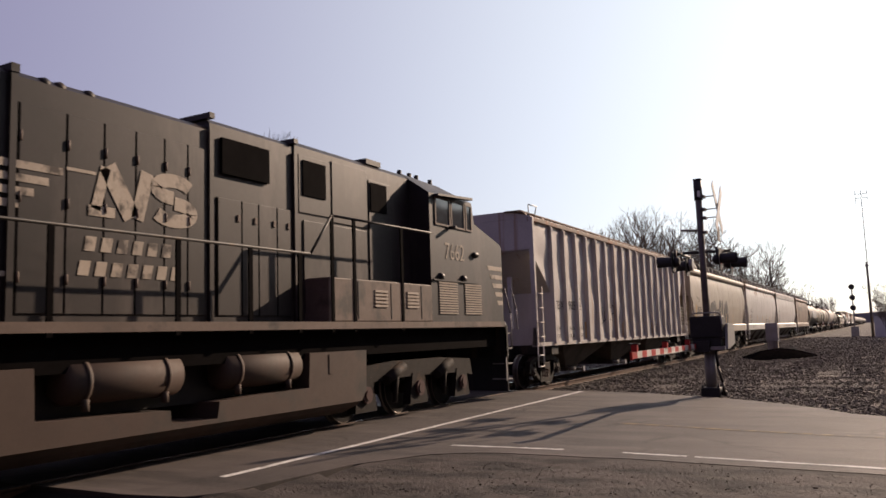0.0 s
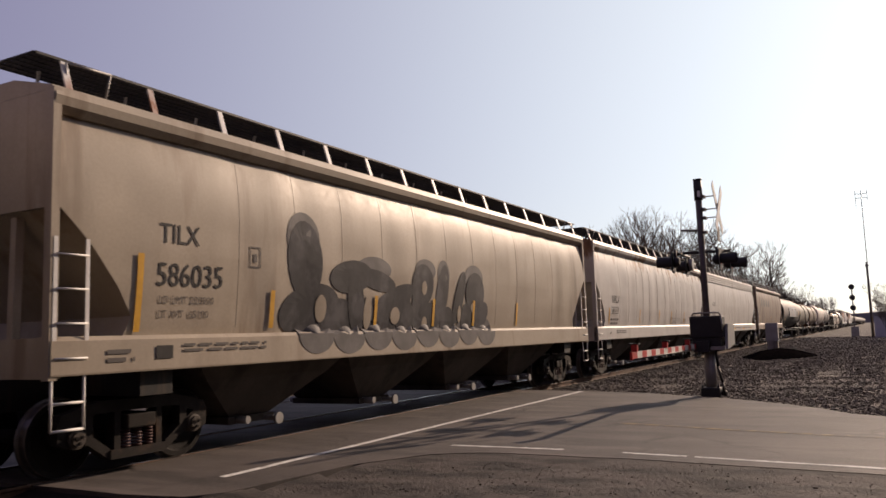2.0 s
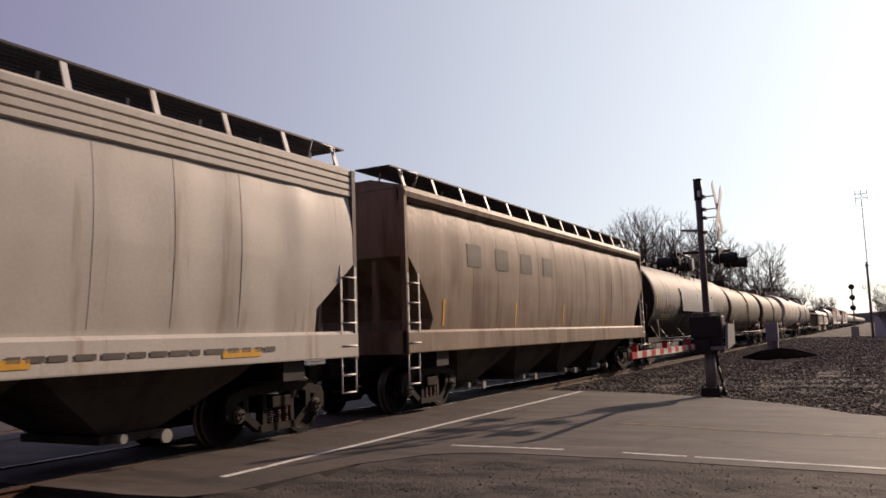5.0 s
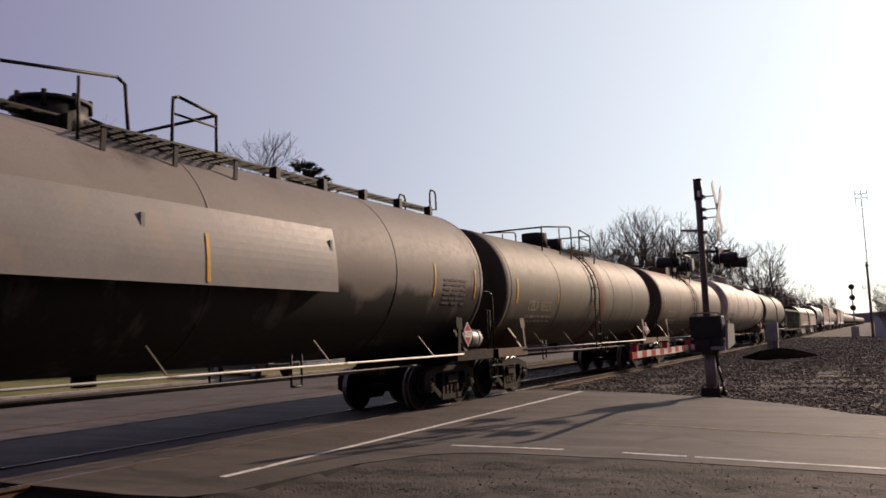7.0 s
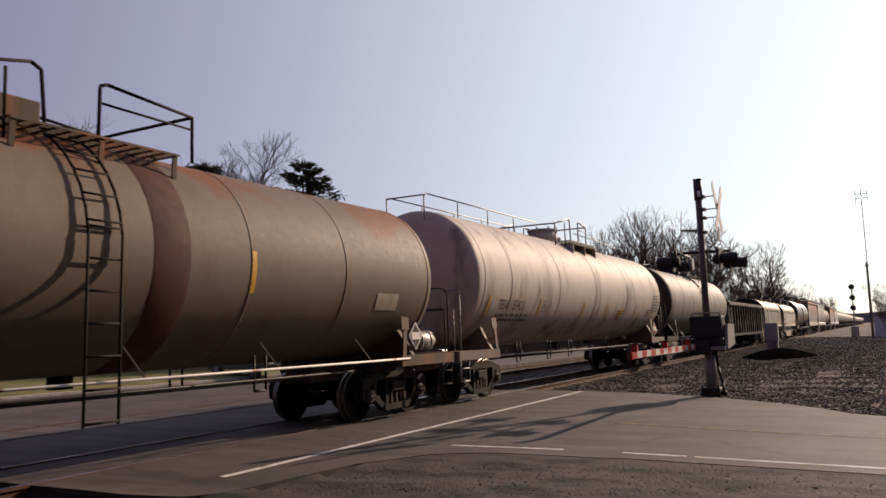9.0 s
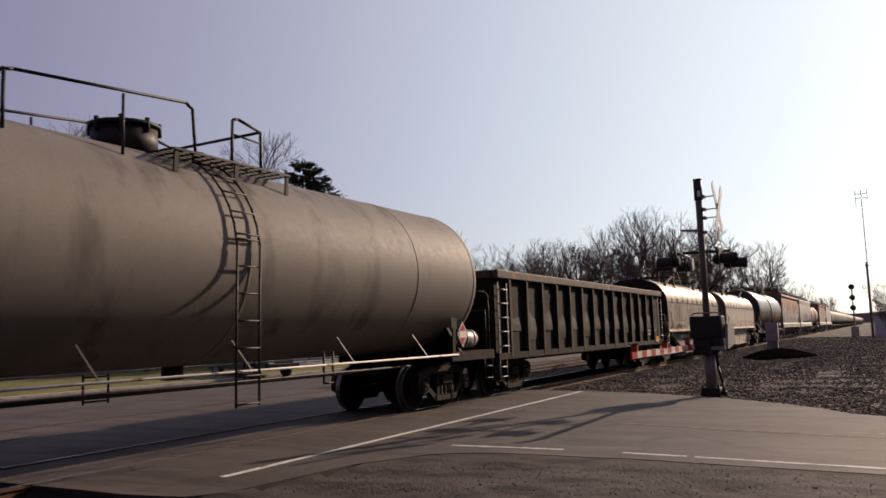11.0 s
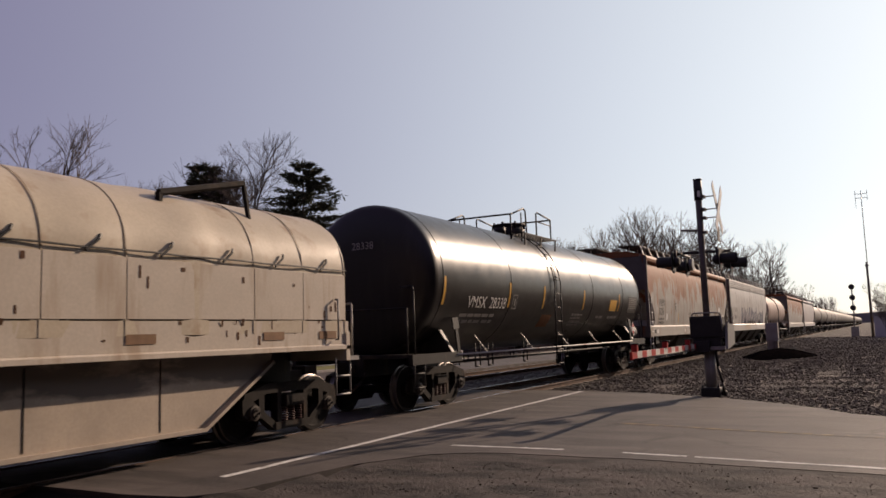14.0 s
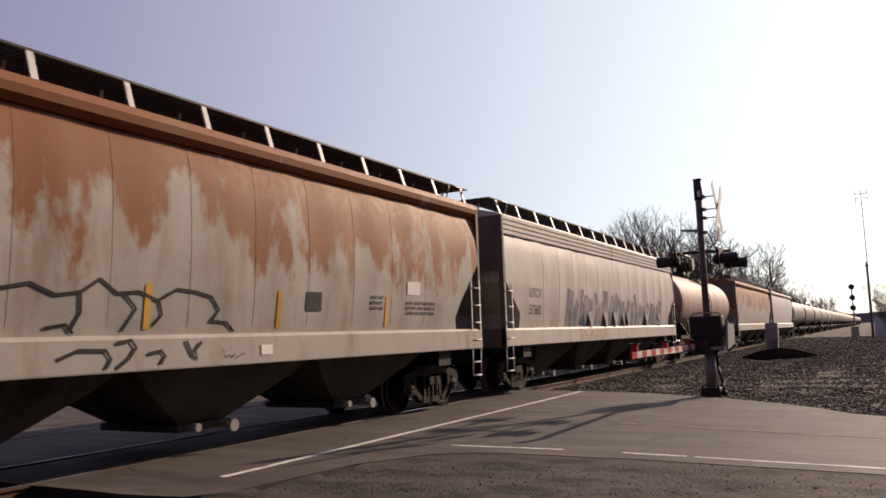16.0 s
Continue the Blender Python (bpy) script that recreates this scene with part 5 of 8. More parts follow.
part("notice_plate", made(patch, 10.76, 11.42, 1.98, 2.2, f9), M["yellow"], t9, "yellow notice plate with small print")
part("stencil_text", made(bars_of_print, 10.8, 11.38, 2.12, 2, 0.045, lambda a, b: f9(a, b) + 0.004, 41), M["ink"], t9)
part("notice_plate", made(patch, 10.8, 11.15, 1.86, 1.9, f9), M["red"], t9)
part("stencil_text", made(bars_of_print, 15.2, 16.1, 2.75, 6, 0.06, f9, 42), M["faded_ink"], t9)
part("stencil_text", made(bars_of_print, 14.6, 15.0, 2.2, 3, 0.05, f9, 43), M["ink"], t9)
bm = bmesh.new()
for y0_, y1_, z0_, z1_ in ((3.7, 3.94, 2.06, 2.08), (3.7, 3.94, 2.32, 2.34), (3.7, 3.72, 2.08, 2.32), (3.92, 3.94, 2.08, 2.32), (3.78, 3.86, 2.14, 2.26)):
    patch(bm, y0_, y1_, z0_, z1_, f9, nz=1)
part("stencil_frame", bm, M["faded_ink"], t9)
# broad platform on curved saddle plates
DECK_GREEN = mat("mossy_deck_paint", (0.16, 0.15, 0.10), 0.75, var=0.3, scale=3, stain=RUST, amount=0.2)
for s in (-1, 1):
    part("platform_deck", made(box, min(s * 0.55, s * 1.22), max(s * 0.55, s * 1.22), 7.25, 9.55, 4.20, 4.23), DECK_GREEN, t9, "mossy steel platform deck")
    for y in (7.3, 8.42, 9.5):
        outline = [(s * 0.6, 4.20), (s * 1.2, 4.20), (s * 1.2, 3.88)] + [(s * 1.62 * math.cos(radians(a)), 2.81 + 1.62 * math.sin(radians(a))) for a in (43, 50, 57, 64, 68)]
        part("platform_saddle", made(slab_xz, outline, y - 0.02, y + 0.02), TANK_WHITE, t9)
bm = bmesh.new()
for sx in (-0.5, 0.5):
    pipe(bm, [(sx, -0.75, 4.1), (sx, -0.75, 4.68), (sx, -0.65, 4.74), (sx, 6.0, 4.80)], 0.018)
    for y in (0.9, 2.6, 4.3):
        rod(bm, (sx, y, 4.36), (sx, y, 4.76), 0.015)
    pipe(bm, [(sx, 9.4, 4.80), (sx, 13.9, 4.75), (sx, 14.2, 4.65), (sx, 14.2, 4.3)], 0.018)
rod(bm, (-0.5, -0.75, 4.7), (0.5, -0.75, 4.7), 0.018)
split("top_handrail", bm, M["galv"], t9, lambda c: (side_of(c), round(c.y, 0)))
letters("lettering", "TEIX 33421", -0.95, 3.2, 0.22, -0.55, M["faded_ink"], t9, end=True)
TRAIN.append((t9, 168.0))

t10, f10 = tank_car(187.1, 14.2, 1.55, 2.727, TANK_DARK, "dull grey tank car with black fittings", seams=[2.4, 7.1, 11.8], head_shade_paint=mat("shaded_dark_head", (0.03, 0.025, 0.022), 0.75, var=0.25, scale=0.9, spec=0.2), ladder_y=7.0, plat=(3.8, 8.0), bottom=(3.4, 9.6))
TRAIN.append((t10, 187.1))

t14, f14 = tank_car(250.5, 15.05, 1.59, 2.72, TANK_BLACK, "glossy black tank car with white lettering", seams=[3.45, 9.75, 13.05], ladder_y=6.45, dome_at=0.62, plat=(5.0, 7.95), bottom=(2.7, 3.4, 5.6, 8.8), deck_paint=M["black_steel"])
letters("lettering", "VMSX  28338", 1.2, 2.1, 0.36, f14, M["white_ink"], t14, stretch=1.0)
PALE_PRINT = mat("grey_white_print", (0.30, 0.28, 0.26), 0.6, var=0.2)
part("stencil_text", made(bars_of_print, 1.0, 2.75, 1.9, 2, 0.07, f14, 15), PALE_PRINT, t14)
part("stencil_text", made(bars_of_print, 8.1, 9.05, 1.97, 4, 0.05, f14, 18), PALE_PRINT, t14)
part("stencil_text", made(bars_of_print, 8.0, 8.7, 1.5, 3, 0.05, f14, 19), M["faded_ink"], t14)
for a, b in ((10.43, 11.15), (11.68, 12.78)):
    part("stencil_text", made(bars_of_print, a, b, 1.9, 1, 0.08, f14, 17), PALE_PRINT, t14)
part("notice_plate", made(patch, 13.74, 14.8, 2.1, 2.66, f14), mat("dusty_black_plate", (0.05, 0.042, 0.038), 0.7, var=0.3), t14)
part("stencil_text", made(bars_of_print, 13.8, 14.7, 2.58, 6, 0.035, lambda a, b: f14(a, b) + 0.004, 16), PALE_PRINT, t14)
part("notice_plate", made(patch, 13.55, 13.95, 1.68, 1.95, f14), mat("grey_card_plate", (0.11, 0.10, 0.095), 0.7, var=0.3), t14)
bm = bmesh.new()
for y0_, y1_, z0_, z1_ in ((3.6, 3.84, 2.1, 2.12), (3.6, 3.84, 2.42, 2.44), (3.6, 3.62, 2.12, 2.42), (3.82, 3.84, 2.12, 2.42), (3.69, 3.75, 2.18, 2.34)):
    patch(bm, y0_, y1_, z0_, z1_, f14, nz=1)
part("stencil_frame", bm, PALE_PRINT, t14)
reflectors(t14, f14, [0.02, 3.32, 5.57, 8.85, 12.55], 2.14, 0.58)
part("notice_plate", made(patch, 11.58, 12.32, 2.14, 2.5, f14), M["yellow"], t14, "bright yellow notice square")
part("notice_plate", made(patch, 5.75, 6.5, 1.66, 1.98, f14), mat("orange_plate", (0.178, 0.067, 0.022), 0.6), t14)
letters("lettering", "28338", -0.3, 3.35, 0.22, -0.54, PALE_PRINT, t14, end=True)
TRAIN.append((t14, 250.5))

t17, f17 = tank_car(308.0, 12.9, 1.46, 2.75, TANK_PINK, "pale pinkish tank car", seams=[4, 8.5], ladder_y=6.4, plat=(4.5, 8.2))
TRAIN.append((t17, 308.0))

# the long string of tank cars behind
y = 365.0
far_tank, _ = tank_car(y, 15.0, 1.5, 2.8, TANK_FAR, "weathered grey tank car in a long string", detail=False, group="string of tank cars at the rear")
TRAIN.append((far_tank, y))
for i in range(1, 26):
    y += 17.4
    TRAIN.append((copy_thing(far_tank, pose(TRACK_X, y, 0)), y))
# ---------- open gondola ----------
def gondola(y0, L):
    car = thing("gondola_car", "dark brown open gondola car with ribbed sides", "freight car", "freight cars of the train", pose(TRACK_X, y0, 0))
    paint = mat("dark_gondola_paint", (0.008, 0.0065, 0.006), 0.75, var=0.3, scale=1, stain=(0.02, 0.015, 0.012), amount=0.3, streak=(1.3, 1.3, 0.7), second=(0.03, 0.015, 0.010), amount2=0.15, spec=0.12)
    scuff = mat("scuffed_panel", (0.036, 0.027, 0.023), 0.7, var=0.3, scale=1.5, stain=(0.010, 0.008, 0.007), amount=0.5, streak=(1, 1, 1), spec=0.15)
    for s in (-1, 1):
        part("side_wall", made(box, min(s * 1.36, s * 1.40), max(s * 1.36, s * 1.40), 0.05, L - 0.05, 1.0, 2.95), paint, car)
    for e in (0.05, L - 0.09):
        part("end_wall", made(box, -1.36, 1.36, e, e + 0.04, 1.08, 2.95), paint, car)
    part("floor_plate", made(box, -1.36, 1.36, 0.05, L - 0.05, 1.0, 1.08), paint, car)
    bm = bmesh.new()
    for s in (-1, 1):
        box(bm, min(s * 1.32, s * 1.53), max(s * 1.32, s * 1.53), 0, L, 2.82, 3.02, 0.02)
    box(bm, -1.4, 1.4, 0, 0.14, 2.84, 3.02)
    box(bm, -1.4, 1.4, L - 0.14, L, 2.84, 3.02)
    part("top_rail", bm, mat("worn_rail_paint", (0.06, 0.044, 0.036), 0.65, var=0.3, scale=2, stain=RUST, amount=0.2), car, "scraped brown top rail")
    n = 15
    for i in range(n):
        y = L - 1.40 - 1.08 * i
        if y < 0.3:
            break
        bm = bmesh.new()
        for s in (-1, 1):
            slab_yz(bm, [(y - 0.06, 0.95), (y + 0.06, 0.95), (y + 0.05, 2.82), (y - 0.05, 2.82)], min(s * 1.39, s * 1.51), max(s * 1.39, s * 1.51))
        split("rib", bm, scuff, car, side_of)
        part("dented_panel", made(patch, y + 0.2, y + 0.75, 1.45 + 0.12 * math.sin(i * 3.0), 2.55 + 0.1 * math.sin(i * 1.7), lambda a, b: 1.40 + 0.025 * math.sin(b * 5) + 0.02 * math.sin(a * 4), 0.008), scuff, car, "bulged and scuffed side panel")
    bm = bmesh.new()
    for s in (-1, 1):
        box(bm, min(s * 1.3, s * 1.5), max(s * 1.3, s * 1.5), 0, L, 0.9, 1.05)
    box(bm, -0.3, 0.3, 0.1, L - 0.1, 0.75, 1.0)
    part("side_sill", bm, paint, car)
    for e, d in ((0.0, 1), (L, -1)):
        bm = bmesh.new()
        for s in (-1, 1):
            ladder(bm, e + d * 0.05, e + d * 0.55, 1.05, 2.72, s * 1.50, 5)
        split("ladder", bm, M["galv"], car, side_of)
        bm = bmesh.new()
        for s in (-1, 1):
            stirrup(bm, e + d * 0.1, e + d * 0.5, 0.5, 0.95, s * 1.46)
        split("stirrup_step", bm, M["galv"], car, side_of)
        bm = bmesh.new()
        coupler(bm, e, -d)
        part("coupler", bm, M["truck_steel"], car)
        add_truck(car, e + d * 1.7)
    flat = lambda a, b: 1.42
    bm = bmesh.new()
    for y0_, y1_, z0_, z1_ in ((L - 2.35, L - 1.75, 1.28, 1.32), (L - 2.35, L - 1.75, 1.62, 1.66), (L - 2.35, L - 2.31, 1.28, 1.66), (L - 1.79, L - 1.75, 1.28, 1.66), (L - 2.05, L - 2.02, 1.4, 1.66), (L - 2.35, L - 1.75, 1.42, 1.45)):
        patch(bm, y0_, y1_, z0_, z1_, flat, nz=1)
    part("stencil_frame", bm, M["white_ink"], car)
    bm = bmesh.new()
    stroke(bm, [(L - 2.42, 1.78), (L - 2.28, 2.16), (L - 2.2, 1.86), (L - 2.13, 1.84)], 0.02, flat)
    stroke(bm, [(L - 2.45, 1.83), (L - 2.2, 1.93), (L - 2.05, 1.97)], 0.02, flat)
    for i in range(2):
        stroke(bm, curl(L - 2.02 + 0.13 * i, 1.9, 0.075, 0.16, 60 + 90 * i, 420), 0.02, flat)
    stroke(bm, [(L - 1.82, 1.92), (L - 1.62, 1.9), (L - 1.55, 2.0)], 0.02, flat)
    part("graffiti", bm, M["cream_ink"], car, "white scribbled tag")
    letters("lettering", "G-754", L - 1.2, 1.36, 0.16, flat, M["white_ink"], car)
    part("reflector", made(patch, L - 1.32, L - 0.85, 0.98, 1.2, lambda a, b: 1.52), M["yellow"], car, "orange-yellow reflective square")
    return car


g11 = gondola(202.6, 16.2)
TRAIN.append((g11, 202.6))


# ---------- coil steel cars ----------
def coil_car(y0, L, hood_paint, side_paint, panel_paint, end_paint, label, number, frames, seed):
    car = thing("coil_car", label, "freight car", "freight cars of the train", pose(TRACK_X, y0, 0))

    def section(k=16):
        pts = [(1.47, 1.62), (1.47, 2.60)]
        for i in range(1, k):
            a = math.pi / 2 * i / k
            pts.append((1.47 * math.cos(a) ** 0.9, 2.60 + 1.10 * math.sin(a) ** 0.95))
        full = pts + [(0, 3.70)] + [(-x, z) for x, z in pts[::-1]]
        return full

    sec = section()

    def surf(y, z):
        return 1.475

    n = 44
    bm = bmesh.new()
    rows = []
    for i in range(n + 1):
        y = 0.08 + (L - 0.16) * i / n
        row = []
        for x, z in sec:
            w = 0.018 * noise.noise(Vector((y * 1.4, x * 1.2 + z, seed))) + 0.012 * noise.noise(Vector((y * 4, z * 2, seed)))
            row.append(bm.verts.new((x * (1 + w), y, z + (w if z > 2.65 else 0))))
        rows.append(row)
    for a, b in zip(rows, rows[1:]):
        for j in range(len(sec) - 1):
            bm.faces.new((a[j], a[j + 1], b[j + 1], b[j])).smooth = True
    hood = part("hood", bm, hood_paint, car, "rounded steel hood with a brassy sheen" if seed == 1 else "smooth cream rounded hood")
    bm = bmesh.new()
    for i in range(int(L / 1.05) + 1):
        y = 0.1 + i * (L - 0.2) / int(L / 1.05)
        for (xa, za), (xb, zb) in zip(sec, sec[1:]):
            bar(bm, (xa * 1.004, y, za + 0.005), (xb * 1.004, y, zb + 0.005), 0.022, 0.008)
    split("hood_seam", bm, hood_paint, hood, lambda c: round(c.y, 1))
    for e in (0.08, L - 0.14):
        part("hood_end", made(slab_xz, [(x * 0.997, z) for x, z in sec], e, e + 0.06), end_paint, hood, "flat arched hood end")
    for s in (-1, 1):
        k = int(L / 1.05)
        for i in range(k):
            a, b = 0.1 + i * (L - 0.2) / k + 0.009, 0.1 + (i + 1) * (L - 0.2) / k - 0.009
            part("hood_side", made(box, min(s * 1.46, s * 1.485), max(s * 1.46, s * 1.485), a, b, 1.82, 2.56, 0.004), panel_paint, hood, "stained lower hood panel" if seed == 1 else "")
        part("panel_joint", made(box, min(s * 1.44, s * 1.472), max(s * 1.44, s * 1.472), 0.1, L - 0.1, 1.805, 2.56), M["truck_steel"], hood)
    bm = bmesh.new()
    for s in (-1, 1):
        pipe(bm, [(s * 1.50, 0.1, 2.62), *[(s * (1.505 + 0.004 * math.sin(i)), 0.1 + (L - 0.2) * i / 24, 2.64 + 0.006 * math.sin(i * 2.1)) for i in range(1, 24)], (s * 1.50, L - 0.1, 2.64)], 0.013, 5)
        for i in range(11):
            y = 0.8 + i * (L - 1.6) / 10
            pipe(bm, [(s * 1.51, y, 2.60), (s * 1.50, y + 0.18, 2.74), (s * 1.47, y + 0.22, 2.80)], 0.018, 5)
    split("hood_clamp", bm, M["black_steel"], hood, side_of)
    # side sill and deep belly
    bm = bmesh.new()
    for s in (-1, 1):
        slab_xz(bm, [(s * 1.2, 1.34), (s * 1.5, 1.34), (s * 1.5, 1.40), (s * 1.47, 1.42), (s * 1.47, 1.80), (s * 1.2, 1.80)], 0.0, L)
    for e in (0.0, L - 0.1):
        box(bm, -1.5, 1.5, e, e + 0.1, 1.15, 1.62)
    part("side_sill", bm, side_paint, car)
    bm = bmesh.new()
    for s in (-1, 1):
        slab_yz(bm, [(1.9, 1.34), (2.1, 1.12), (4.45, 0.36), (L - 3.0, 0.36), (L - 1.6, 1.2), (L - 1.55, 1.34)], min(s * 1.08, s * 1.16), max(s * 1.08, s * 1.16))
        for a, b in (((2.1, 1.10), (4.45, 0.34)), ((4.45, 0.35), (L - 3.0, 0.35)), ((L - 3.0, 0.34), (L - 1.6, 1.2))):
            bar(bm, (s * 1.165, a[0], a[1]), (s * 1.165, b[0], b[1]), 0.16, 0.05)
    box(bm, -1.08, 1.08, 4.4, L - 3.0, 0.42, 0.5)
    # the sill's shadow on the upper girder is put into the paint, besides rust
    belly = part("belly", bm, mat("shaded_belly_paint", (0.27, 0.225, 0.19) if seed == 1 else (0.42, 0.35, 0.28), 0.6, var=0.2, scale=1.0, stain=(0.043, 0.036, 0.032) if seed == 1 else (0.16, 0.135, 0.12), amount=0.5, streak=(0.8, 0.8, 2.4), high=(0.8, 1.0), second=RUST, amount2=0.12), car, "deep riveted side girder")
    bm = bmesh.new()
    for s in (-1, 1):
        for i in range(3):
            y = 4.9 + i * (L - 8.6) / 2
            bar(bm, (s * 1.163, y, 0.4), (s * 1.163, y, 1.3), 0.02, 0.006)
    split("belly_seam", bm, M["truck_steel"], belly, side_and_place)
    bm = made(box, -0.3, 0.3, 0.1, L - 0.1, 0.75, 1.3)
    part("centre_sill", bm, M["black_steel"], car)
    for e, d in ((0.0, 1), (L, -1)):
        bm = bmesh.new()
        for s in (-1, 1):
            stirrup(bm, e + d * -0.1, e + d * 0.3, 0.6, 1.2, s * 1.42)
            pipe(bm, [(s * 1.5, e + d * 0.4, 1.5), (s * 1.56, e + d * 0.4, 1.5), (s * 1.56, e + d * 0.4, 2.15), (s * 1.5, e + d * 0.4, 2.15)], 0.016)
            pipe(bm, [(s * 1.4, e - d * 0.2, 1.2), (s * 1.4, e - d * 0.2, 2.1), (s * 1.0, e - d * 0.2, 2.1), (s * 1.0, e - d * 0.2, 1.2)], 0.018)
            box(bm, min(s * 1.2, s * 1.5), max(s * 1.2, s * 1.5), min(e, e - d * 0.25), max(e, e - d * 0.25), 1.15, 1.22)
        split("end_step", bm, M["galv"], car, side_of)
        bm = bmesh.new()
        coupler(bm, e, -d, 0.8)
        part("coupler", bm, M["truck_steel"], car)
        add_truck(car, e + d * 1.0)
    bm = bmesh.new()
    rod(bm, (0.7, -0.22, 1.2), (0.7, -0.22, 2.25), 0.03)
    box(bm, 0.45, 1.25, -0.3, -0.12, 1.5, 2.0, 0.02)
    for i in range(12):
        a = i * math.pi / 6
        b = a + math.pi / 6
        rod(bm, (0.7 + 0.27 * math.cos(a), -0.32, 2.2 + 0.27 * math.sin(a)), (0.7 + 0.27 * math.cos(b), -0.32, 2.2 + 0.27 * math.sin(b)), 0.018)
    for i in range(3):
        a = i * 2.094
        rod(bm, (0.7, -0.32, 2.2), (0.7 + 0.27 * math.cos(a), -0.32, 2.2 + 0.27 * math.sin(a)), 0.014)
    box(bm, -1.4, 1.4, -0.32, -0.02, 1.14, 1.19)
    part("brake_stand", bm, M["truck_steel"], car, "brake wheel and end platform")
    # lifting gear on the hood
    for y in frames["bars"]:
        bm = bmesh.new()
        for s in (-1, 1):
            pipe(bm, [(s * 1.05, y - 1.55, 3.40), (s * 1.05, y - 1.55, 3.52), (s * 1.0, y + 0.1, 3.9)], 0.055, 5)
            rod(bm, (s * 1.12, y + 0.1, 3.25), (s * 1.0, y + 0.1, 3.92), 0.04, 5)
        rod(bm, (-1.0, y + 0.1, 3.9), (1.0, y + 0.1, 3.9), 0.03, 5)
        part("stacking_guide", bm, M["truck_steel"], hood)
    bm = bmesh.new()
    m = frames["top"]
    if frames["style"] == "frame":
        for s in (-1, 1):
            for d in (-1, 1):
                bar(bm, (s * 0.40, m + d * 0.14, 4.55), (s * 0.47, m + d * 0.42, 4.34), 0.16, 0.07)
                bar(bm, (s * 0.47, m + d * 0.40, 4.38), (s * 0.56, m + d * 0.88, 3.58), 0.14, 0.06)
        box(bm, -0.52, 0.52, m - 0.26, m + 0.26, 4.46, 4.56, 0.02)
        for s in (-1, 1):
            box(bm, s * 0.52 - 0.1, s * 0.52 + 0.1, m - 1.3, m + 1.9, 3.58, 3.68)
    else:
        for d in (-0.25, 0.25):
            pipe(bm, [(-0.35, m + d, 3.65), (-0.33, m + d, 4.05), (-0.15, m + d, 4.22), (0.15, m + d, 4.22), (0.33, m + d, 4.05), (0.35, m + d, 3.65)], 0.045)
        pipe(bm, [(0.3, m - 0.6, 3.7), (0.3, m - 0.25, 4.1), (0.3, m, 4.2), (0.3, m + 0.3, 4.1), (0.3, m + 0.6, 3.7)], 0.04)
        box(bm, -0.4, 0.4, m - 0.9, m + 0.9, 3.67, 3.73)
    part("lifting_frame", bm, M["truck_steel"], hood, "rusty lifting frame")
    first = 1.26 if seed == 1 else 1.36
    letters("lettering", "AOK", first, 1.46, 0.30, lambda a, b: 1.474, M["void"], car, stretch=0.9)
    letters("lettering", number, first + 0.68, 1.46, 0.30, lambda a, b: 1.474, M["void"], car, stretch=0.94)
    part("logo_square", made(patch, first - 0.34, first - 0.12, 1.48, 1.64, lambda a, b: 1.472), M["faded_ink"], car)
    brown = mat("brown_patch", (0.21, 0.115, 0.06), 0.6, var=0.3, scale=4)
    for y in (0.42, 3.06, 5.4, 7.8, 10.2, L - 0.8):
        part("worn_patch", made(patch, y, y + 0.45, 1.52, 1.64, lambda a, b: 1.472), brown, car)
    rnd = random.Random(seed)
    bm = bmesh.new()
    for i in range(70):
        y, z = rnd.uniform(0.2, L - 0.3), rnd.choice((rnd.uniform(1.45, 1.78), rnd.uniform(1.85, 2.5)))
        patch(bm, y, y + rnd.uniform(0.015, 0.07), z, z + rnd.uniform(0.02, 0.16), lambda a, b: 1.4865 if b > 1.81 else 1.471, nz=1, lift=0.003)
    tagged(part("rust_chips", bm, mat("rust_chip", (0.09, 0.042, 0.022), 0.8, var=0.3), car), "small rusty chips in the paint", kind="stuff")
    return car


HOOD_A = mat("brassy_steel_hood", (0.25, 0.172, 0.105), 0.40, 0.5, var=0.2, scale=0.9, stain=(0.14, 0.08, 0.042), amount=0.4, streak=(1.2, 1.2, 1.2), second=(0.30, 0.25, 0.19), amount2=0.2)
SIDE_A = mat("stained_pale_panel", (0.43, 0.345, 0.26), 0.55, var=0.2, scale=1.1, stain=(0.144, 0.086, 0.05), amount=0.35, streak=(1.8, 1.8, 0.45), second=(0.18, 0.151, 0.13), amount2=0.35)
HOOD_B = mat("cream_steel_hood", (0.46, 0.39, 0.295), 0.5, 0.0, var=0.12, scale=0.9, stain=(0.30, 0.21, 0.135), amount=0.2, streak=(1.2, 1.2, 1.2))
SIDE_B = mat("cream_pale_panel", (0.50, 0.435, 0.36), 0.55, var=0.1, scale=1.0, stain=(0.36, 0.28, 0.205), amount=0.25, streak=(1.8, 1.8, 0.3))
PANEL_A = mat("grimy_hood_panel", (0.25, 0.20, 0.16), 0.55, var=0.3, scale=1.3, each=0.5, stain=(0.11, 0.065, 0.042), amount=0.45, streak=(1.3, 1.3, 0.8), second=(0.24, 0.19, 0.15), amount2=0.3, streak2=(1.2, 1.2, 0.8), spec=0.35)
# near-black paint carries the shade of the hood end
END_A = mat("shaded_hood_end", (0.025, 0.02, 0.018), 0.8, var=0.3, scale=1.5, stain=(0.06, 0.058, 0.065), amount=0.25, streak=(1.5, 1.5, 1.5), spec=0.2)
c12 = coil_car(219.95, 12.5, HOOD_A, SIDE_A, PANEL_A, END_A, "stained coil steel car with a brassy rounded hood", "494684", {"bars": (3.3, 9.6), "top": 6.62, "style": "frame"}, 1)
bm = bmesh.new()
rnd = random.Random(12)
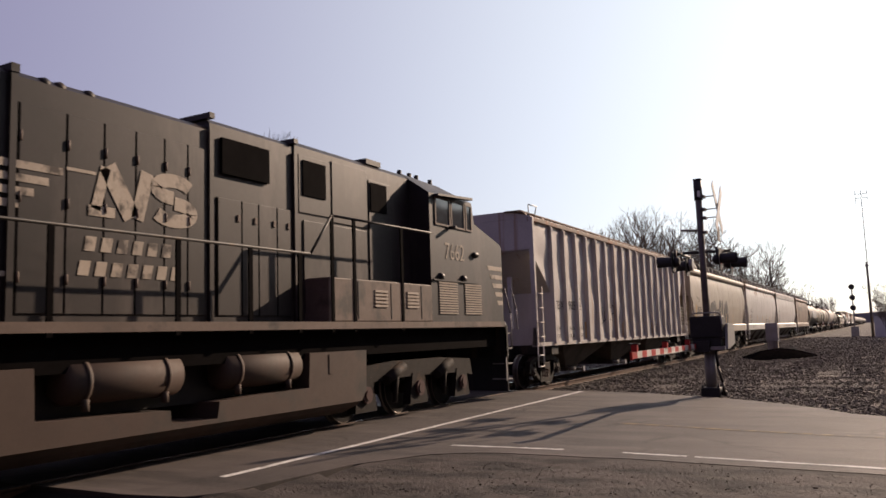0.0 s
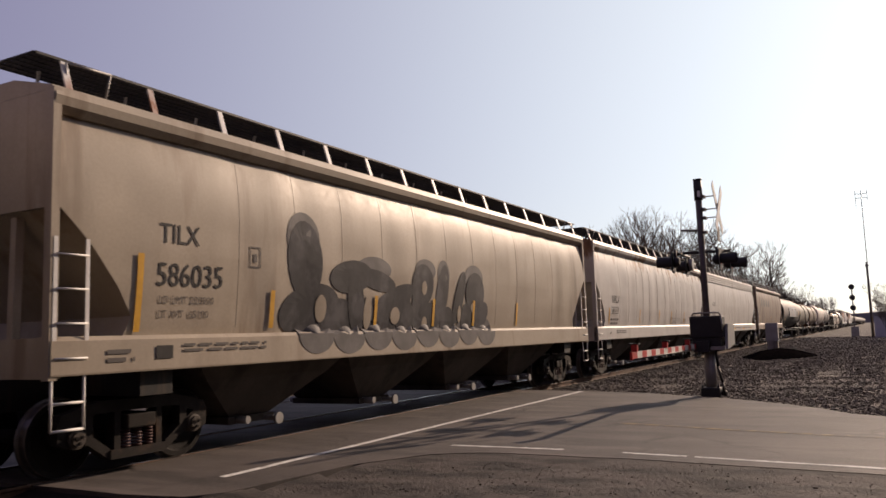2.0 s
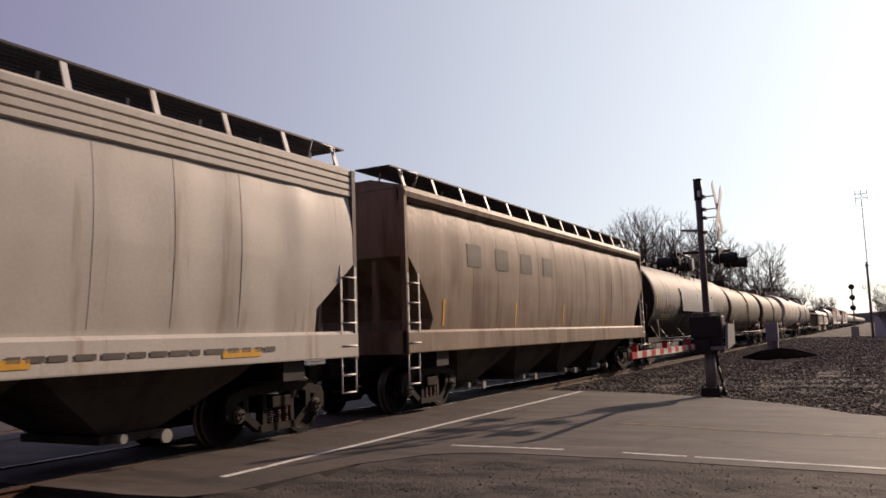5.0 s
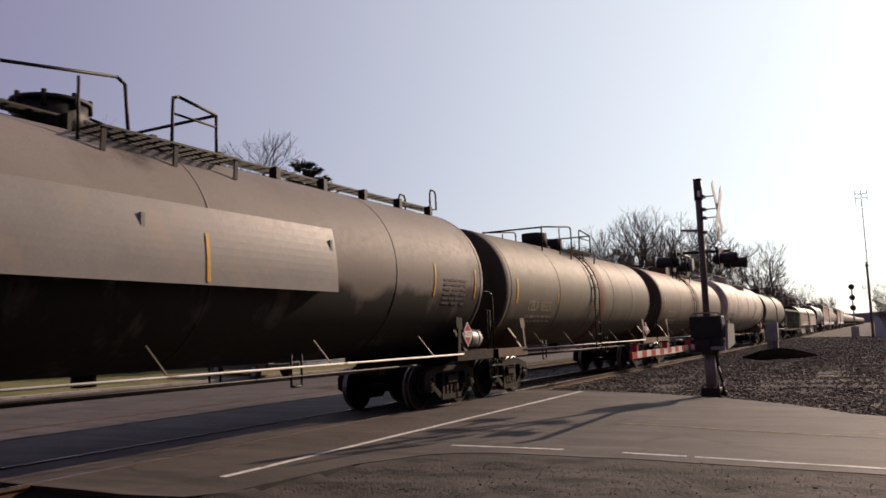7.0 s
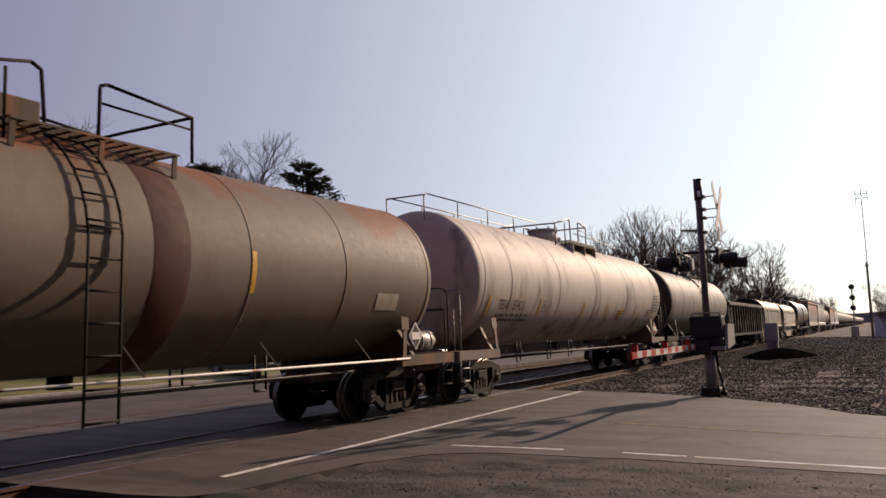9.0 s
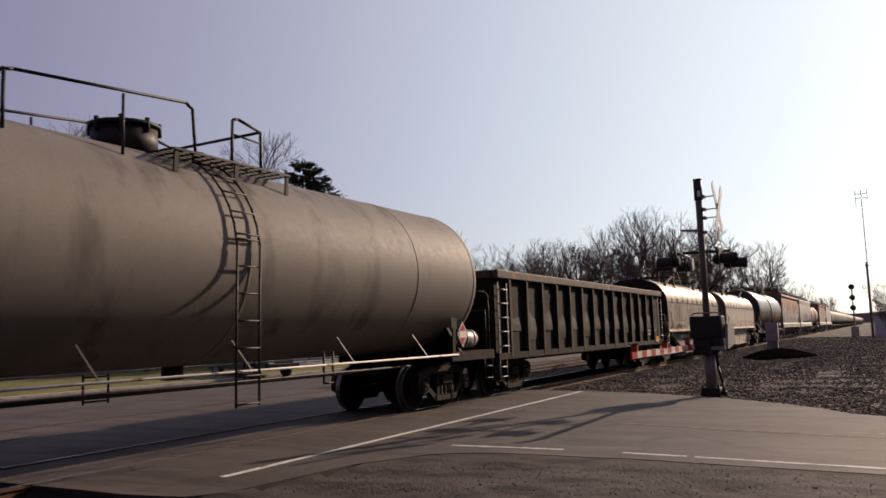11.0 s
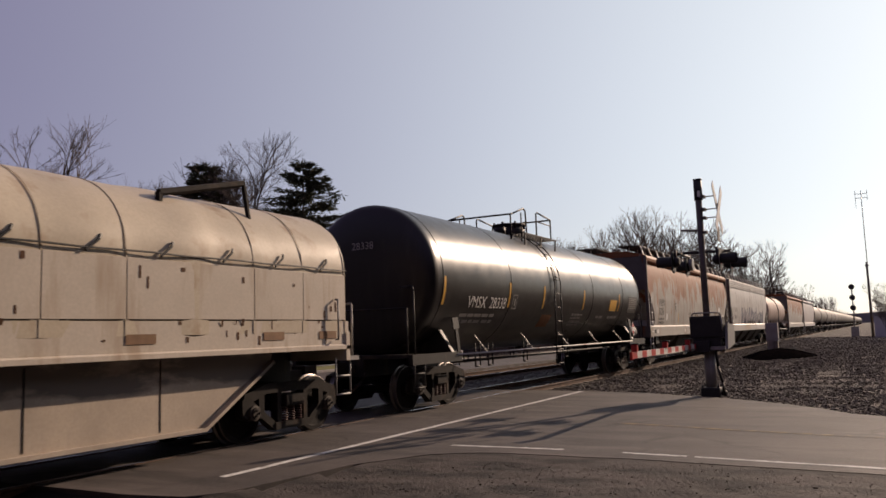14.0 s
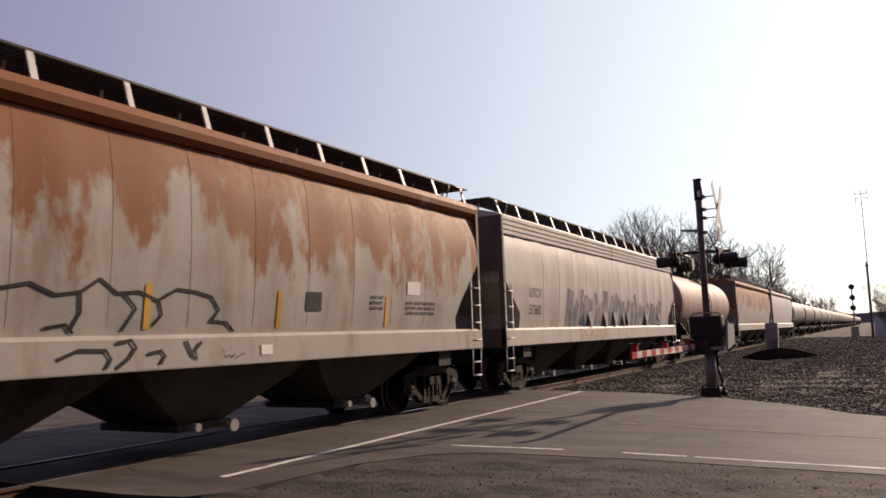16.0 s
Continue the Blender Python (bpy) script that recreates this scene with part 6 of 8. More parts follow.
for i in range(11):
    yy = 3.6 + 0.55 * i + rnd.uniform(-.12, .12)
    stroke(bm, curl(yy, 2.08 + rnd.uniform(-.06, .06), rnd.uniform(0.12, 0.25), rnd.uniform(0.2, 0.34), rnd.uniform(40, 200), rnd.uniform(220, 330)), rnd.uniform(0.03, 0.09), lambda a, b: 1.479)
for i in range(4):
    stroke(bm, curl(0.65 + 0.25 * i, 2.22, 0.1, 0.18, 90 * i, 90 * i + 240), 0.025, lambda a, b: 1.479)
part("graffiti", bm, mat("worn_pale_spray", (0.40, 0.36, 0.32), 0.7, var=0.3, stain=(0.1, 0.075, 0.055), amount=0.5, streak=(4, 4, 2)), c12, "faint pale graffiti strokes")
part("notice_plate", made(patch, 0.3, 0.86, 1.92, 2.06, lambda a, b: 1.480), mat("dull_yellow_plate", (0.30, 0.18, 0.06), 0.6), c12)
TRAIN.append((c12, 219.95))
# tan end paint, darkened to carry the end's shade
END_B = mat("shaded_tan_hood_end", (0.105, 0.08, 0.06), 0.7, var=0.15, scale=1.0, stain=(0.1, 0.075, 0.055), amount=0.3, spec=0.2)
c13 = coil_car(235.0, 12.3, HOOD_B, SIDE_B, SIDE_B, END_B, "cream coil steel car with a rounded hood", "494623", {"bars": (3.3, 10.2), "top": 5.9, "style": "hoop"}, 2)
letters("lettering", "AOK", -0.35, 3.12, 0.24, 0.07, M["ink"], c13, end=True)
part("notice_plate", made(patch, 0.74, 1.22, 1.9, 2.03, lambda a, b: 1.480), mat("ochre_plate", (0.24, 0.14, 0.055), 0.6, var=0.3), c13)
TRAIN.append((c13, 235.0))


# ---------- diesel locomotive, nose towards the freight cars ----------
def locomotive(y0):
    car = thing("diesel_locomotive", "dusty black diesel locomotive with pale lettering on the hood", "locomotive", "", pose(TRACK_X, y0, 0))
    DOOR_GAP = M["void"]
    P = mat("dusty_black_paint", (0.022, 0.017, 0.016), 0.5, spec=0.25, var=0.4, scale=0.9, stain=(0.05, 0.039, 0.035), amount=0.32, streak=(1.0, 1.0, 0.35), bump=0.06)
    P2 = mat("dusty_sill_paint", (0.125, 0.09, 0.072), 0.65, var=0.25, scale=1.2, stain=(0.05, 0.04, 0.035), amount=0.3, streak=(1.5, 1.5, 1.5))
    TANKP = mat("dusty_underframe", (0.07, 0.047, 0.037), 0.7, var=0.2, scale=1.0, stain=(0.043, 0.036, 0.03), amount=0.3, streak=(1, 1, 1))
    CREAM = mat("worn_cream_paint", (0.38, 0.32, 0.255), 0.65, var=0.2, stain=(0.058, 0.047, 0.04), amount=0.35, streak=(3, 3, 3))
    SLAT = mat("pale_slat_paint", (0.36, 0.30, 0.24), 0.6, var=0.15)
    # deck
    bm = bmesh.new()
    box(bm, -1.52, 1.52, -21.6, 0.0, 1.67, 1.79)
    part("deck", bm, P2, car, "dusty deck and sill")
    # added black filler; closes the see-through gap as shade under the deck
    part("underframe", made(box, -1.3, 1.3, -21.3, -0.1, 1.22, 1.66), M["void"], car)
    # hood sections
    HW = 0.98
    bm = bmesh.new()
    slab_xz(bm, [(-HW, 1.79), (HW, 1.79), (HW, 4.58), (HW - 0.1, 4.66), (-HW + 0.1, 4.66), (-HW, 4.58)], -16.2, -9.0)
    part("engine_hood", bm, P, car)
    bm = bmesh.new()
    slab_xz(bm, [(-HW, 1.79), (HW, 1.79), (HW, 4.70), (HW - 0.1, 4.78), (-HW + 0.1, 4.78), (-HW, 4.70)], -8.99, -7.12)
    part("alternator_hood", bm, P, car)
    bm = bmesh.new()
    slab_xz(bm, [(-HW - 0.02, 1.79), (HW + 0.02, 1.79), (HW + 0.02, 4.74), (HW - 0.1, 4.84), (-HW + 0.1, 4.84), (-HW - 0.02, 4.74)], -7.1, -3.45)
    part("control_hood", bm, P, car)
    bm = bmesh.new()
    slab_xz(bm, [(-1.0, 1.79), (1.0, 1.79), (1.0, 4.66), (1.06, 4.70), (1.06, 4.78), (0.95, 4.82), (-0.95, 4.82), (-1.06, 4.78), (-1.06, 4.70), (-1.0, 4.66)], -19.6, -12.3)
    part("radiator_hood", bm, P, car)
    bm = bmesh.new()
    slab_xz(bm, [(-0.98, 1.79), (0.98, 1.79), (0.98, 4.1), (-0.98, 4.1)], -21.3, -19.6)
    part("rear_hood", bm, P, car)
    # doors along the hood with hinges and latches
    edges = [-11.9, -11.3, -10.78, -10.3, -9.83, -9.42, -9.05]
    for a, b in zip(edges, edges[1:]):
        bm = made(box, HW, HW + 0.022, a + 0.012, b - 0.012, 1.90, 4.28, 0.006)
        door = part("hood_door", bm, P, car)
        part("door_gap", made(box, HW + 0.001, HW + 0.024, a - 0.012, a + 0.012, 1.9, 4.28), DOOR_GAP, car)
        bm = bmesh.new()
        for z in (2.3, 3.2, 3.9):
            rod(bm, (HW + 0.03, a + 0.02, z - 0.06), (HW + 0.03, a + 0.02, z + 0.06), 0.018)
        part("hinge", bm, P2, door)
    for a, b in zip([-8.85, -8.35, -7.98, -7.55], [-8.35, -7.98, -7.55, -7.2]):
        door = part("hood_door", made(box, HW, HW + 0.022, a + 0.012, b - 0.012, 1.90, 3.62, 0.006), P, car)
        part("door_gap", made(box, HW + 0.001, HW + 0.024, a - 0.01, a + 0.01, 1.9, 3.62), DOOR_GAP, car)
        part("latch", made(box, HW + 0.02, HW + 0.04, b - 0.1, b - 0.05, 3.3, 3.4), P2, door)
    for a, b, z0, z1 in ((-7.02, -6.15, 3.62, 4.6), (-6.1, -5.0, 3.55, 4.65), (-4.95, -4.2, 2.0, 4.5), (-6.9, -5.05, 1.95, 3.5)):
        part("access_panel", made(box, HW + 0.02, HW + 0.04, a, b, z0, z1, 0.008), P, car)
    # black plates; the darkness inside the openings is put into their colour
    part("intake_screen", made(box, HW, HW + 0.05, -8.78, -7.75, 3.98, 4.52), M["void"], car, "dark air intake box")
    part("window_opening", made(box, HW + 0.035, HW + 0.06, -6.92, -6.3, 3.92, 4.52), M["void"], car)
    part("window_opening", made(box, HW + 0.035, HW + 0.06, -4.9, -4.35, 3.9, 4.45), M["void"], car)
    bm = bmesh.new()
    for y in (-8.99, -7.1, -11.98):
        box(bm, -HW - 0.06, HW + 0.06, y - 0.05, y + 0.05, 4.6 if y < -11 else 4.76, 4.70 if y < -11 else 4.84)
        box(bm, HW, HW + 0.05, y - 0.04, y + 0.04, 1.8, 4.6)
    split("hood_flange", bm, P, car, lambda c: (round(c.y, 1), c.z > 4.55))
    bm = bmesh.new()
    for y in (-11.55, -11.35, -10.95):
        spin_y(bm, [(y - 0.07, 0.0), (y - 0.06, 0.06), (y, 0.08), (y + 0.06, 0.06), (y + 0.07, 0)], 12, 0.9, 4.60)
    part("roof_fitting", bm, M["black_steel"], car)
    # cab with a wide sloped nose
    bm = bmesh.new()
    outline = [(-3.45, 1.79), (-3.45, 4.42), (-1.52, 4.44), (-1.42, 3.98), (-0.08, 3.62), (0.0, 3.55), (0.0, 1.79)]
    slab_yz(bm, outline, -1.48, 1.48)
    top = [(-3.45, 4.42), (-3.45, 4.9), (-1.85, 4.86), (-1.52, 4.44)]
    slab_yz(bm, top, -0.8, 0.8)
    for s in (-1, 1):
        vs = [bm.verts.new(p) for p in ((s * 1.48, -3.45, 4.42), (s * 1.48, -1.52, 4.44), (s * 0.8, -1.85, 4.86), (s * 0.8, -3.45, 4.9))]
        bm.faces.new(vs)
        bm.faces.new([bm.verts.new(p) for p in ((s * 1.48, -1.52, 4.44), (s * 0.8, -1.52, 4.44), (s * 0.8, -1.85, 4.86))])
        bm.faces.new([bm.verts.new(p) for p in ((s * 1.48, -3.45, 4.42), (s * 0.8, -3.45, 4.42), (s * 0.8, -3.45, 4.9))])
    cab = part("cab", bm, P, car, "wide-nosed cab")
    glass = glow_glass("cab_glass", (0.05, 0.054, 0.06), 0.06)
    for s in (-1, 1):
        for a, b in ((-3.2, -2.62), (-2.5, -1.95), (-1.82, -1.6)):
            win = part("side_window", made(box, min(s * 1.475, s * 1.486), max(s * 1.475, s * 1.486), a, b, 3.82, 4.34), glass, cab, "dark sliding cab window")
            bm = bmesh.new()
            for y0_, y1_, z0_, z1_ in ((a - 0.04, b + 0.04, 3.78, 3.82), (a - 0.04, b + 0.04, 4.34, 4.38), (a - 0.04, a, 3.82, 4.34), (b, b + 0.04, 3.82, 4.34)):
                box(bm, min(s * 1.48, s * 1.505), max(s * 1.48, s * 1.505), y0_, y1_, z0_, z1_)
            part("window_frame", bm, P2, win)
    bm = bmesh.new()
    slab_yz(bm, [(-3.3, 4.36), (-3.3, 4.40), (-1.75, 4.52), (-1.70, 4.47)], 1.48, 1.62)
    box(bm, 1.48, 1.66, -2.66, -2.58, 3.74, 3.80)
    part("sunshade", bm, P, cab)
    bm = bmesh.new()
    box(bm, -0.35, 0.35, -3.2, -2.2, 4.88, 4.98)
    for y in (-4.6, -4.3, -3.3, -2.9, -2.6, -2.0):
        rod(bm, (0.7, y, 4.80), (0.7, y, 5.0), 0.05, 8)
    box(bm, 0.4, 0.95, -4.9, -4.4, 4.83, 4.93)
    part("roof_fitting", bm, M["black_steel"], cab)
    for a in (-3.15, -2.0):
        bm = bmesh.new()
        for i in range(13):
            z = 1.95 + 0.052 * i
            box(bm, 1.475, 1.50, a, a + 0.8, z, z + 0.03)
        part("louvre", bm, SLAT, cab, "pale slatted vent")
    bm = bmesh.new()
    for y in (-3.05, -2.05):
        spin_y(bm, [(y - 0.07, 0.0), (y - 0.07, 0.07), (y + 0.07, 0.07), (y + 0.07, 0.0)], 10, 1.48, 2.72)
    bar(bm, (1.49, -3.4, 2.64), (1.49, -1.4, 2.64), 0.05, 0.03)
    spin_y(bm, [(-1.6, 0.0), (-1.55, 0.05), (-1.4, 0.07), (-1.38, 0)], 10, 1.5, 3.28)
    part("marker_light", bm, M["black_steel"], cab)
    letters("lettering", "7662", -2.86, 3.10, 0.50, lambda a, b: 1.482, CREAM, cab, stretch=0.9)
    bm = bmesh.new()
    for i in range(5):
        slab_yz(bm, [(-0.75 + 0.12 * i, 2.98 - 0.2 * i), (-0.02, 2.98 - 0.2 * i), (-0.02, 3.08 - 0.2 * i), (-0.82 + 0.12 * i, 3.08 - 0.2 * i)], 1.481, 1.486)
    part("nose_stripe", bm, CREAM, cab, "pale speed stripes")
    # walkway boxes beside the hood
    bm = made(box, 0.98, 1.5, -6.88, -3.47, 1.79, 2.52, 0.02)
    lockers = part("battery_box", bm, P2, car, "dusty walkway locker")
    for a in (-5.55, -4.45):
        bm = bmesh.new()
        for i in range(5):
            box(bm, 1.50, 1.52, a, a + 0.42, 2.05 + 0.065 * i, 2.09 + 0.065 * i)
        part("louvre", bm, SLAT, lockers)
    bm = bmesh.new()
    for y in (-6.05, -5.0, -3.9):
        box(bm, 1.50, 1.508, y - 0.01, y + 0.01, 1.85, 2.48)
    part("door_joint", bm, M["black_steel"], lockers)
    # handrails and posts
    bm = bmesh.new()
    for s in (-1, 1):
        x = s * 1.5
        pipe(bm, [(x, -20.0, 2.84), (x, -7.35, 2.86), (x, -6.78, 3.54), (x, -3.45, 3.58)], 0.022, 8)
    split("handrail", bm, M["black_steel"], car, side_of)
    for y, z in ((-18.6, 2.84), (-16.9, 2.84), (-15.2, 2.84), (-13.5, 2.84), (-11.83, 2.84), (-10.05, 2.85), (-8.72, 2.85), (-7.62, 2.86), (-6.78, 3.54), (-6.15, 3.55), (-4.6, 3.56)):
        bm = bmesh.new()
        for s in (-1, 1):
            bar(bm, (s * 1.5, y, 1.62), (s * 1.5, y, z), 0.075, 0.03)
        split("railing_post", bm, M["void"], car, side_of)
    # fuel tank with steps and air reservoirs
    bm = bmesh.new()
    slab_yz(bm, [(-13.6, 1.30), (-13.6, 0.44), (-5.86, 0.44), (-5.72, 0.62), (-5.70, 1.30), (-7.27, 1.30), (-7.30, 0.76), (-9.22, 0.72), (-9.26, 0.50), (-10.05, 0.50), (-10.07, 0.68), (-11.90, 0.73), (-11.92, 1.30)], -1.4, 1.4)
    slab_xz(bm, [(-1.395, 0.45), (1.395, 0.45), (1.30, 0.36), (1.02, 0.24), (-1.02, 0.24), (-1.30, 0.36)], -13.6, -5.9)
    for y in (-6.95, -6.62, -6.1):
        rod(bm, (1.22, y, 1.28), (1.22, y, 1.42), 0.06, 10)
    box(bm, 1.4, 1.412, -6.78, -6.66, 0.95, 1.26)
    part("fuel_tank", bm, TANKP, car, "dusty brown fuel tank")
    for a, b in ((-11.5, -9.75), (-9.05, -7.36)):
        bm = bmesh.new()
        spin_y(bm, [(a, 0.0), (a, 0.18), (a + 0.08, 0.27), (b - 0.08, 0.27), (b, 0.18), (b, 0.0)], 24, 1.12, 1.12)
        res_ = part("air_reservoir", bm, TANKP, car)
        bm = bmesh.new()
        for y in (a + 0.25, b - 0.35):
            spin_y(bm, [(y, 0.27), (y, 0.285), (y + 0.06, 0.285), (y + 0.06, 0.27)], 24, 1.12, 1.12)
            rod(bm, (1.3, y + 0.03, 0.78), (1.3, y + 0.03, 0.92), 0.045, 8)
        split("strap", bm, TANKP, res_, lambda c: c.y > (a + b) / 2)
    part("tank_back", made(box, -1.0, 1.0, -11.9, -7.25, 0.7, 1.3), M["black_steel"], car)
    # three-axle trucks
    for c in (-3.62, -17.6):
        bm = bmesh.new()
        for s in (-1, 1):
            a, b = min(s * 1.02, s * 1.2), max(s * 1.02, s * 1.2)
            slab_yz(bm, [(c - 2.4, 0.62), (c - 2.3, 0.98), (c - 0.9, 1.06), (c + 0.9, 1.06), (c + 2.3, 0.98), (c + 2.4, 0.62), (c + 1.9, 0.7), (c + 0.5, 0.74), (c - 0.5, 0.74), (c - 1.9, 0.7)], a, b)
            for d in (-1.85, 0.0, 1.85):
                slab_yz(bm, [(c + d - 0.34, 0.20), (c + d + 0.34, 0.20), (c + d + 0.3, 0.42), (c + d + 0.22, 0.80), (c + d - 0.22, 0.80), (c + d - 0.3, 0.42)], a + s * 0.02, b + s * 0.02)
            for d in (-0.95, 0.95):
                rod(bm, (s * 1.26, c + d - 0.3, 0.72), (s * 1.26, c + d + 0.3, 0.95), 0.10, 10)
                rod(bm, (s * 1.24, c + d, 0.3), (s * 1.24, c + d + 0.1, 0.8), 0.05, 8)
        box(bm, -1.0, 1.0, c - 2.2, c + 2.2, 0.7, 0.95)
        # added black block, stands for the shade inside the truck
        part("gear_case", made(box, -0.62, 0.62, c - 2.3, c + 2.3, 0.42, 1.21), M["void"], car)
        tr = part("locomotive_truck", bm, M["truck_steel"], car, "grimy three-axle truck")
        for d in (-1.85, 0.0, 1.85):
            w = part("wheelset", None, None, tr, "", shared("wheelset", wheelset, M["wheel_steel"]))
            w.location, w.scale = (0, c + d, 0.52), (0.9, 1.137, 1.137)
            bm = bmesh.new()
            for s in (-1, 1):
                rod(bm, (s * 1.2, c + d, 0.5), (s * 1.27, c + d, 0.5), 0.15, 16)
                rod(bm, (s * 1.27, c + d, 0.5), (s * 1.29, c + d, 0.5), 0.09, 12)
            part("bearing_cap", bm, M["spring_red"], tr)
    # steps, plough and coupler at the nose
    bm = bmesh.new()
    for s in (-1, 1):
        a, b = min(s * 1.1, s * 1.5), max(s * 1.1, s * 1.5)
        for i in range(4):
            box(bm, a, b, 0.05 + 0.03 * i, 0.34 + 0.03 * i, 0.42 + 0.36 * i, 0.45 + 0.36 * i)
        box(bm, min(s * 1.48, s * 1.5), max(s * 1.48, s * 1.5), 0.0, 0.08, 0.4, 1.79)
        pipe(bm, [(s * 1.5, 0.36, 1.2), (s * 1.5, 0.36, 2.0), (s * 1.5, 0.05, 2.6)], 0.02)
        pipe(bm, [(s * 1.5, 0.75, 1.6), (s * 1.5, 0.72, 2.1), (s * 1.5, 0.45, 2.6)], 0.02)
    split("nose_step", bm, M["galv"], car, side_of)
    bm = bmesh.new()
    box(bm, -1.5, 1.5, 0.0, 0.16, 0.95, 1.7)
    slab_xy(bm, [(-1.5, 0.1), (0, 0.5), (1.5, 0.1), (1.5, 0.06), (0, 0.4), (-1.5, 0.06)], 0.15, 0.95)
    part("plough", bm, M["black_steel"], car)
    bm = bmesh.new()
    coupler(bm, 0.2, 1, 0.9)
    coupler(bm, -21.6, -1, 0.7)
    hose(bm, 0.3, 1)
    part("coupler", bm, M["truck_steel"], car)
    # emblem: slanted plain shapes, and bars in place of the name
    face = lambda a, b: HW + 0.022
    bm = bmesh.new()
    stroke(bm, [(-11.0, 3.16), (-10.62, 3.16)], 0.13, face)
    stroke(bm, [(-10.90, 3.18), (-10.76, 3.72)], 0.14, face)
    stroke(bm, [(-10.74, 3.74), (-10.36, 3.14)], 0.26, face)
    stroke(bm, [(-10.28, 3.12), (-10.12, 3.76)], 0.20, face)
    stroke(bm, curl(-9.68, 3.60, 0.30, 0.12, 20, 270), 0.19, face)
    stroke(bm, curl(-9.66, 3.29, 0.32, 0.12, 90, -160), 0.19, face)
    part("emblem", bm, CREAM, car, "large worn slanted pale emblem")
    bm = bmesh.new()
    for z, y0_, n in ((2.66, -11.06, 6), (2.36, -11.14, 7)):
        for i in range(n):
            patch(bm, y0_ + 0.235 * i, y0_ + 0.235 * i + 0.15, z, z + 0.18, face, lean=0.2, nz=2)
    split("name_bar", bm, CREAM, car, lambda c: (round(c.y, 2), round(c.z, 1)))
    bm = bmesh.new()
    for i in range(4):
        patch(bm, -13.6, -11.35 - 0.18 * i, 3.52 - 0.15 * i, 3.61 - 0.15 * i, face, nz=1)
    patch(bm, -11.3, -10.9, 3.60, 3.64, face, nz=1)
    part("speed_stripe", bm, CREAM, car, "worn pale speed stripes")
    part("notice_plate", made(patch, -12.1, -11.95, 2.3, 2.36, lambda a, b: 1.0), CREAM, car)
    return car


loco = locomotive(17.22)
TRAIN.append((loco, 17.22))
# ---------- crossing signal mast with its gate ----------
MAST_PAINT = mat("weathered_mast_paint", (0.12, 0.10, 0.09), 0.7, var=0.25, scale=3, stain=(0.07, 0.05, 0.04), amount=0.3, spec=0.2)
BOX_PAINT = mat("dark_signal_paint", (0.03, 0.028, 0.028), 0.55, var=0.3, scale=3)


def visor_lamp(bm, x, y, z, d):
    """A round background plate with a long hood that points along x."""
    n = 20
    rod(bm, (x, y, z), (x + d * 0.02, y, z), 0.25, n)
    rod(bm, (x - d * 0.02, y, z), (x - d * 0.14, y, z), 0.13, 14, 0.09)
    rings = []
    for k, (dx, r) in enumerate(((0.02, 0.125), (0.36, 0.14))):
        rings.append([bm.verts.new((x + d * dx, y + rr * math.cos(a), z + rr * math.sin(a))) for rr in (r, r - 0.01) for a in [radians(-50 + 280 * i / 14) for i in range(15)]])
    for i in range(14):
        bm.faces.new((rings[0][i], rings[0][i + 1], rings[1][i + 1], rings[1][i]))
        bm.faces.new((rings[0][15 + i], rings[1][15 + i], rings[1][16 + i], rings[0][16 + i]))


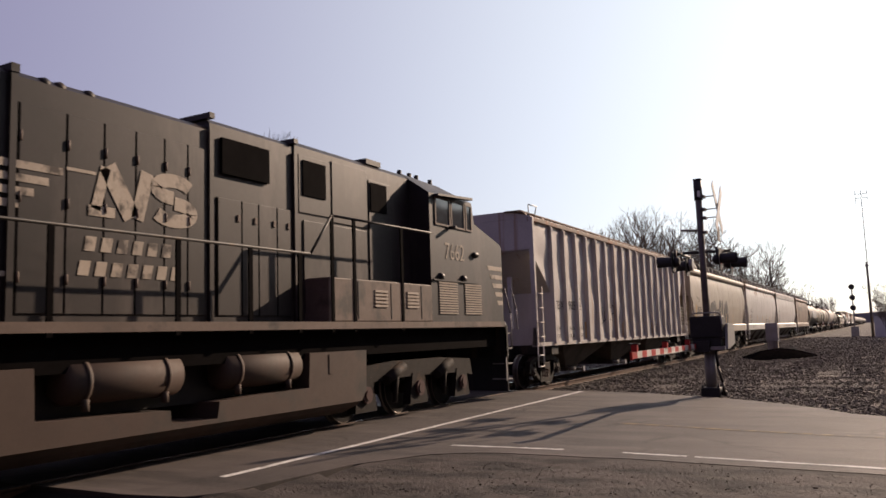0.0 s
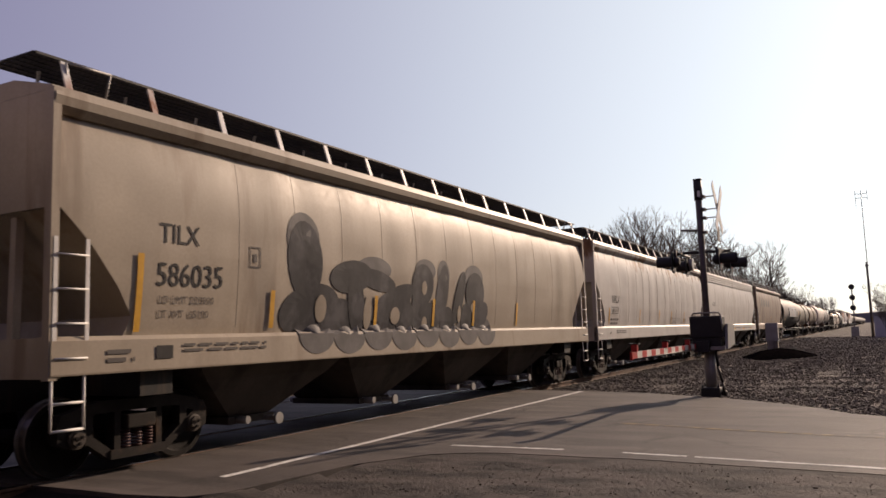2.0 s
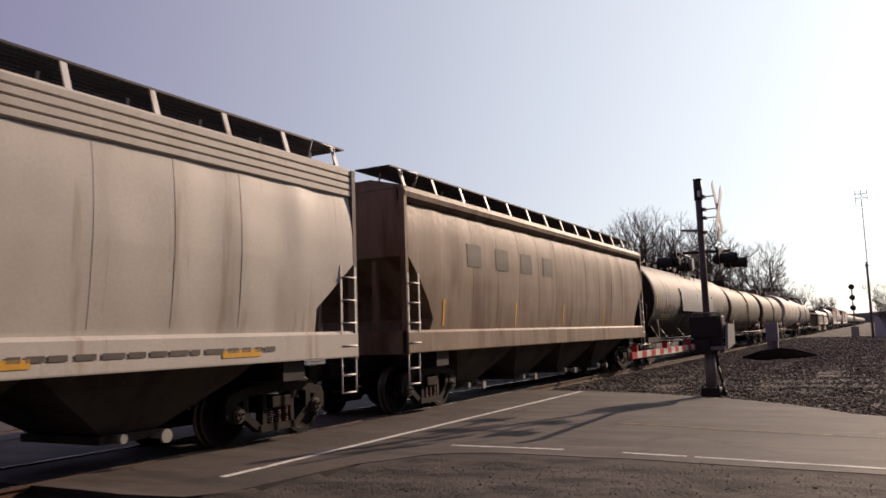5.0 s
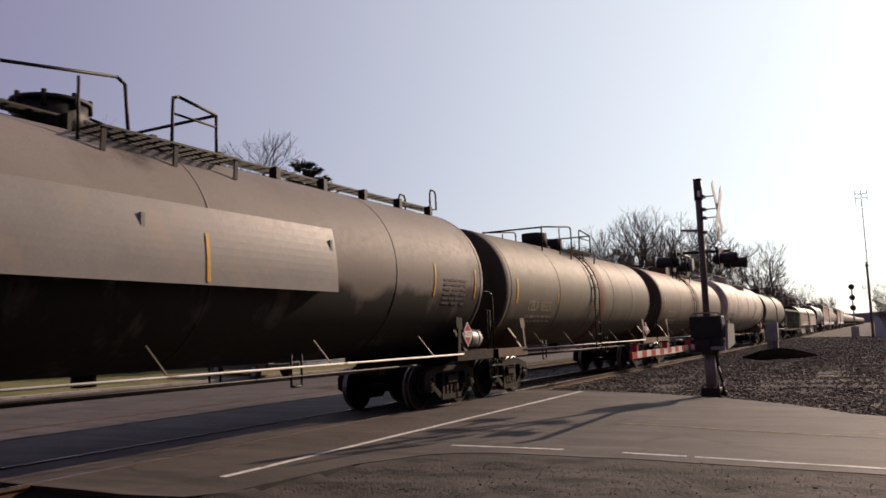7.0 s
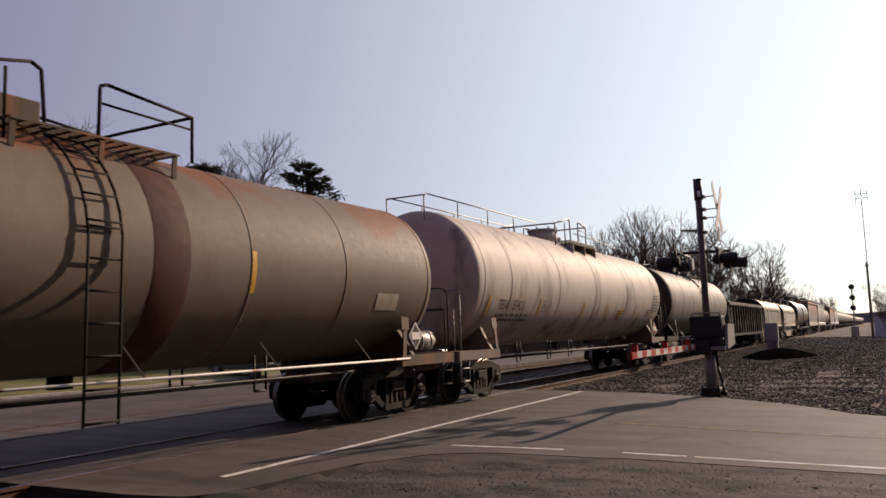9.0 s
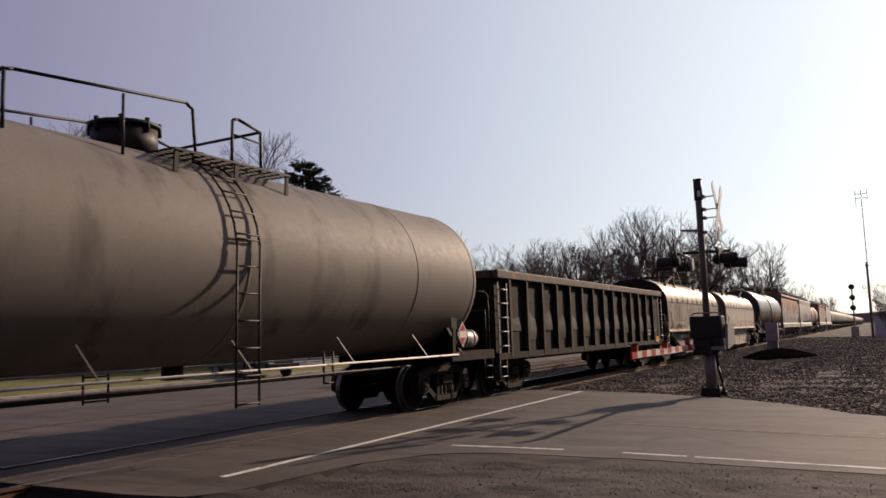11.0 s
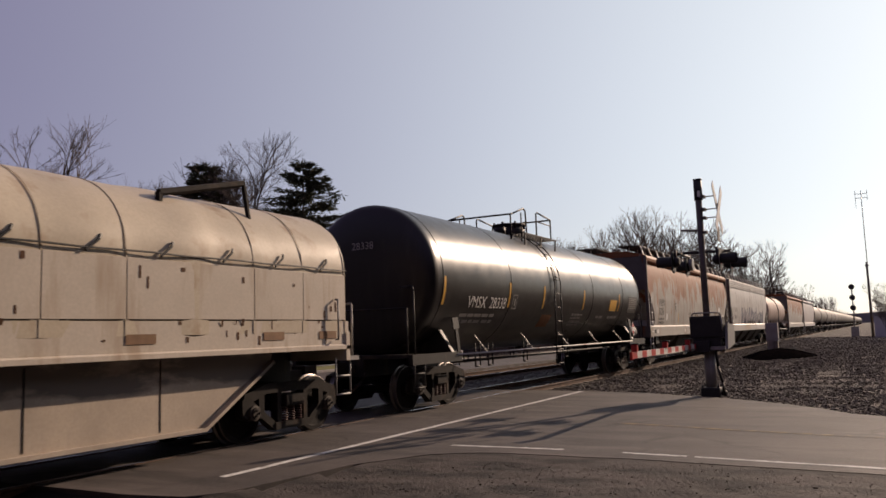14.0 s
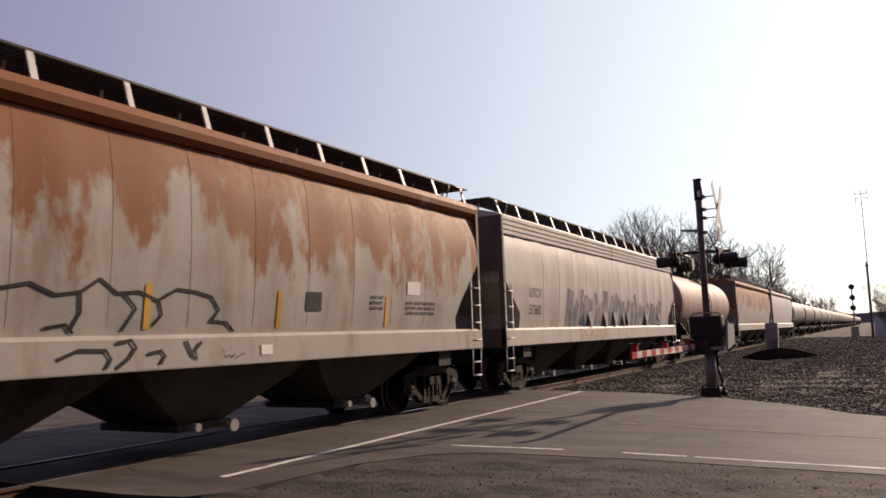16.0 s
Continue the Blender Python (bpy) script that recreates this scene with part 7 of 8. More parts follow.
def crossing_signal(x, y):
    sig = thing("crossing_signal", "grey railway crossing mast with white crossbuck and hooded lamps", "crossing signal", at=pose(x, y, -0.1))
    bm = bmesh.new()
    rod(bm, (0, 0, 0.15), (0, 0, 4.75), 0.075, 14)
    part("mast", bm, MAST_PAINT, sig)
    bm = bmesh.new()
    rod(bm, (0, 0, 4.55), (0, 0, 5.02), 0.095, 14)
    rod(bm, (0, 0, 5.02), (0, 0, 5.05), 0.10, 14)
    part("mast_cap", bm, BOX_PAINT, sig)
    part("white_tag", made(box, 0.0, 0.06, -0.105, -0.098, 4.62, 4.76), M["white_ink"], sig)
    bm = bmesh.new()
    rod(bm, (0.01, 0, 0.1), (0.01, 0, 1.1), 0.125, 16)
    part("lower_post", bm, M["galv"], sig, "pale galvanised lower post")
    bm = bmesh.new()
    box(bm, -0.2, 0.22, -0.22, 0.22, 0.0, 0.24, 0.03)
    for sx in (-0.16, 0.18):
        for sy in (-0.17, 0.17):
            rod(bm, (sx, sy, 0.22), (sx, sy, 0.3), 0.025)
    rod(bm, (0.22, -0.05, 0.12), (0.34, -0.05, 0.10), 0.06, 10)
    part("mast_base", bm, BOX_PAINT, sig, "dark bolted cast base")
    bm = bmesh.new()
    pipe(bm, [(0.17, -0.12, 1.1), (0.2, -0.14, 0.7), (0.27, -0.14, 0.35), (0.3, -0.12, 0.1)], 0.03, 8)
    part("cable_conduit", bm, BOX_PAINT, sig)
    # crossbuck
    buck = thing("crossbuck", "", "")
    buck.parent = sig
    for k in list(buck.keys()):
        del buck[k]
    for a in (45, -45):
        bm = bmesh.new()
        c, s_ = math.cos(radians(a)), math.sin(radians(a))
        xo = 0.40 + (0.03 if a > 0 else 0.0)
        slab_yz(bm, [(u * c - v * s_, 4.32 + u * s_ + v * c) for u, v in ((-0.72, -0.11), (0.72, -0.11), (0.72, 0.11), (-0.72, 0.11))], xo, xo + 0.012)
        part("crossbuck_blade", bm, M["white_bar"], buck, "white crossbuck board")
    bm = bmesh.new()
    for z in (4.62, 4.32, 4.12, 3.78):
        rod(bm, (0, 0, z), (0.40 if z > 3.9 else 0.12, 0, z), 0.014)
        box(bm, 0.05, 0.15, -0.1, 0.1, z - 0.03, z + 0.03)
    split("bracket", bm, MAST_PAINT, sig, lambda c: round(c.z, 1))
    part("track_count_plate", made(slab_yz, [(-0.17, 3.55), (0.17, 3.55), (0.17, 3.9), (-0.17, 3.9)], 0.38, 0.395), MAST_PAINT, sig)
    # step bar
    part("step_bar", made(slab_xz, [(-0.45, 3.90), (0.0, 3.86), (0.0, 3.80), (-0.45, 3.85)], -0.03, 0.03), MAST_PAINT, sig)
    # lamp arms and lamps
    bm = bmesh.new()
    rod(bm, (-0.55, 0, 3.34), (0.62, 0, 3.32), 0.035, 8)
    for xx in (-0.45, 0.45):
        rod(bm, (xx, -0.75, 3.30), (xx, 0.75, 3.30), 0.035, 8)
        for yy in (-0.75, 0.75):
            rod(bm, (xx, yy, 3.0), (xx, yy, 3.36), 0.035, 8)
    part("lamp_arm", bm, BOX_PAINT, sig)
    for xx, d in ((-0.5, -1), (0.5, 1)):
        for yy in (-0.75, 0.75):
            lamp = part("flasher_lamp", made(visor_lamp, xx, yy, 3.08, d), BOX_PAINT, sig, "black hooded flasher lamp")
            part("lens", made(rod, (xx + d * 0.021, yy, 3.08), (xx + d * 0.03, yy, 3.08), 0.11, 16), M["red"], lamp)
    part("bell", made(rod, (-0.28, -0.1, 3.05), (-0.2, -0.1, 3.05), 0.14, 18), M["galv"], sig, "round warning bell")
    # gate mechanism and counterweight
    bm = bmesh.new()
    box(bm, -0.36, 0.36, -0.2, 0.2, 1.35, 1.85, 0.03)
    box(bm, -0.30, 0.30, -0.18, 0.18, 1.12, 1.36)
    part("gate_mechanism", bm, BOX_PAINT, sig, "dark gate mechanism housing")
    bm = bmesh.new()
    box(bm, -0.36, 0.40, -0.26, -0.2, 1.08, 1.16)
    pipe(bm, [(-0.3, -0.2, 1.86), (-0.25, -0.22, 1.92), (0.3, -0.22, 1.92), (0.34, -0.2, 1.85), (0.36, -0.2, 1.5)], 0.018)
    part("gate_bracket", bm, M["galv"], sig)
    bm = bmesh.new()
    slab_yz(bm, [(-0.1, 1.1), (0.12, 1.1), (0.95, 1.2), (0.95, 1.66), (0.05, 1.66)], 0.38, 0.44)
    part("counterweight", bm, M["galv"], sig)
    return sig


crossing_signal(-3.4, 18.85)


def gate_arm():
    arm = thing("crossing_gate_arm", "lowered red and white striped crossing gate arm", "crossing gate", at=pose(-3.62, 18.55, 1.06))
    step = 0.32
    n = 17
    for i in range(n):
        y1 = -i * step
        h = 0.065
        bm = made(box, -0.02, 0.02, y1 - step, y1, -h, h)
        part("stripe", bm, M["red"] if i % 2 == 0 else M["white_bar"], arm, "red stripe" if i % 2 == 0 else "white stripe")
    for y in (-0.9, -3.0, -5.2):
        bm = made(box, -0.05, 0.05, y - 0.05, y + 0.05, 0.065, 0.19, 0.01)
        lamp = part("gate_lamp", bm, M["red"], arm, "small red gate lamp")
        part("lamp_hood", made(box, -0.09, 0.09, y - 0.06, y + 0.06, 0.185, 0.205), BOX_PAINT, lamp)
    bm = made(rod, (0.03, 0.2, -0.04), (0.03, -5.4, -0.06), 0.012)
    box(bm, -0.05, 0.30, -0.1, 0.35, -0.12, 0.12)
    part("arm_root", bm, BOX_PAINT, arm)
    return arm


gate_arm()


# ---------- lineside things ----------
def relay_post(x, y):
    ob = thing("relay_post", "grey metal lineside box on a post", "signal box", at=pose(x, y, -0.2))
    part("box", made(box, -0.3, 0.3, -0.25, 0.25, 0.85, 1.8, 0.03), mat("grey_box_paint", (0.30, 0.28, 0.27), 0.6, var=0.2, scale=3), ob)
    part("pedestal", made(box, -0.26, 0.26, -0.2, 0.2, 0.0, 0.86, 0.02), M["concrete"], ob)
    part("hasp", made(rod, (0.3, -0.26, 1.0), (0.42, -0.26, 0.85), 0.03), M["galv"], ob)
    return ob


relay_post(-4.8, 44.6)


def dirt_mound():
    bm = bmesh.new()
    n, k = 26, 6
    rings = []
    for j in range(k + 1):
        r = j / k
        rings.append([bm.verts.new((-4.4 + 1.9 * r * math.cos(2 * math.pi * i / n) * (1 + 0.25 * noise.noise(Vector((i * 0.7, j, 0)))), 43.4 + 2.6 * r * math.sin(2 * math.pi * i / n),
                                    -0.2 + 0.5 * (1 - r * r) + 0.06 * noise.noise(Vector((i * 0.9, j * 1.3, 4))) * (1 - r))) for i in range(n)])
    for a, b in zip(rings, rings[1:]):
        for i in range(n):
            bm.faces.new((a[i], a[(i + 1) % n], b[(i + 1) % n], b[i])).smooth = True
    solid("dirt_mound", bm, mat("dark_cinder", (0.006, 0.005, 0.005), 1.0, spec=0.0, var=0.4, scale=4, bump=1.0, bscale=18, bdist=0.05), "low mound of dark cinders round a post", "mound", kind="structure")


dirt_mound()


def block_signal(x, y):
    ob = thing("block_signal", "tall railway signal with three round black heads", "railway signal", at=pose(x, y, -0.1))
    part("mast", made(rod, (0, 0, 0), (0, 0, 5.9), 0.07, 10), M["galv"], ob)
    for z in (5.55, 4.35, 3.2):
        bm = made(rod, (0, -0.16, z), (0, -0.13, z), 0.31, 24)
        rod(bm, (0, -0.13, z), (0, 0.1, z), 0.2, 12)
        for a in (90, 210, 330):
            rod(bm, (0.17 * math.cos(radians(a)), -0.16, z + 0.17 * math.sin(radians(a))), (0.17 * math.cos(radians(a)), -0.34, z + 0.17 * math.sin(radians(a))), 0.09, 10)
        part("signal_head", bm, BOX_PAINT, ob, "round black signal head")
    part("equipment_box", made(box, -0.4, 0.4, -0.3, 0.3, 0.0, 1.1, 0.03), M["galv"], ob)
    bm = bmesh.new()
    ladder(bm, -0.2, 0.2, 0.4, 5.6, 0.14, 14)
    part("ladder", bm, M["galv"], ob)
    return ob


block_signal(-2.1, 100.0)


def antenna(x, y):
    ob = thing("antenna_mast", "thin grey radio antenna mast", "antenna", at=pose(x, y, -0.2))
    part("mast", made(rod, (0, 0, 0), (0, 0, 23.4), 0.085, 8, 0.06), M["galv"], ob)
    bm = bmesh.new()
    for z in (22.6, 23.3):
        rod(bm, (-0.9, 0, z), (0.9, 0, z), 0.045)
    for xx in (-0.9, 0, 0.9):
        rod(bm, (xx, 0, 22.2), (xx, 0, 23.9), 0.04)
    rod(bm, (-0.9, 0, 20.8), (-0.9, 0, 22.6), 0.03)
    part("antenna_head", bm, M["galv"], ob)
    return ob


antenna(-0.45, 150.0)


def utility_pole(x, y):
    ob = thing("utility_pole", "grey wooden utility pole", "pole", at=pose(x, y, -0.2))
    part("pole", made(rod, (0, 0, 0), (0, 0, 8.1), 0.15, 10, 0.11), M["bark"], ob)
    part("bracket", made(box, -0.2, 0.2, -0.1, 0.1, 7.6, 7.8), M["galv"], ob)
    return ob


utility_pole(-0.35, 96.0)


def shed(x, y):
    ob = thing("shed", "small pale metal shed beside the tracks", "shed", at=pose(x, y, -0.2))
    pale = mat("pale_siding", (0.55, 0.54, 0.53), 0.6, var=0.1, scale=1)
    part("wall", made(box, 0, 5.0, 0, 3.6, 0, 2.25), pale, ob)
    bm = bmesh.new()
    slab_xz(bm, [(-0.15, 2.25), (5.15, 2.25), (5.15, 2.35), (2.5, 2.75), (-0.15, 2.35)], -0.15, 3.75)
    part("roof", bm, M["galv"], ob)
    bm = bmesh.new()
    for i in range(12):
        box(bm, 0.2 + 0.4 * i, 0.24 + 0.4 * i, -0.02, 0.0, 0.05, 2.2)
    part("siding_batten", bm, pale, ob)
    part("door", made(box, 1.0, 1.9, -0.04, 0.0, 0.05, 2.05), M["galv"], ob)
    return ob


shed(-0.15, 92.0)


# ---------- beyond the tracks ----------
def verge():
    bm = bmesh.new()
    rows = []
    rnd = random.Random(8)
    for i in range(60):
        y = 10.5 + 0.6 * i
        x1 = -24.4 + 0.12 * (y - 18) * 0.3
        rows.append([bm.verts.new((x, y, z)) for x, z in ((x1, 0.02), (x1 - 0.15, 0.08 + 0.03 * rnd.random()), (x1 - 2.5, 0.14), (x1 - 40, 0.14))])
    for a, b in zip(rows, rows[1:]):
        for k in range(3):
            bm.faces.new((a[k], b[k], b[k + 1], a[k + 1])).smooth = True
    solid("grass_verge", bm, M["grass"], "strip of yellow-green dry grass", "grass", kind="structure")
    bm = bmesh.new()
    slab_xy(bm, [(-24.4, 10), (-23.9, 10), (-22.6, 47), (-23.1, 47)], -0.1, 0.06)
    solid("kerb", bm, M["concrete"], "worn concrete kerb before the grass", "kerb", kind="structure")
    bm = bmesh.new()
    slab_xy(bm, [(-24.2, 19.6), (-16.2, 19.6), (-15.9, 60), (-22.6, 60)], -0.2, -0.03)
    solid("side_street", bm, M["asphalt"], "pale worn asphalt street along the tracks", "road", kind="structure")


verge()


def white_fence(x0, y0, x1, y1):
    ob = thing("board_fence", "low white horizontal board fence", "fence", at=pose(0, 0, 0.0))
    d = Vector((x1 - x0, y1 - y0))
    n = 5
    white = mat("white_fence_paint", (0.72, 0.70, 0.67), 0.6, var=0.1)
    for i in range(n + 1):
        p = Vector((x0, y0)) + d * i / n
        part("post", made(box, p.x - 0.05, p.x + 0.05, p.y - 0.05, p.y + 0.05, 0, 0.85), white, ob)
    for k in range(5):
        bm = bmesh.new()
        bar(bm, (x0 + 0.06, y0, 0.14 + 0.16 * k), (x1 + 0.06, y1, 0.14 + 0.16 * k), 0.03, 0.12)
        part("board", bm, white, ob)
    return ob


white_fence(-26.5, 32.0, -25.2, 37.6)


def parked_car(x, y, turn, colour, label):
    car = thing("parked_car", label, "car", "parked cars", pose(x, y, -0.03, 0, 0, turn))
    body = mat("car_paint", colour, 0.3, 0.2, var=0.08, bump=0, spec=0.6)
    bm = bmesh.new()
    slab_yz(bm, [(-2.2, 0.35), (-2.25, 0.62), (-2.1, 0.85), (-1.0, 0.95), (1.6, 0.95), (2.15, 0.82), (2.2, 0.4)], -0.88, 0.88)
    bmesh.ops.bevel(bm, geom=bm.edges[:], offset=0.05, segments=2, affect="EDGES")
    part("body", bm, body, car)
    bm = bmesh.new()
    a = [bm.verts.new((s * 0.82, y_, 0.94)) for s, y_ in ((-1, -1.0), (1, -1.0), (1, 1.75), (-1, 1.75))]
    b = [bm.verts.new((s * 0.64, y_, 1.45)) for s, y_ in ((-1, -0.35), (1, -0.35), (1, 1.2), (-1, 1.2))]
    for i in range(4):
        bm.faces.new((a[i], a[(i + 1) % 4], b[(i + 1) % 4], b[i]))
    bm.faces.new(b)
    part("cabin", bm, glow_glass("car_glass", (0.02, 0.022, 0.025), 0.05), car)
    part("roof", made(box, -0.62, 0.62, -0.3, 1.15, 1.43, 1.48, 0.02), body, car)
    for sx in (-1, 1):
        for yy in (-1.35, 1.4):
            w = part("wheel", made(rod, (sx * 0.72, yy, 0.32), (sx * 0.9, yy, 0.32), 0.32, 20), BOX_PAINT, car)
            part("rim", made(rod, (sx * 0.9, yy, 0.32), (sx * 0.91, yy, 0.32), 0.2, 16), M["galv"], w)
    for sx in (-0.65, 0.65):
        part("headlight", made(box, sx - 0.15, sx + 0.15, -2.24, -2.18, 0.62, 0.76), M["white_ink"], car)
    return car


parked_car(-24.2, 26.6, 78, (0.02, 0.02, 0.022), "dark parked car with bright wheel rims on the street")
parked_car(-20.8, 35.2, 85, (0.05, 0.045, 0.05), "dark parked car at the far side of the street")


def dark_house(x, y, w, d, h, turn, colour, label):
    ob = thing("house", label, "house", at=pose(x, y, 0.1, 0, 0, turn))
    wall = mat("house_siding", colour, 0.8, var=0.15)
    part("wall", made(box, -w / 2, w / 2, -d / 2, d / 2, 0, h), wall, ob)
    bm = bmesh.new()
    slab_yz(bm, [(-d / 2 - 0.3, h), (d / 2 + 0.3, h), (0, h + 1.5)], -w / 2 - 0.3, w / 2 + 0.3)
    part("roof", bm, mat("shingles", (0.05, 0.045, 0.042), 0.9, var=0.3, scale=3), ob)
    for i in range(3):
        win = part("window", made(box, w / 2, w / 2 + 0.03, -d / 2 + 0.8 + i * 2.2, -d / 2 + 1.7 + i * 2.2, 0.9, 2.0), glow_glass("pane", (0.02, 0.02, 0.025)), ob)
    return ob


dark_house(-40, 27, 9, 8, 2.5, 10, (0.10, 0.085, 0.08), "low dark house behind the grass verge")


# ---------- trees ----------
def bare_tree(height, seed, depth=6, spread=0.55, split=3, lean=0.0, bole=1.0, bend=0.13):
    """Trunk and limbs in one mesh, fine twigs in another."""
    rnd = random.Random(seed)
    trunk, twig = ([], []), ([], [])

    def tube(store, a, b, r0, r1, n):
        vs, fs = store
        d = (b - a).normalized()
        u = d.orthogonal().normalized()
        w = d.cross(u)
        k = len(vs)
        for p, r in ((a, r0), (b, r1)):
            for i in range(n):
                t = 2 * math.pi * i / n
                vs.append(p + r * (math.cos(t) * u + math.sin(t) * w))
        for i in range(n):
            fs.append((k + i, k + (i + 1) % n, k + n + (i + 1) % n, k + n + i))

    def grow(p, d, length, r, level):
        segs = 3 if level < 3 else 2
        q, e = p, d
        for s in range(segs):
            e = (e + Vector((rnd.gauss(0, bend), rnd.gauss(0, bend), rnd.gauss(0.05, 0.07)))).normalized()
            nq = q + e * length / segs
            f0, f1 = 1 - 0.35 * s / segs, 1 - 0.35 * (s + 1) / segs
            tube(trunk if level < 3 else twig, q, nq, r * f0 * (0.8 if level > 2 else 1), r * f1 * (0.8 if level > 2 else 1), 6 if level < 2 else (4 if level < 4 else 3))
            q = nq
            if 0 < level < depth and s < segs - 1 and rnd.random() < 0.75:
                side = Vector((rnd.gauss(0, 1), rnd.gauss(0, 1), rnd.gauss(0.3, 0.5))).normalized()
                grow(q, (e * 0.6 + side * spread * 1.2).normalized(), length * rnd.uniform(0.45, 0.65), r * 0.5, level + 1)
        if level < depth:
            for i in range(split if level else split + 1):
                side = Vector((rnd.gauss(0, 1), rnd.gauss(0, 1), rnd.gauss(0.25, 0.4))).normalized()
                grow(q, (e + side * spread).normalized(), length * rnd.uniform(0.58, 0.82) / (1 if level else bole), r * rnd.uniform(0.5, 0.7), level + 1)

    grow(Vector((0, 0, -0.3)), Vector((lean, 0, 1)).normalized(), height * 0.33 * bole, height * 0.016, 0)
    out = []
    top = max(v.z for v in twig[0])
    k = height / top
    for vs, fs in (trunk, twig):
        me = bpy.data.meshes.new("tree_mesh")
        me.from_pydata([tuple(v * k) for v in vs], [], fs)
        out.append(me)
    out[0].materials.append(M["bark"])
    out[1].materials.append(M["twig"])
    return out


def conifer(height, seed, droop=0.15, wide=0.30, power=0.75, dense=14):
    rnd = random.Random(seed)
    bm = bmesh.new()
    rod(bm, (0, 0, -0.3), (0, 0, height), height * 0.014, 8, 0.02)
    vs, fs = [], []
    z = height * 0.12
    while z < height * 0.985:
        f = (z / height)
        reach = height * wide * (1 - f) ** power + 0.25
        for i in range(7):
            a = rnd.uniform(0, 2 * math.pi)
            L = reach * rnd.uniform(0.6, 1.15)
            dx, dy = math.cos(a), math.sin(a)
            tip = Vector((dx * L, dy * L, z - droop * L + 0.16 * L * rnd.random()))
            rod(bm, (0, 0, z), tip, 0.03 * (1 - f) + 0.012, 4, 0.006, caps=False)
            n = int(1.7 * dense * L) + 12
            for j in range(n):
                t = rnd.uniform(0.15, 1.03) ** 0.8
                p = Vector((0, 0, z)).lerp(tip, t) + Vector((rnd.gauss(0, 0.10 + 0.05 * L), rnd.gauss(0, 0.10 + 0.05 * L), rnd.gauss(-0.04, 0.09)))
                s = rnd.uniform(0.18, 0.46)
                d = Vector((dx + rnd.gauss(0, 0.6), dy + rnd.gauss(0, 0.6), rnd.gauss(0.05, 0.35))).normalized()
                w = d.orthogonal().normalized() * s * 0.13
                u = d.cross(w)
                k = len(vs)
                vs += [p - d * s * 0.4, p + w, p + d * s, p - w, p + u, p - u]
                fs += [(k, k + 1, k + 2, k + 3), (k, k + 4, k + 2, k + 5)]
        z += height * 0.028 * rnd.uniform(0.7, 1.3)
    stem = finish(bm)
    stem.materials.append(M["bark"])
    me = bpy.data.meshes.new("needles")
    me.from_pydata([tuple(v) for v in vs], [], fs)
    me.materials.append(M["needle"])
    return [stem, me]


def plant(name, label, meshes, x, y, s=1.0, turn=0.0, group="", stretch=1.0):
    t = thing(name, label, "tree", group, pose(x, y, -0.1, 0, 0, turn))
    t.scale = (s, s, s * stretch)
    for nm, me in zip(("trunk", "crown"), meshes):
        part(nm, None, None, t, mesh=me)
    return t


OAK = bare_tree(16.6, 11, 6, 0.72, 3, bole=2.1, bend=0.2)
ELM = bare_tree(15.0, 23, 6, 0.62, 3)
ASH = bare_tree(14.0, 37, 5, 0.5, 3)
FAR_A = bare_tree(18.0, 41, 5, 0.5, 3)
FAR_B = bare_tree(18.0, 57, 5, 0.62, 3)
FAR_C = bare_tree(16.0, 63, 5, 0.45, 3)
FIR = conifer(14.7, 5, -0.12, 0.27, 0.55, 34)
SPRUCE = conifer(13.2, 9, -0.05, 0.56, 0.85, 12)

plant("bare_tree", "broad bare deciduous tree at the edge of the lot", ELM, -46.5, 29.3, 1.0, 20)
plant("bare_tree", "bare spreading deciduous tree behind the street", ELM, -47.4, 36.8, 0.98, 130)
plant("bare_tree", "slim bare tree between larger ones", ASH, -50.0, 43.5, 0.97, 40)
plant("conifer_tree", "dense dark green conifer behind the street", FIR, -41.4, 40.6, 1.0, 0)
plant("bare_tree", "slender bare tree beside the conifers", ASH, -40.6, 43.0, 1.08, 200)
plant("bare_tree", "tall bare tree with forked dark trunk", OAK, -37.4, 44.3, 0.98, 75)
plant("conifer_tree", "open-branched dark spruce with drooping boughs", SPRUCE, -31.2, 39.1, 1.0, 30)
plant("bare_tree", "broad bare tree at the edge of the lot", OAK, -58.0, 30.0, 0.95, 250)
plant("bare_tree", "bare tree in a row behind the street", FAR_B, -60.0, 40.0, 0.8, 250)

rnd = random.Random(77)
for i in range(16):
    plant("bare_tree", "bare deciduous tree in the wood behind the street", (FAR_A, FAR_B, FAR_C)[i % 3], -58 - 9 * rnd.random(), 24 + 2.6 * i + rnd.random(), rnd.uniform(0.62, 0.8), rnd.uniform(0, 360), "bare trees behind the street")
ROW = [(59, 9.2), (67, 10.4), (76.6, 12.0), (86.6, 14.4), (96.5, 17.4), (107, 16.4), (118, 19.2), (137, 20.6), (156, 18.6), (182, 18.0), (213, 23.5), (232, 18.4), (276, 18.6), (338, 17.6), (433, 16.5), (520, 17), (650, 22)]
for i, (y, h) in enumerate(ROW):
    me = (FAR_A, FAR_B, FAR_C)[i % 3]
    base = 16.0 if me is FAR_C else 18.0
    plant("bare_tree", "bare deciduous tree in the row along the railway", me, -26, y, h / base, rnd.uniform(0, 360), "bare trees along the railway")
for i in range(46):
    y = 62 + 3.2 * i + 0.105 * i * i
    me = (FAR_A, FAR_B, FAR_C)[rnd.randrange(3)]
    h = min(16, 8 + 0.05 * y) * rnd.uniform(0.7, 1.05)
    plant("bare_tree", "bare deciduous tree in the wood along the railway", me, rnd.uniform(-36, -27), y, h / 17, rnd.uniform(0, 360), "bare trees along the railway")
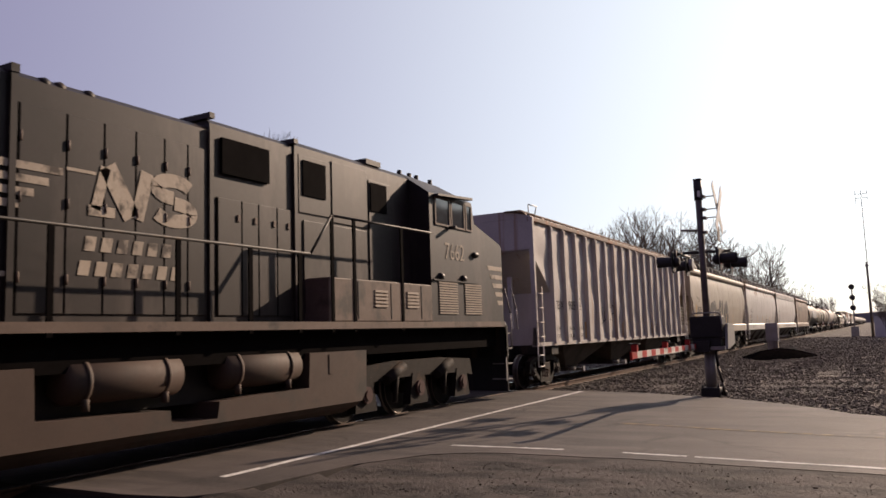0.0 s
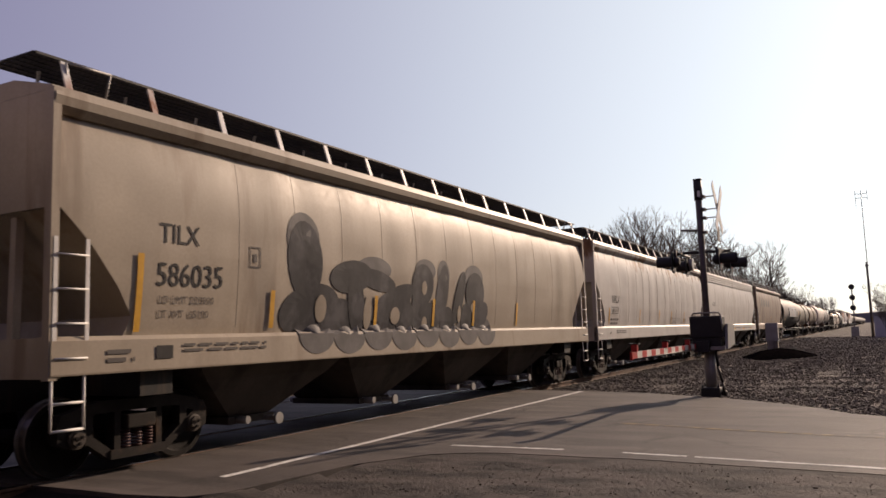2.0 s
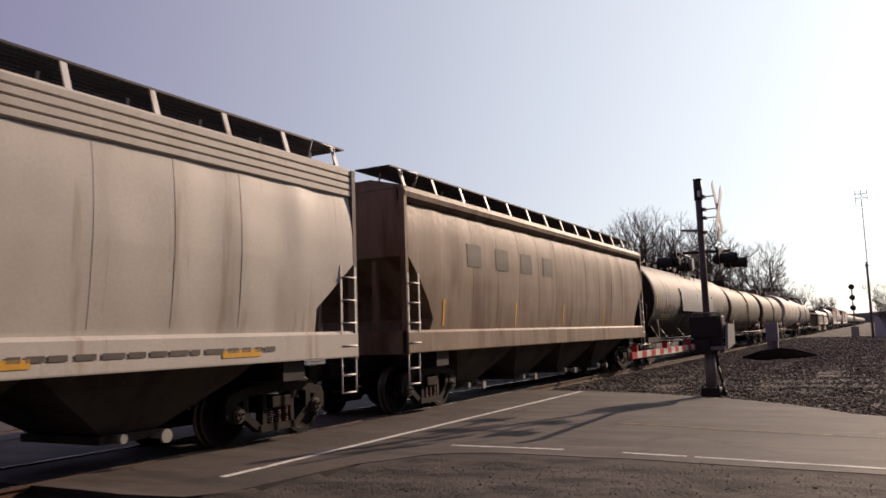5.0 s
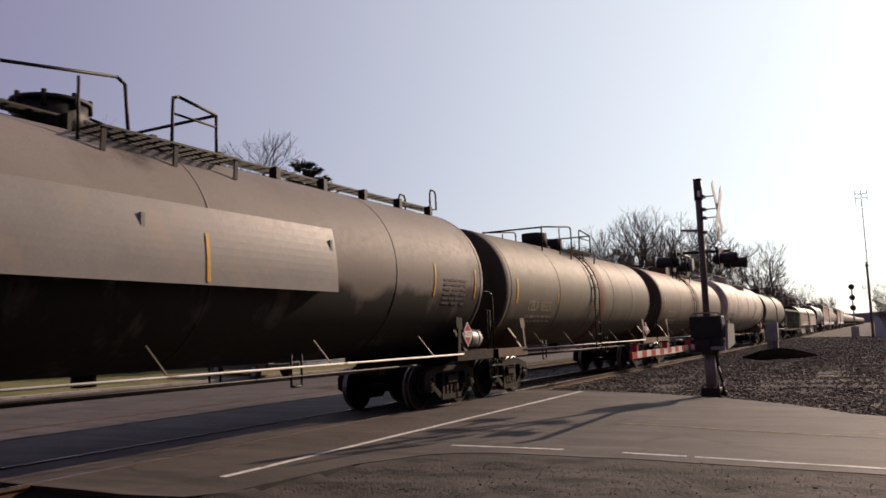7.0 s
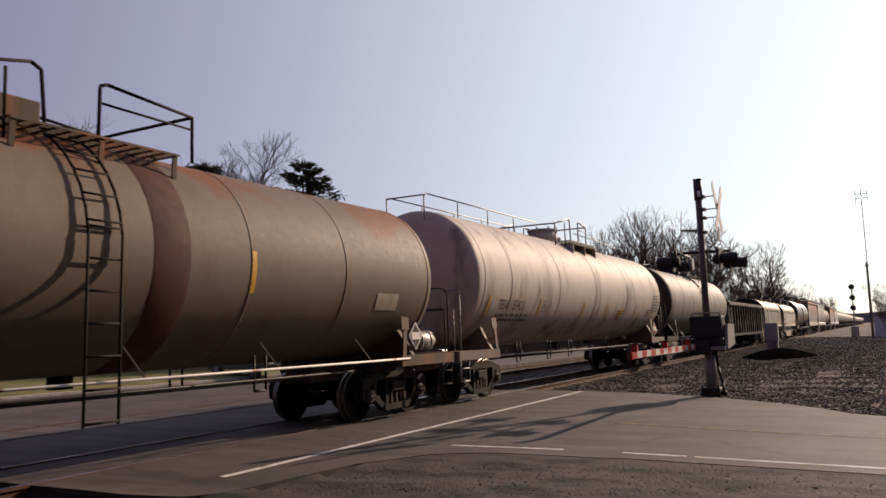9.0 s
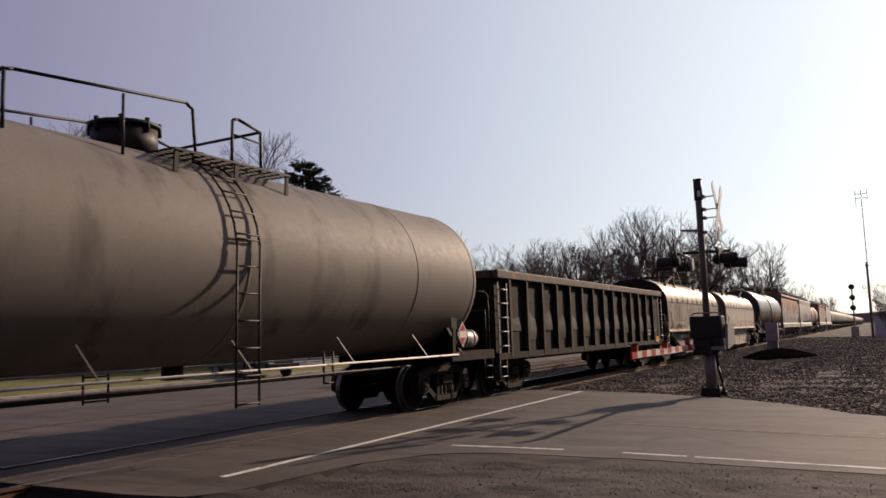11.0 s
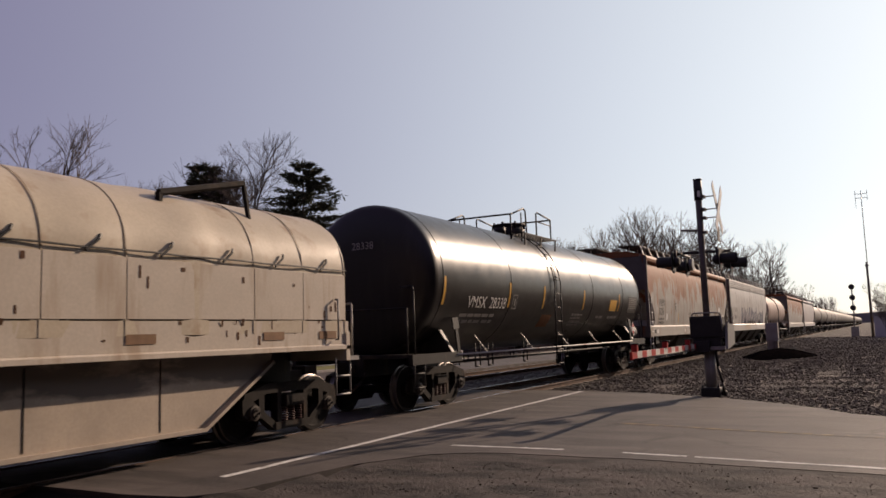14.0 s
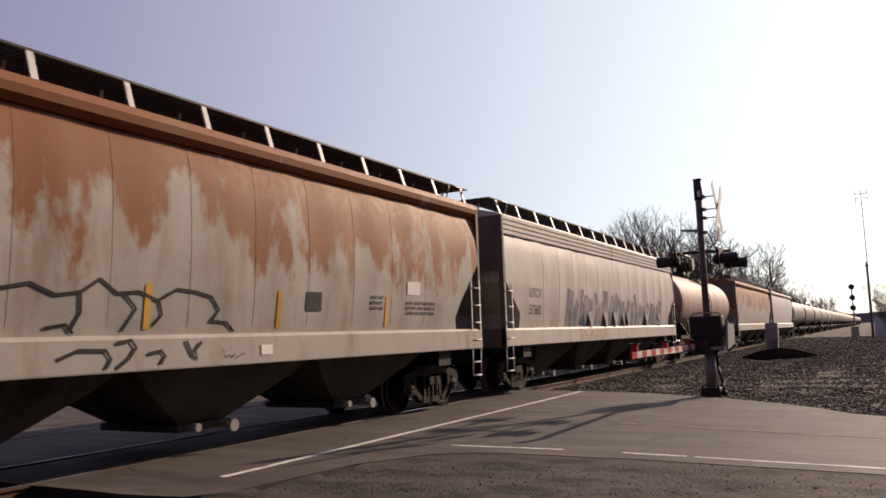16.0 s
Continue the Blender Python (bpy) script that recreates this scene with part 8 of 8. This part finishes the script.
for i in range(10):
    plant("bare_tree", "bare deciduous tree in the far wood", (FAR_A, FAR_B, FAR_C)[i % 3], -30 - 6 * i, 118 + 6 * (i % 4), 0.75 + 0.06 * (i % 3), rnd.uniform(0, 360), "bare trees along the railway")
for i in range(12):
    plant("bare_tree", "small bare tree behind the shed", (FAR_B, FAR_C)[i % 2], 1.0 + 2.4 * i + rnd.random(), 138 + rnd.uniform(-6, 25), 0.40 + 0.12 * rnd.random(), rnd.uniform(0, 360), "trees behind the shed", 1.0)
for x, y, s in ((0.75, 78, 0.19), (1.3, 80, 0.22), (2.0, 79, 0.24), (2.9, 82, 0.26)):
    plant("bare_bush", "dense bare bush before the shed", FAR_B, x, y, s, 90 * x, "bushes before the shed", 1.0)


def thicket():
    """Undergrowth along the wood: many fine upright stems."""
    rnd = random.Random(4)
    vs, fs = [], []
    for i in range(9000):
        y = 50 + 420 * rnd.random() ** 1.7
        x = rnd.uniform(-33, -24)
        h = rnd.uniform(1.2, 4.6)
        p = Vector((x, y, -0.1))
        q = p + Vector((rnd.gauss(0, 0.5), rnd.gauss(0, 0.5), h))
        r = rnd.uniform(0.015, 0.04)
        k = len(vs)
        vs += [p + Vector((r, 0, 0)), p + Vector((-r, r, 0)), p + Vector((0, -r, 0)), q]
        fs += [(k, k + 1, k + 3), (k + 1, k + 2, k + 3), (k + 2, k, k + 3)]
    me = bpy.data.meshes.new("undergrowth")
    me.from_pydata([tuple(v) for v in vs], [], fs)
    me.materials.append(M["twig"])
    tagged(new("undergrowth", me), "dense bare brown undergrowth along the wood", "undergrowth", kind="stuff")


thicket()


def woods_beyond():
    """Plain dark wall, added unseen behind and beside the camera to cut low sky light; far woods on the horizon."""
    m = mat("blocker_dark", (0.035, 0.03, 0.026), 0.95, var=0.4, scale=0.15, bump=0)
    bm = bmesh.new()
    path = [(-70, -24), (-40, -20), (-10, -16), (6, -14), (13, -8), (15, 4), (16, 40), (18, 80)]
    pts = []
    for (xa, ya), (xb, yb) in zip(path, path[1:]):
        for i in range(8):
            pts.append((xa + (xb - xa) * i / 8, ya + (yb - ya) * i / 8))
    rows = [[bm.verts.new((x, y, z)) for z in (-0.5, 12.5 + 2.0 * noise.noise(Vector((x * 0.2, y * 0.2, 0))))] for x, y in pts]
    for a, b in zip(rows, rows[1:]):
        bm.faces.new((a[0], b[0], b[1], a[1]))
    solid("backdrop_woods", bm, m, "unseen dark wall that cuts the low sky light", "woods", kind="structure")
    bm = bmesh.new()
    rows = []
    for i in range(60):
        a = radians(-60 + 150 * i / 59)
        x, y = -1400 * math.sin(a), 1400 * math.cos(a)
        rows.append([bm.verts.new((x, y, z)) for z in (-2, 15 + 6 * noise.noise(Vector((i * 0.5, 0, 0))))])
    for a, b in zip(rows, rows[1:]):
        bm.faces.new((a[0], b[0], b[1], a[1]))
    # pale on purpose: the distance haze is put into the colour
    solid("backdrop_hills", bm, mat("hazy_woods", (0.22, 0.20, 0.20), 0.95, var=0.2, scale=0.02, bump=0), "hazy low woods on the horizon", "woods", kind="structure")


woods_beyond()


# ---------- loose stones ----------
def stones(name, count, area, size, material, label, seed):
    rnd = random.Random(seed)
    ico = [(0, 0, 1), (0.89, 0, 0.45), (0.28, 0.85, 0.45), (-0.72, 0.53, 0.45), (-0.72, -0.53, 0.45), (0.28, -0.85, 0.45), (0.72, 0.53, -0.45), (-0.28, 0.85, -0.45), (-0.89, 0, -0.45), (-0.28, -0.85, -0.45), (0.72, -0.53, -0.45), (0, 0, -1)]
    tri = [(0, 1, 2), (0, 2, 3), (0, 3, 4), (0, 4, 5), (0, 5, 1), (1, 6, 2), (2, 7, 3), (3, 8, 4), (4, 9, 5), (5, 10, 1), (2, 6, 7), (3, 7, 8), (4, 8, 9), (5, 9, 10), (1, 10, 6)]
    vs, fs = [], []
    while count > 0:
        x, y, z = area(rnd)
        if z is None:
            continue
        count -= 1
        s = size * rnd.uniform(0.45, 1.3) * (1 + max(0, y - 25) / 40)
        m = Euler((rnd.uniform(0, 6), rnd.uniform(0, 6), rnd.uniform(0, 6))).to_matrix()
        sc = (s * rnd.uniform(0.7, 1.3), s * rnd.uniform(0.7, 1.2), s * rnd.uniform(0.5, 0.9))
        k = len(vs)
        for a, b, c in ico:
            w = rnd.uniform(0.75, 1.15)
            v = m @ Vector((a * w, b * w, c * w))
            vs.append((x + v.x * sc[0], y + v.y * sc[1], z + v.z * sc[2] + s * 0.25))
        fs += [(k + a, k + b, k + c) for a, b, c in tri]
    me = bpy.data.meshes.new(name)
    me.from_pydata(vs, [], fs)
    me.materials.append(material)
    tagged(new(name, me), label, "stones", kind="stuff")


def ballast_area(rnd):
    y = 14.3 + 85 * rnd.random() ** 1.7
    x = rnd.uniform(-15.9, 0.5) if rnd.random() < 0.25 else rnd.uniform(-8.3, 1.6)
    if y < far_edge(x) + 0.06:
        return 0, 0, None
    if any(abs(x - tx - s * GAUGE) < 0.13 for tx, _ in RAILS for s in (-1, 1)):
        return 0, 0, None
    z = ground_z(x, y) - 0.005
    for tx, _ in RAILS:
        d = abs(x - tx)
        if d < 2.35:
            z = max(z, -0.15 if d < 1.75 else -0.15 - 0.15 * (d - 1.75) / 0.6)
    return x, y, z


stones("ballast_stones", 60000, ballast_area, 0.034, M["stone"], "loose crushed grey ballast stones beside the track", 3)


def grit_area(rnd):
    x = rnd.uniform(-5.7, 3.5)
    y = 5.6 + 4.2 * rnd.random()
    if y > near_edge(x) + 0.5 * rnd.random() ** 3:
        return 0, 0, None
    return x, y, -0.062


stones("grit", 1500, grit_area, 0.009, M["stone"], "fine grit and small stones on the shoulder", 6)


def motions():
    """The whole train rolls past at one steady speed."""
    for car, y0 in TRAIN:
        walk(car, [(2.0 * i, pose(TRACK_X, y0 - SPEED * 2.0 * i, 0)) for i in range(9)])
    # wheels roll without slipping; all wheelsets in one place of their trucks turn alike
    turn = math.degrees(SPEED / 0.457) / FPS
    for d, sets in WHEELSETS.items():
        walk(sets[0], [(i / FPS, pose(0, d, 0.457, turn * i)) for i in range(16 * FPS + 1)])
        keys = sets[0].animation_data
        for w in sets[1:]:
            w.rotation_mode = "QUATERNION"
            data = w.animation_data_create()
            data.action = keys.action
            data.action_slot = keys.action_slot


motions()
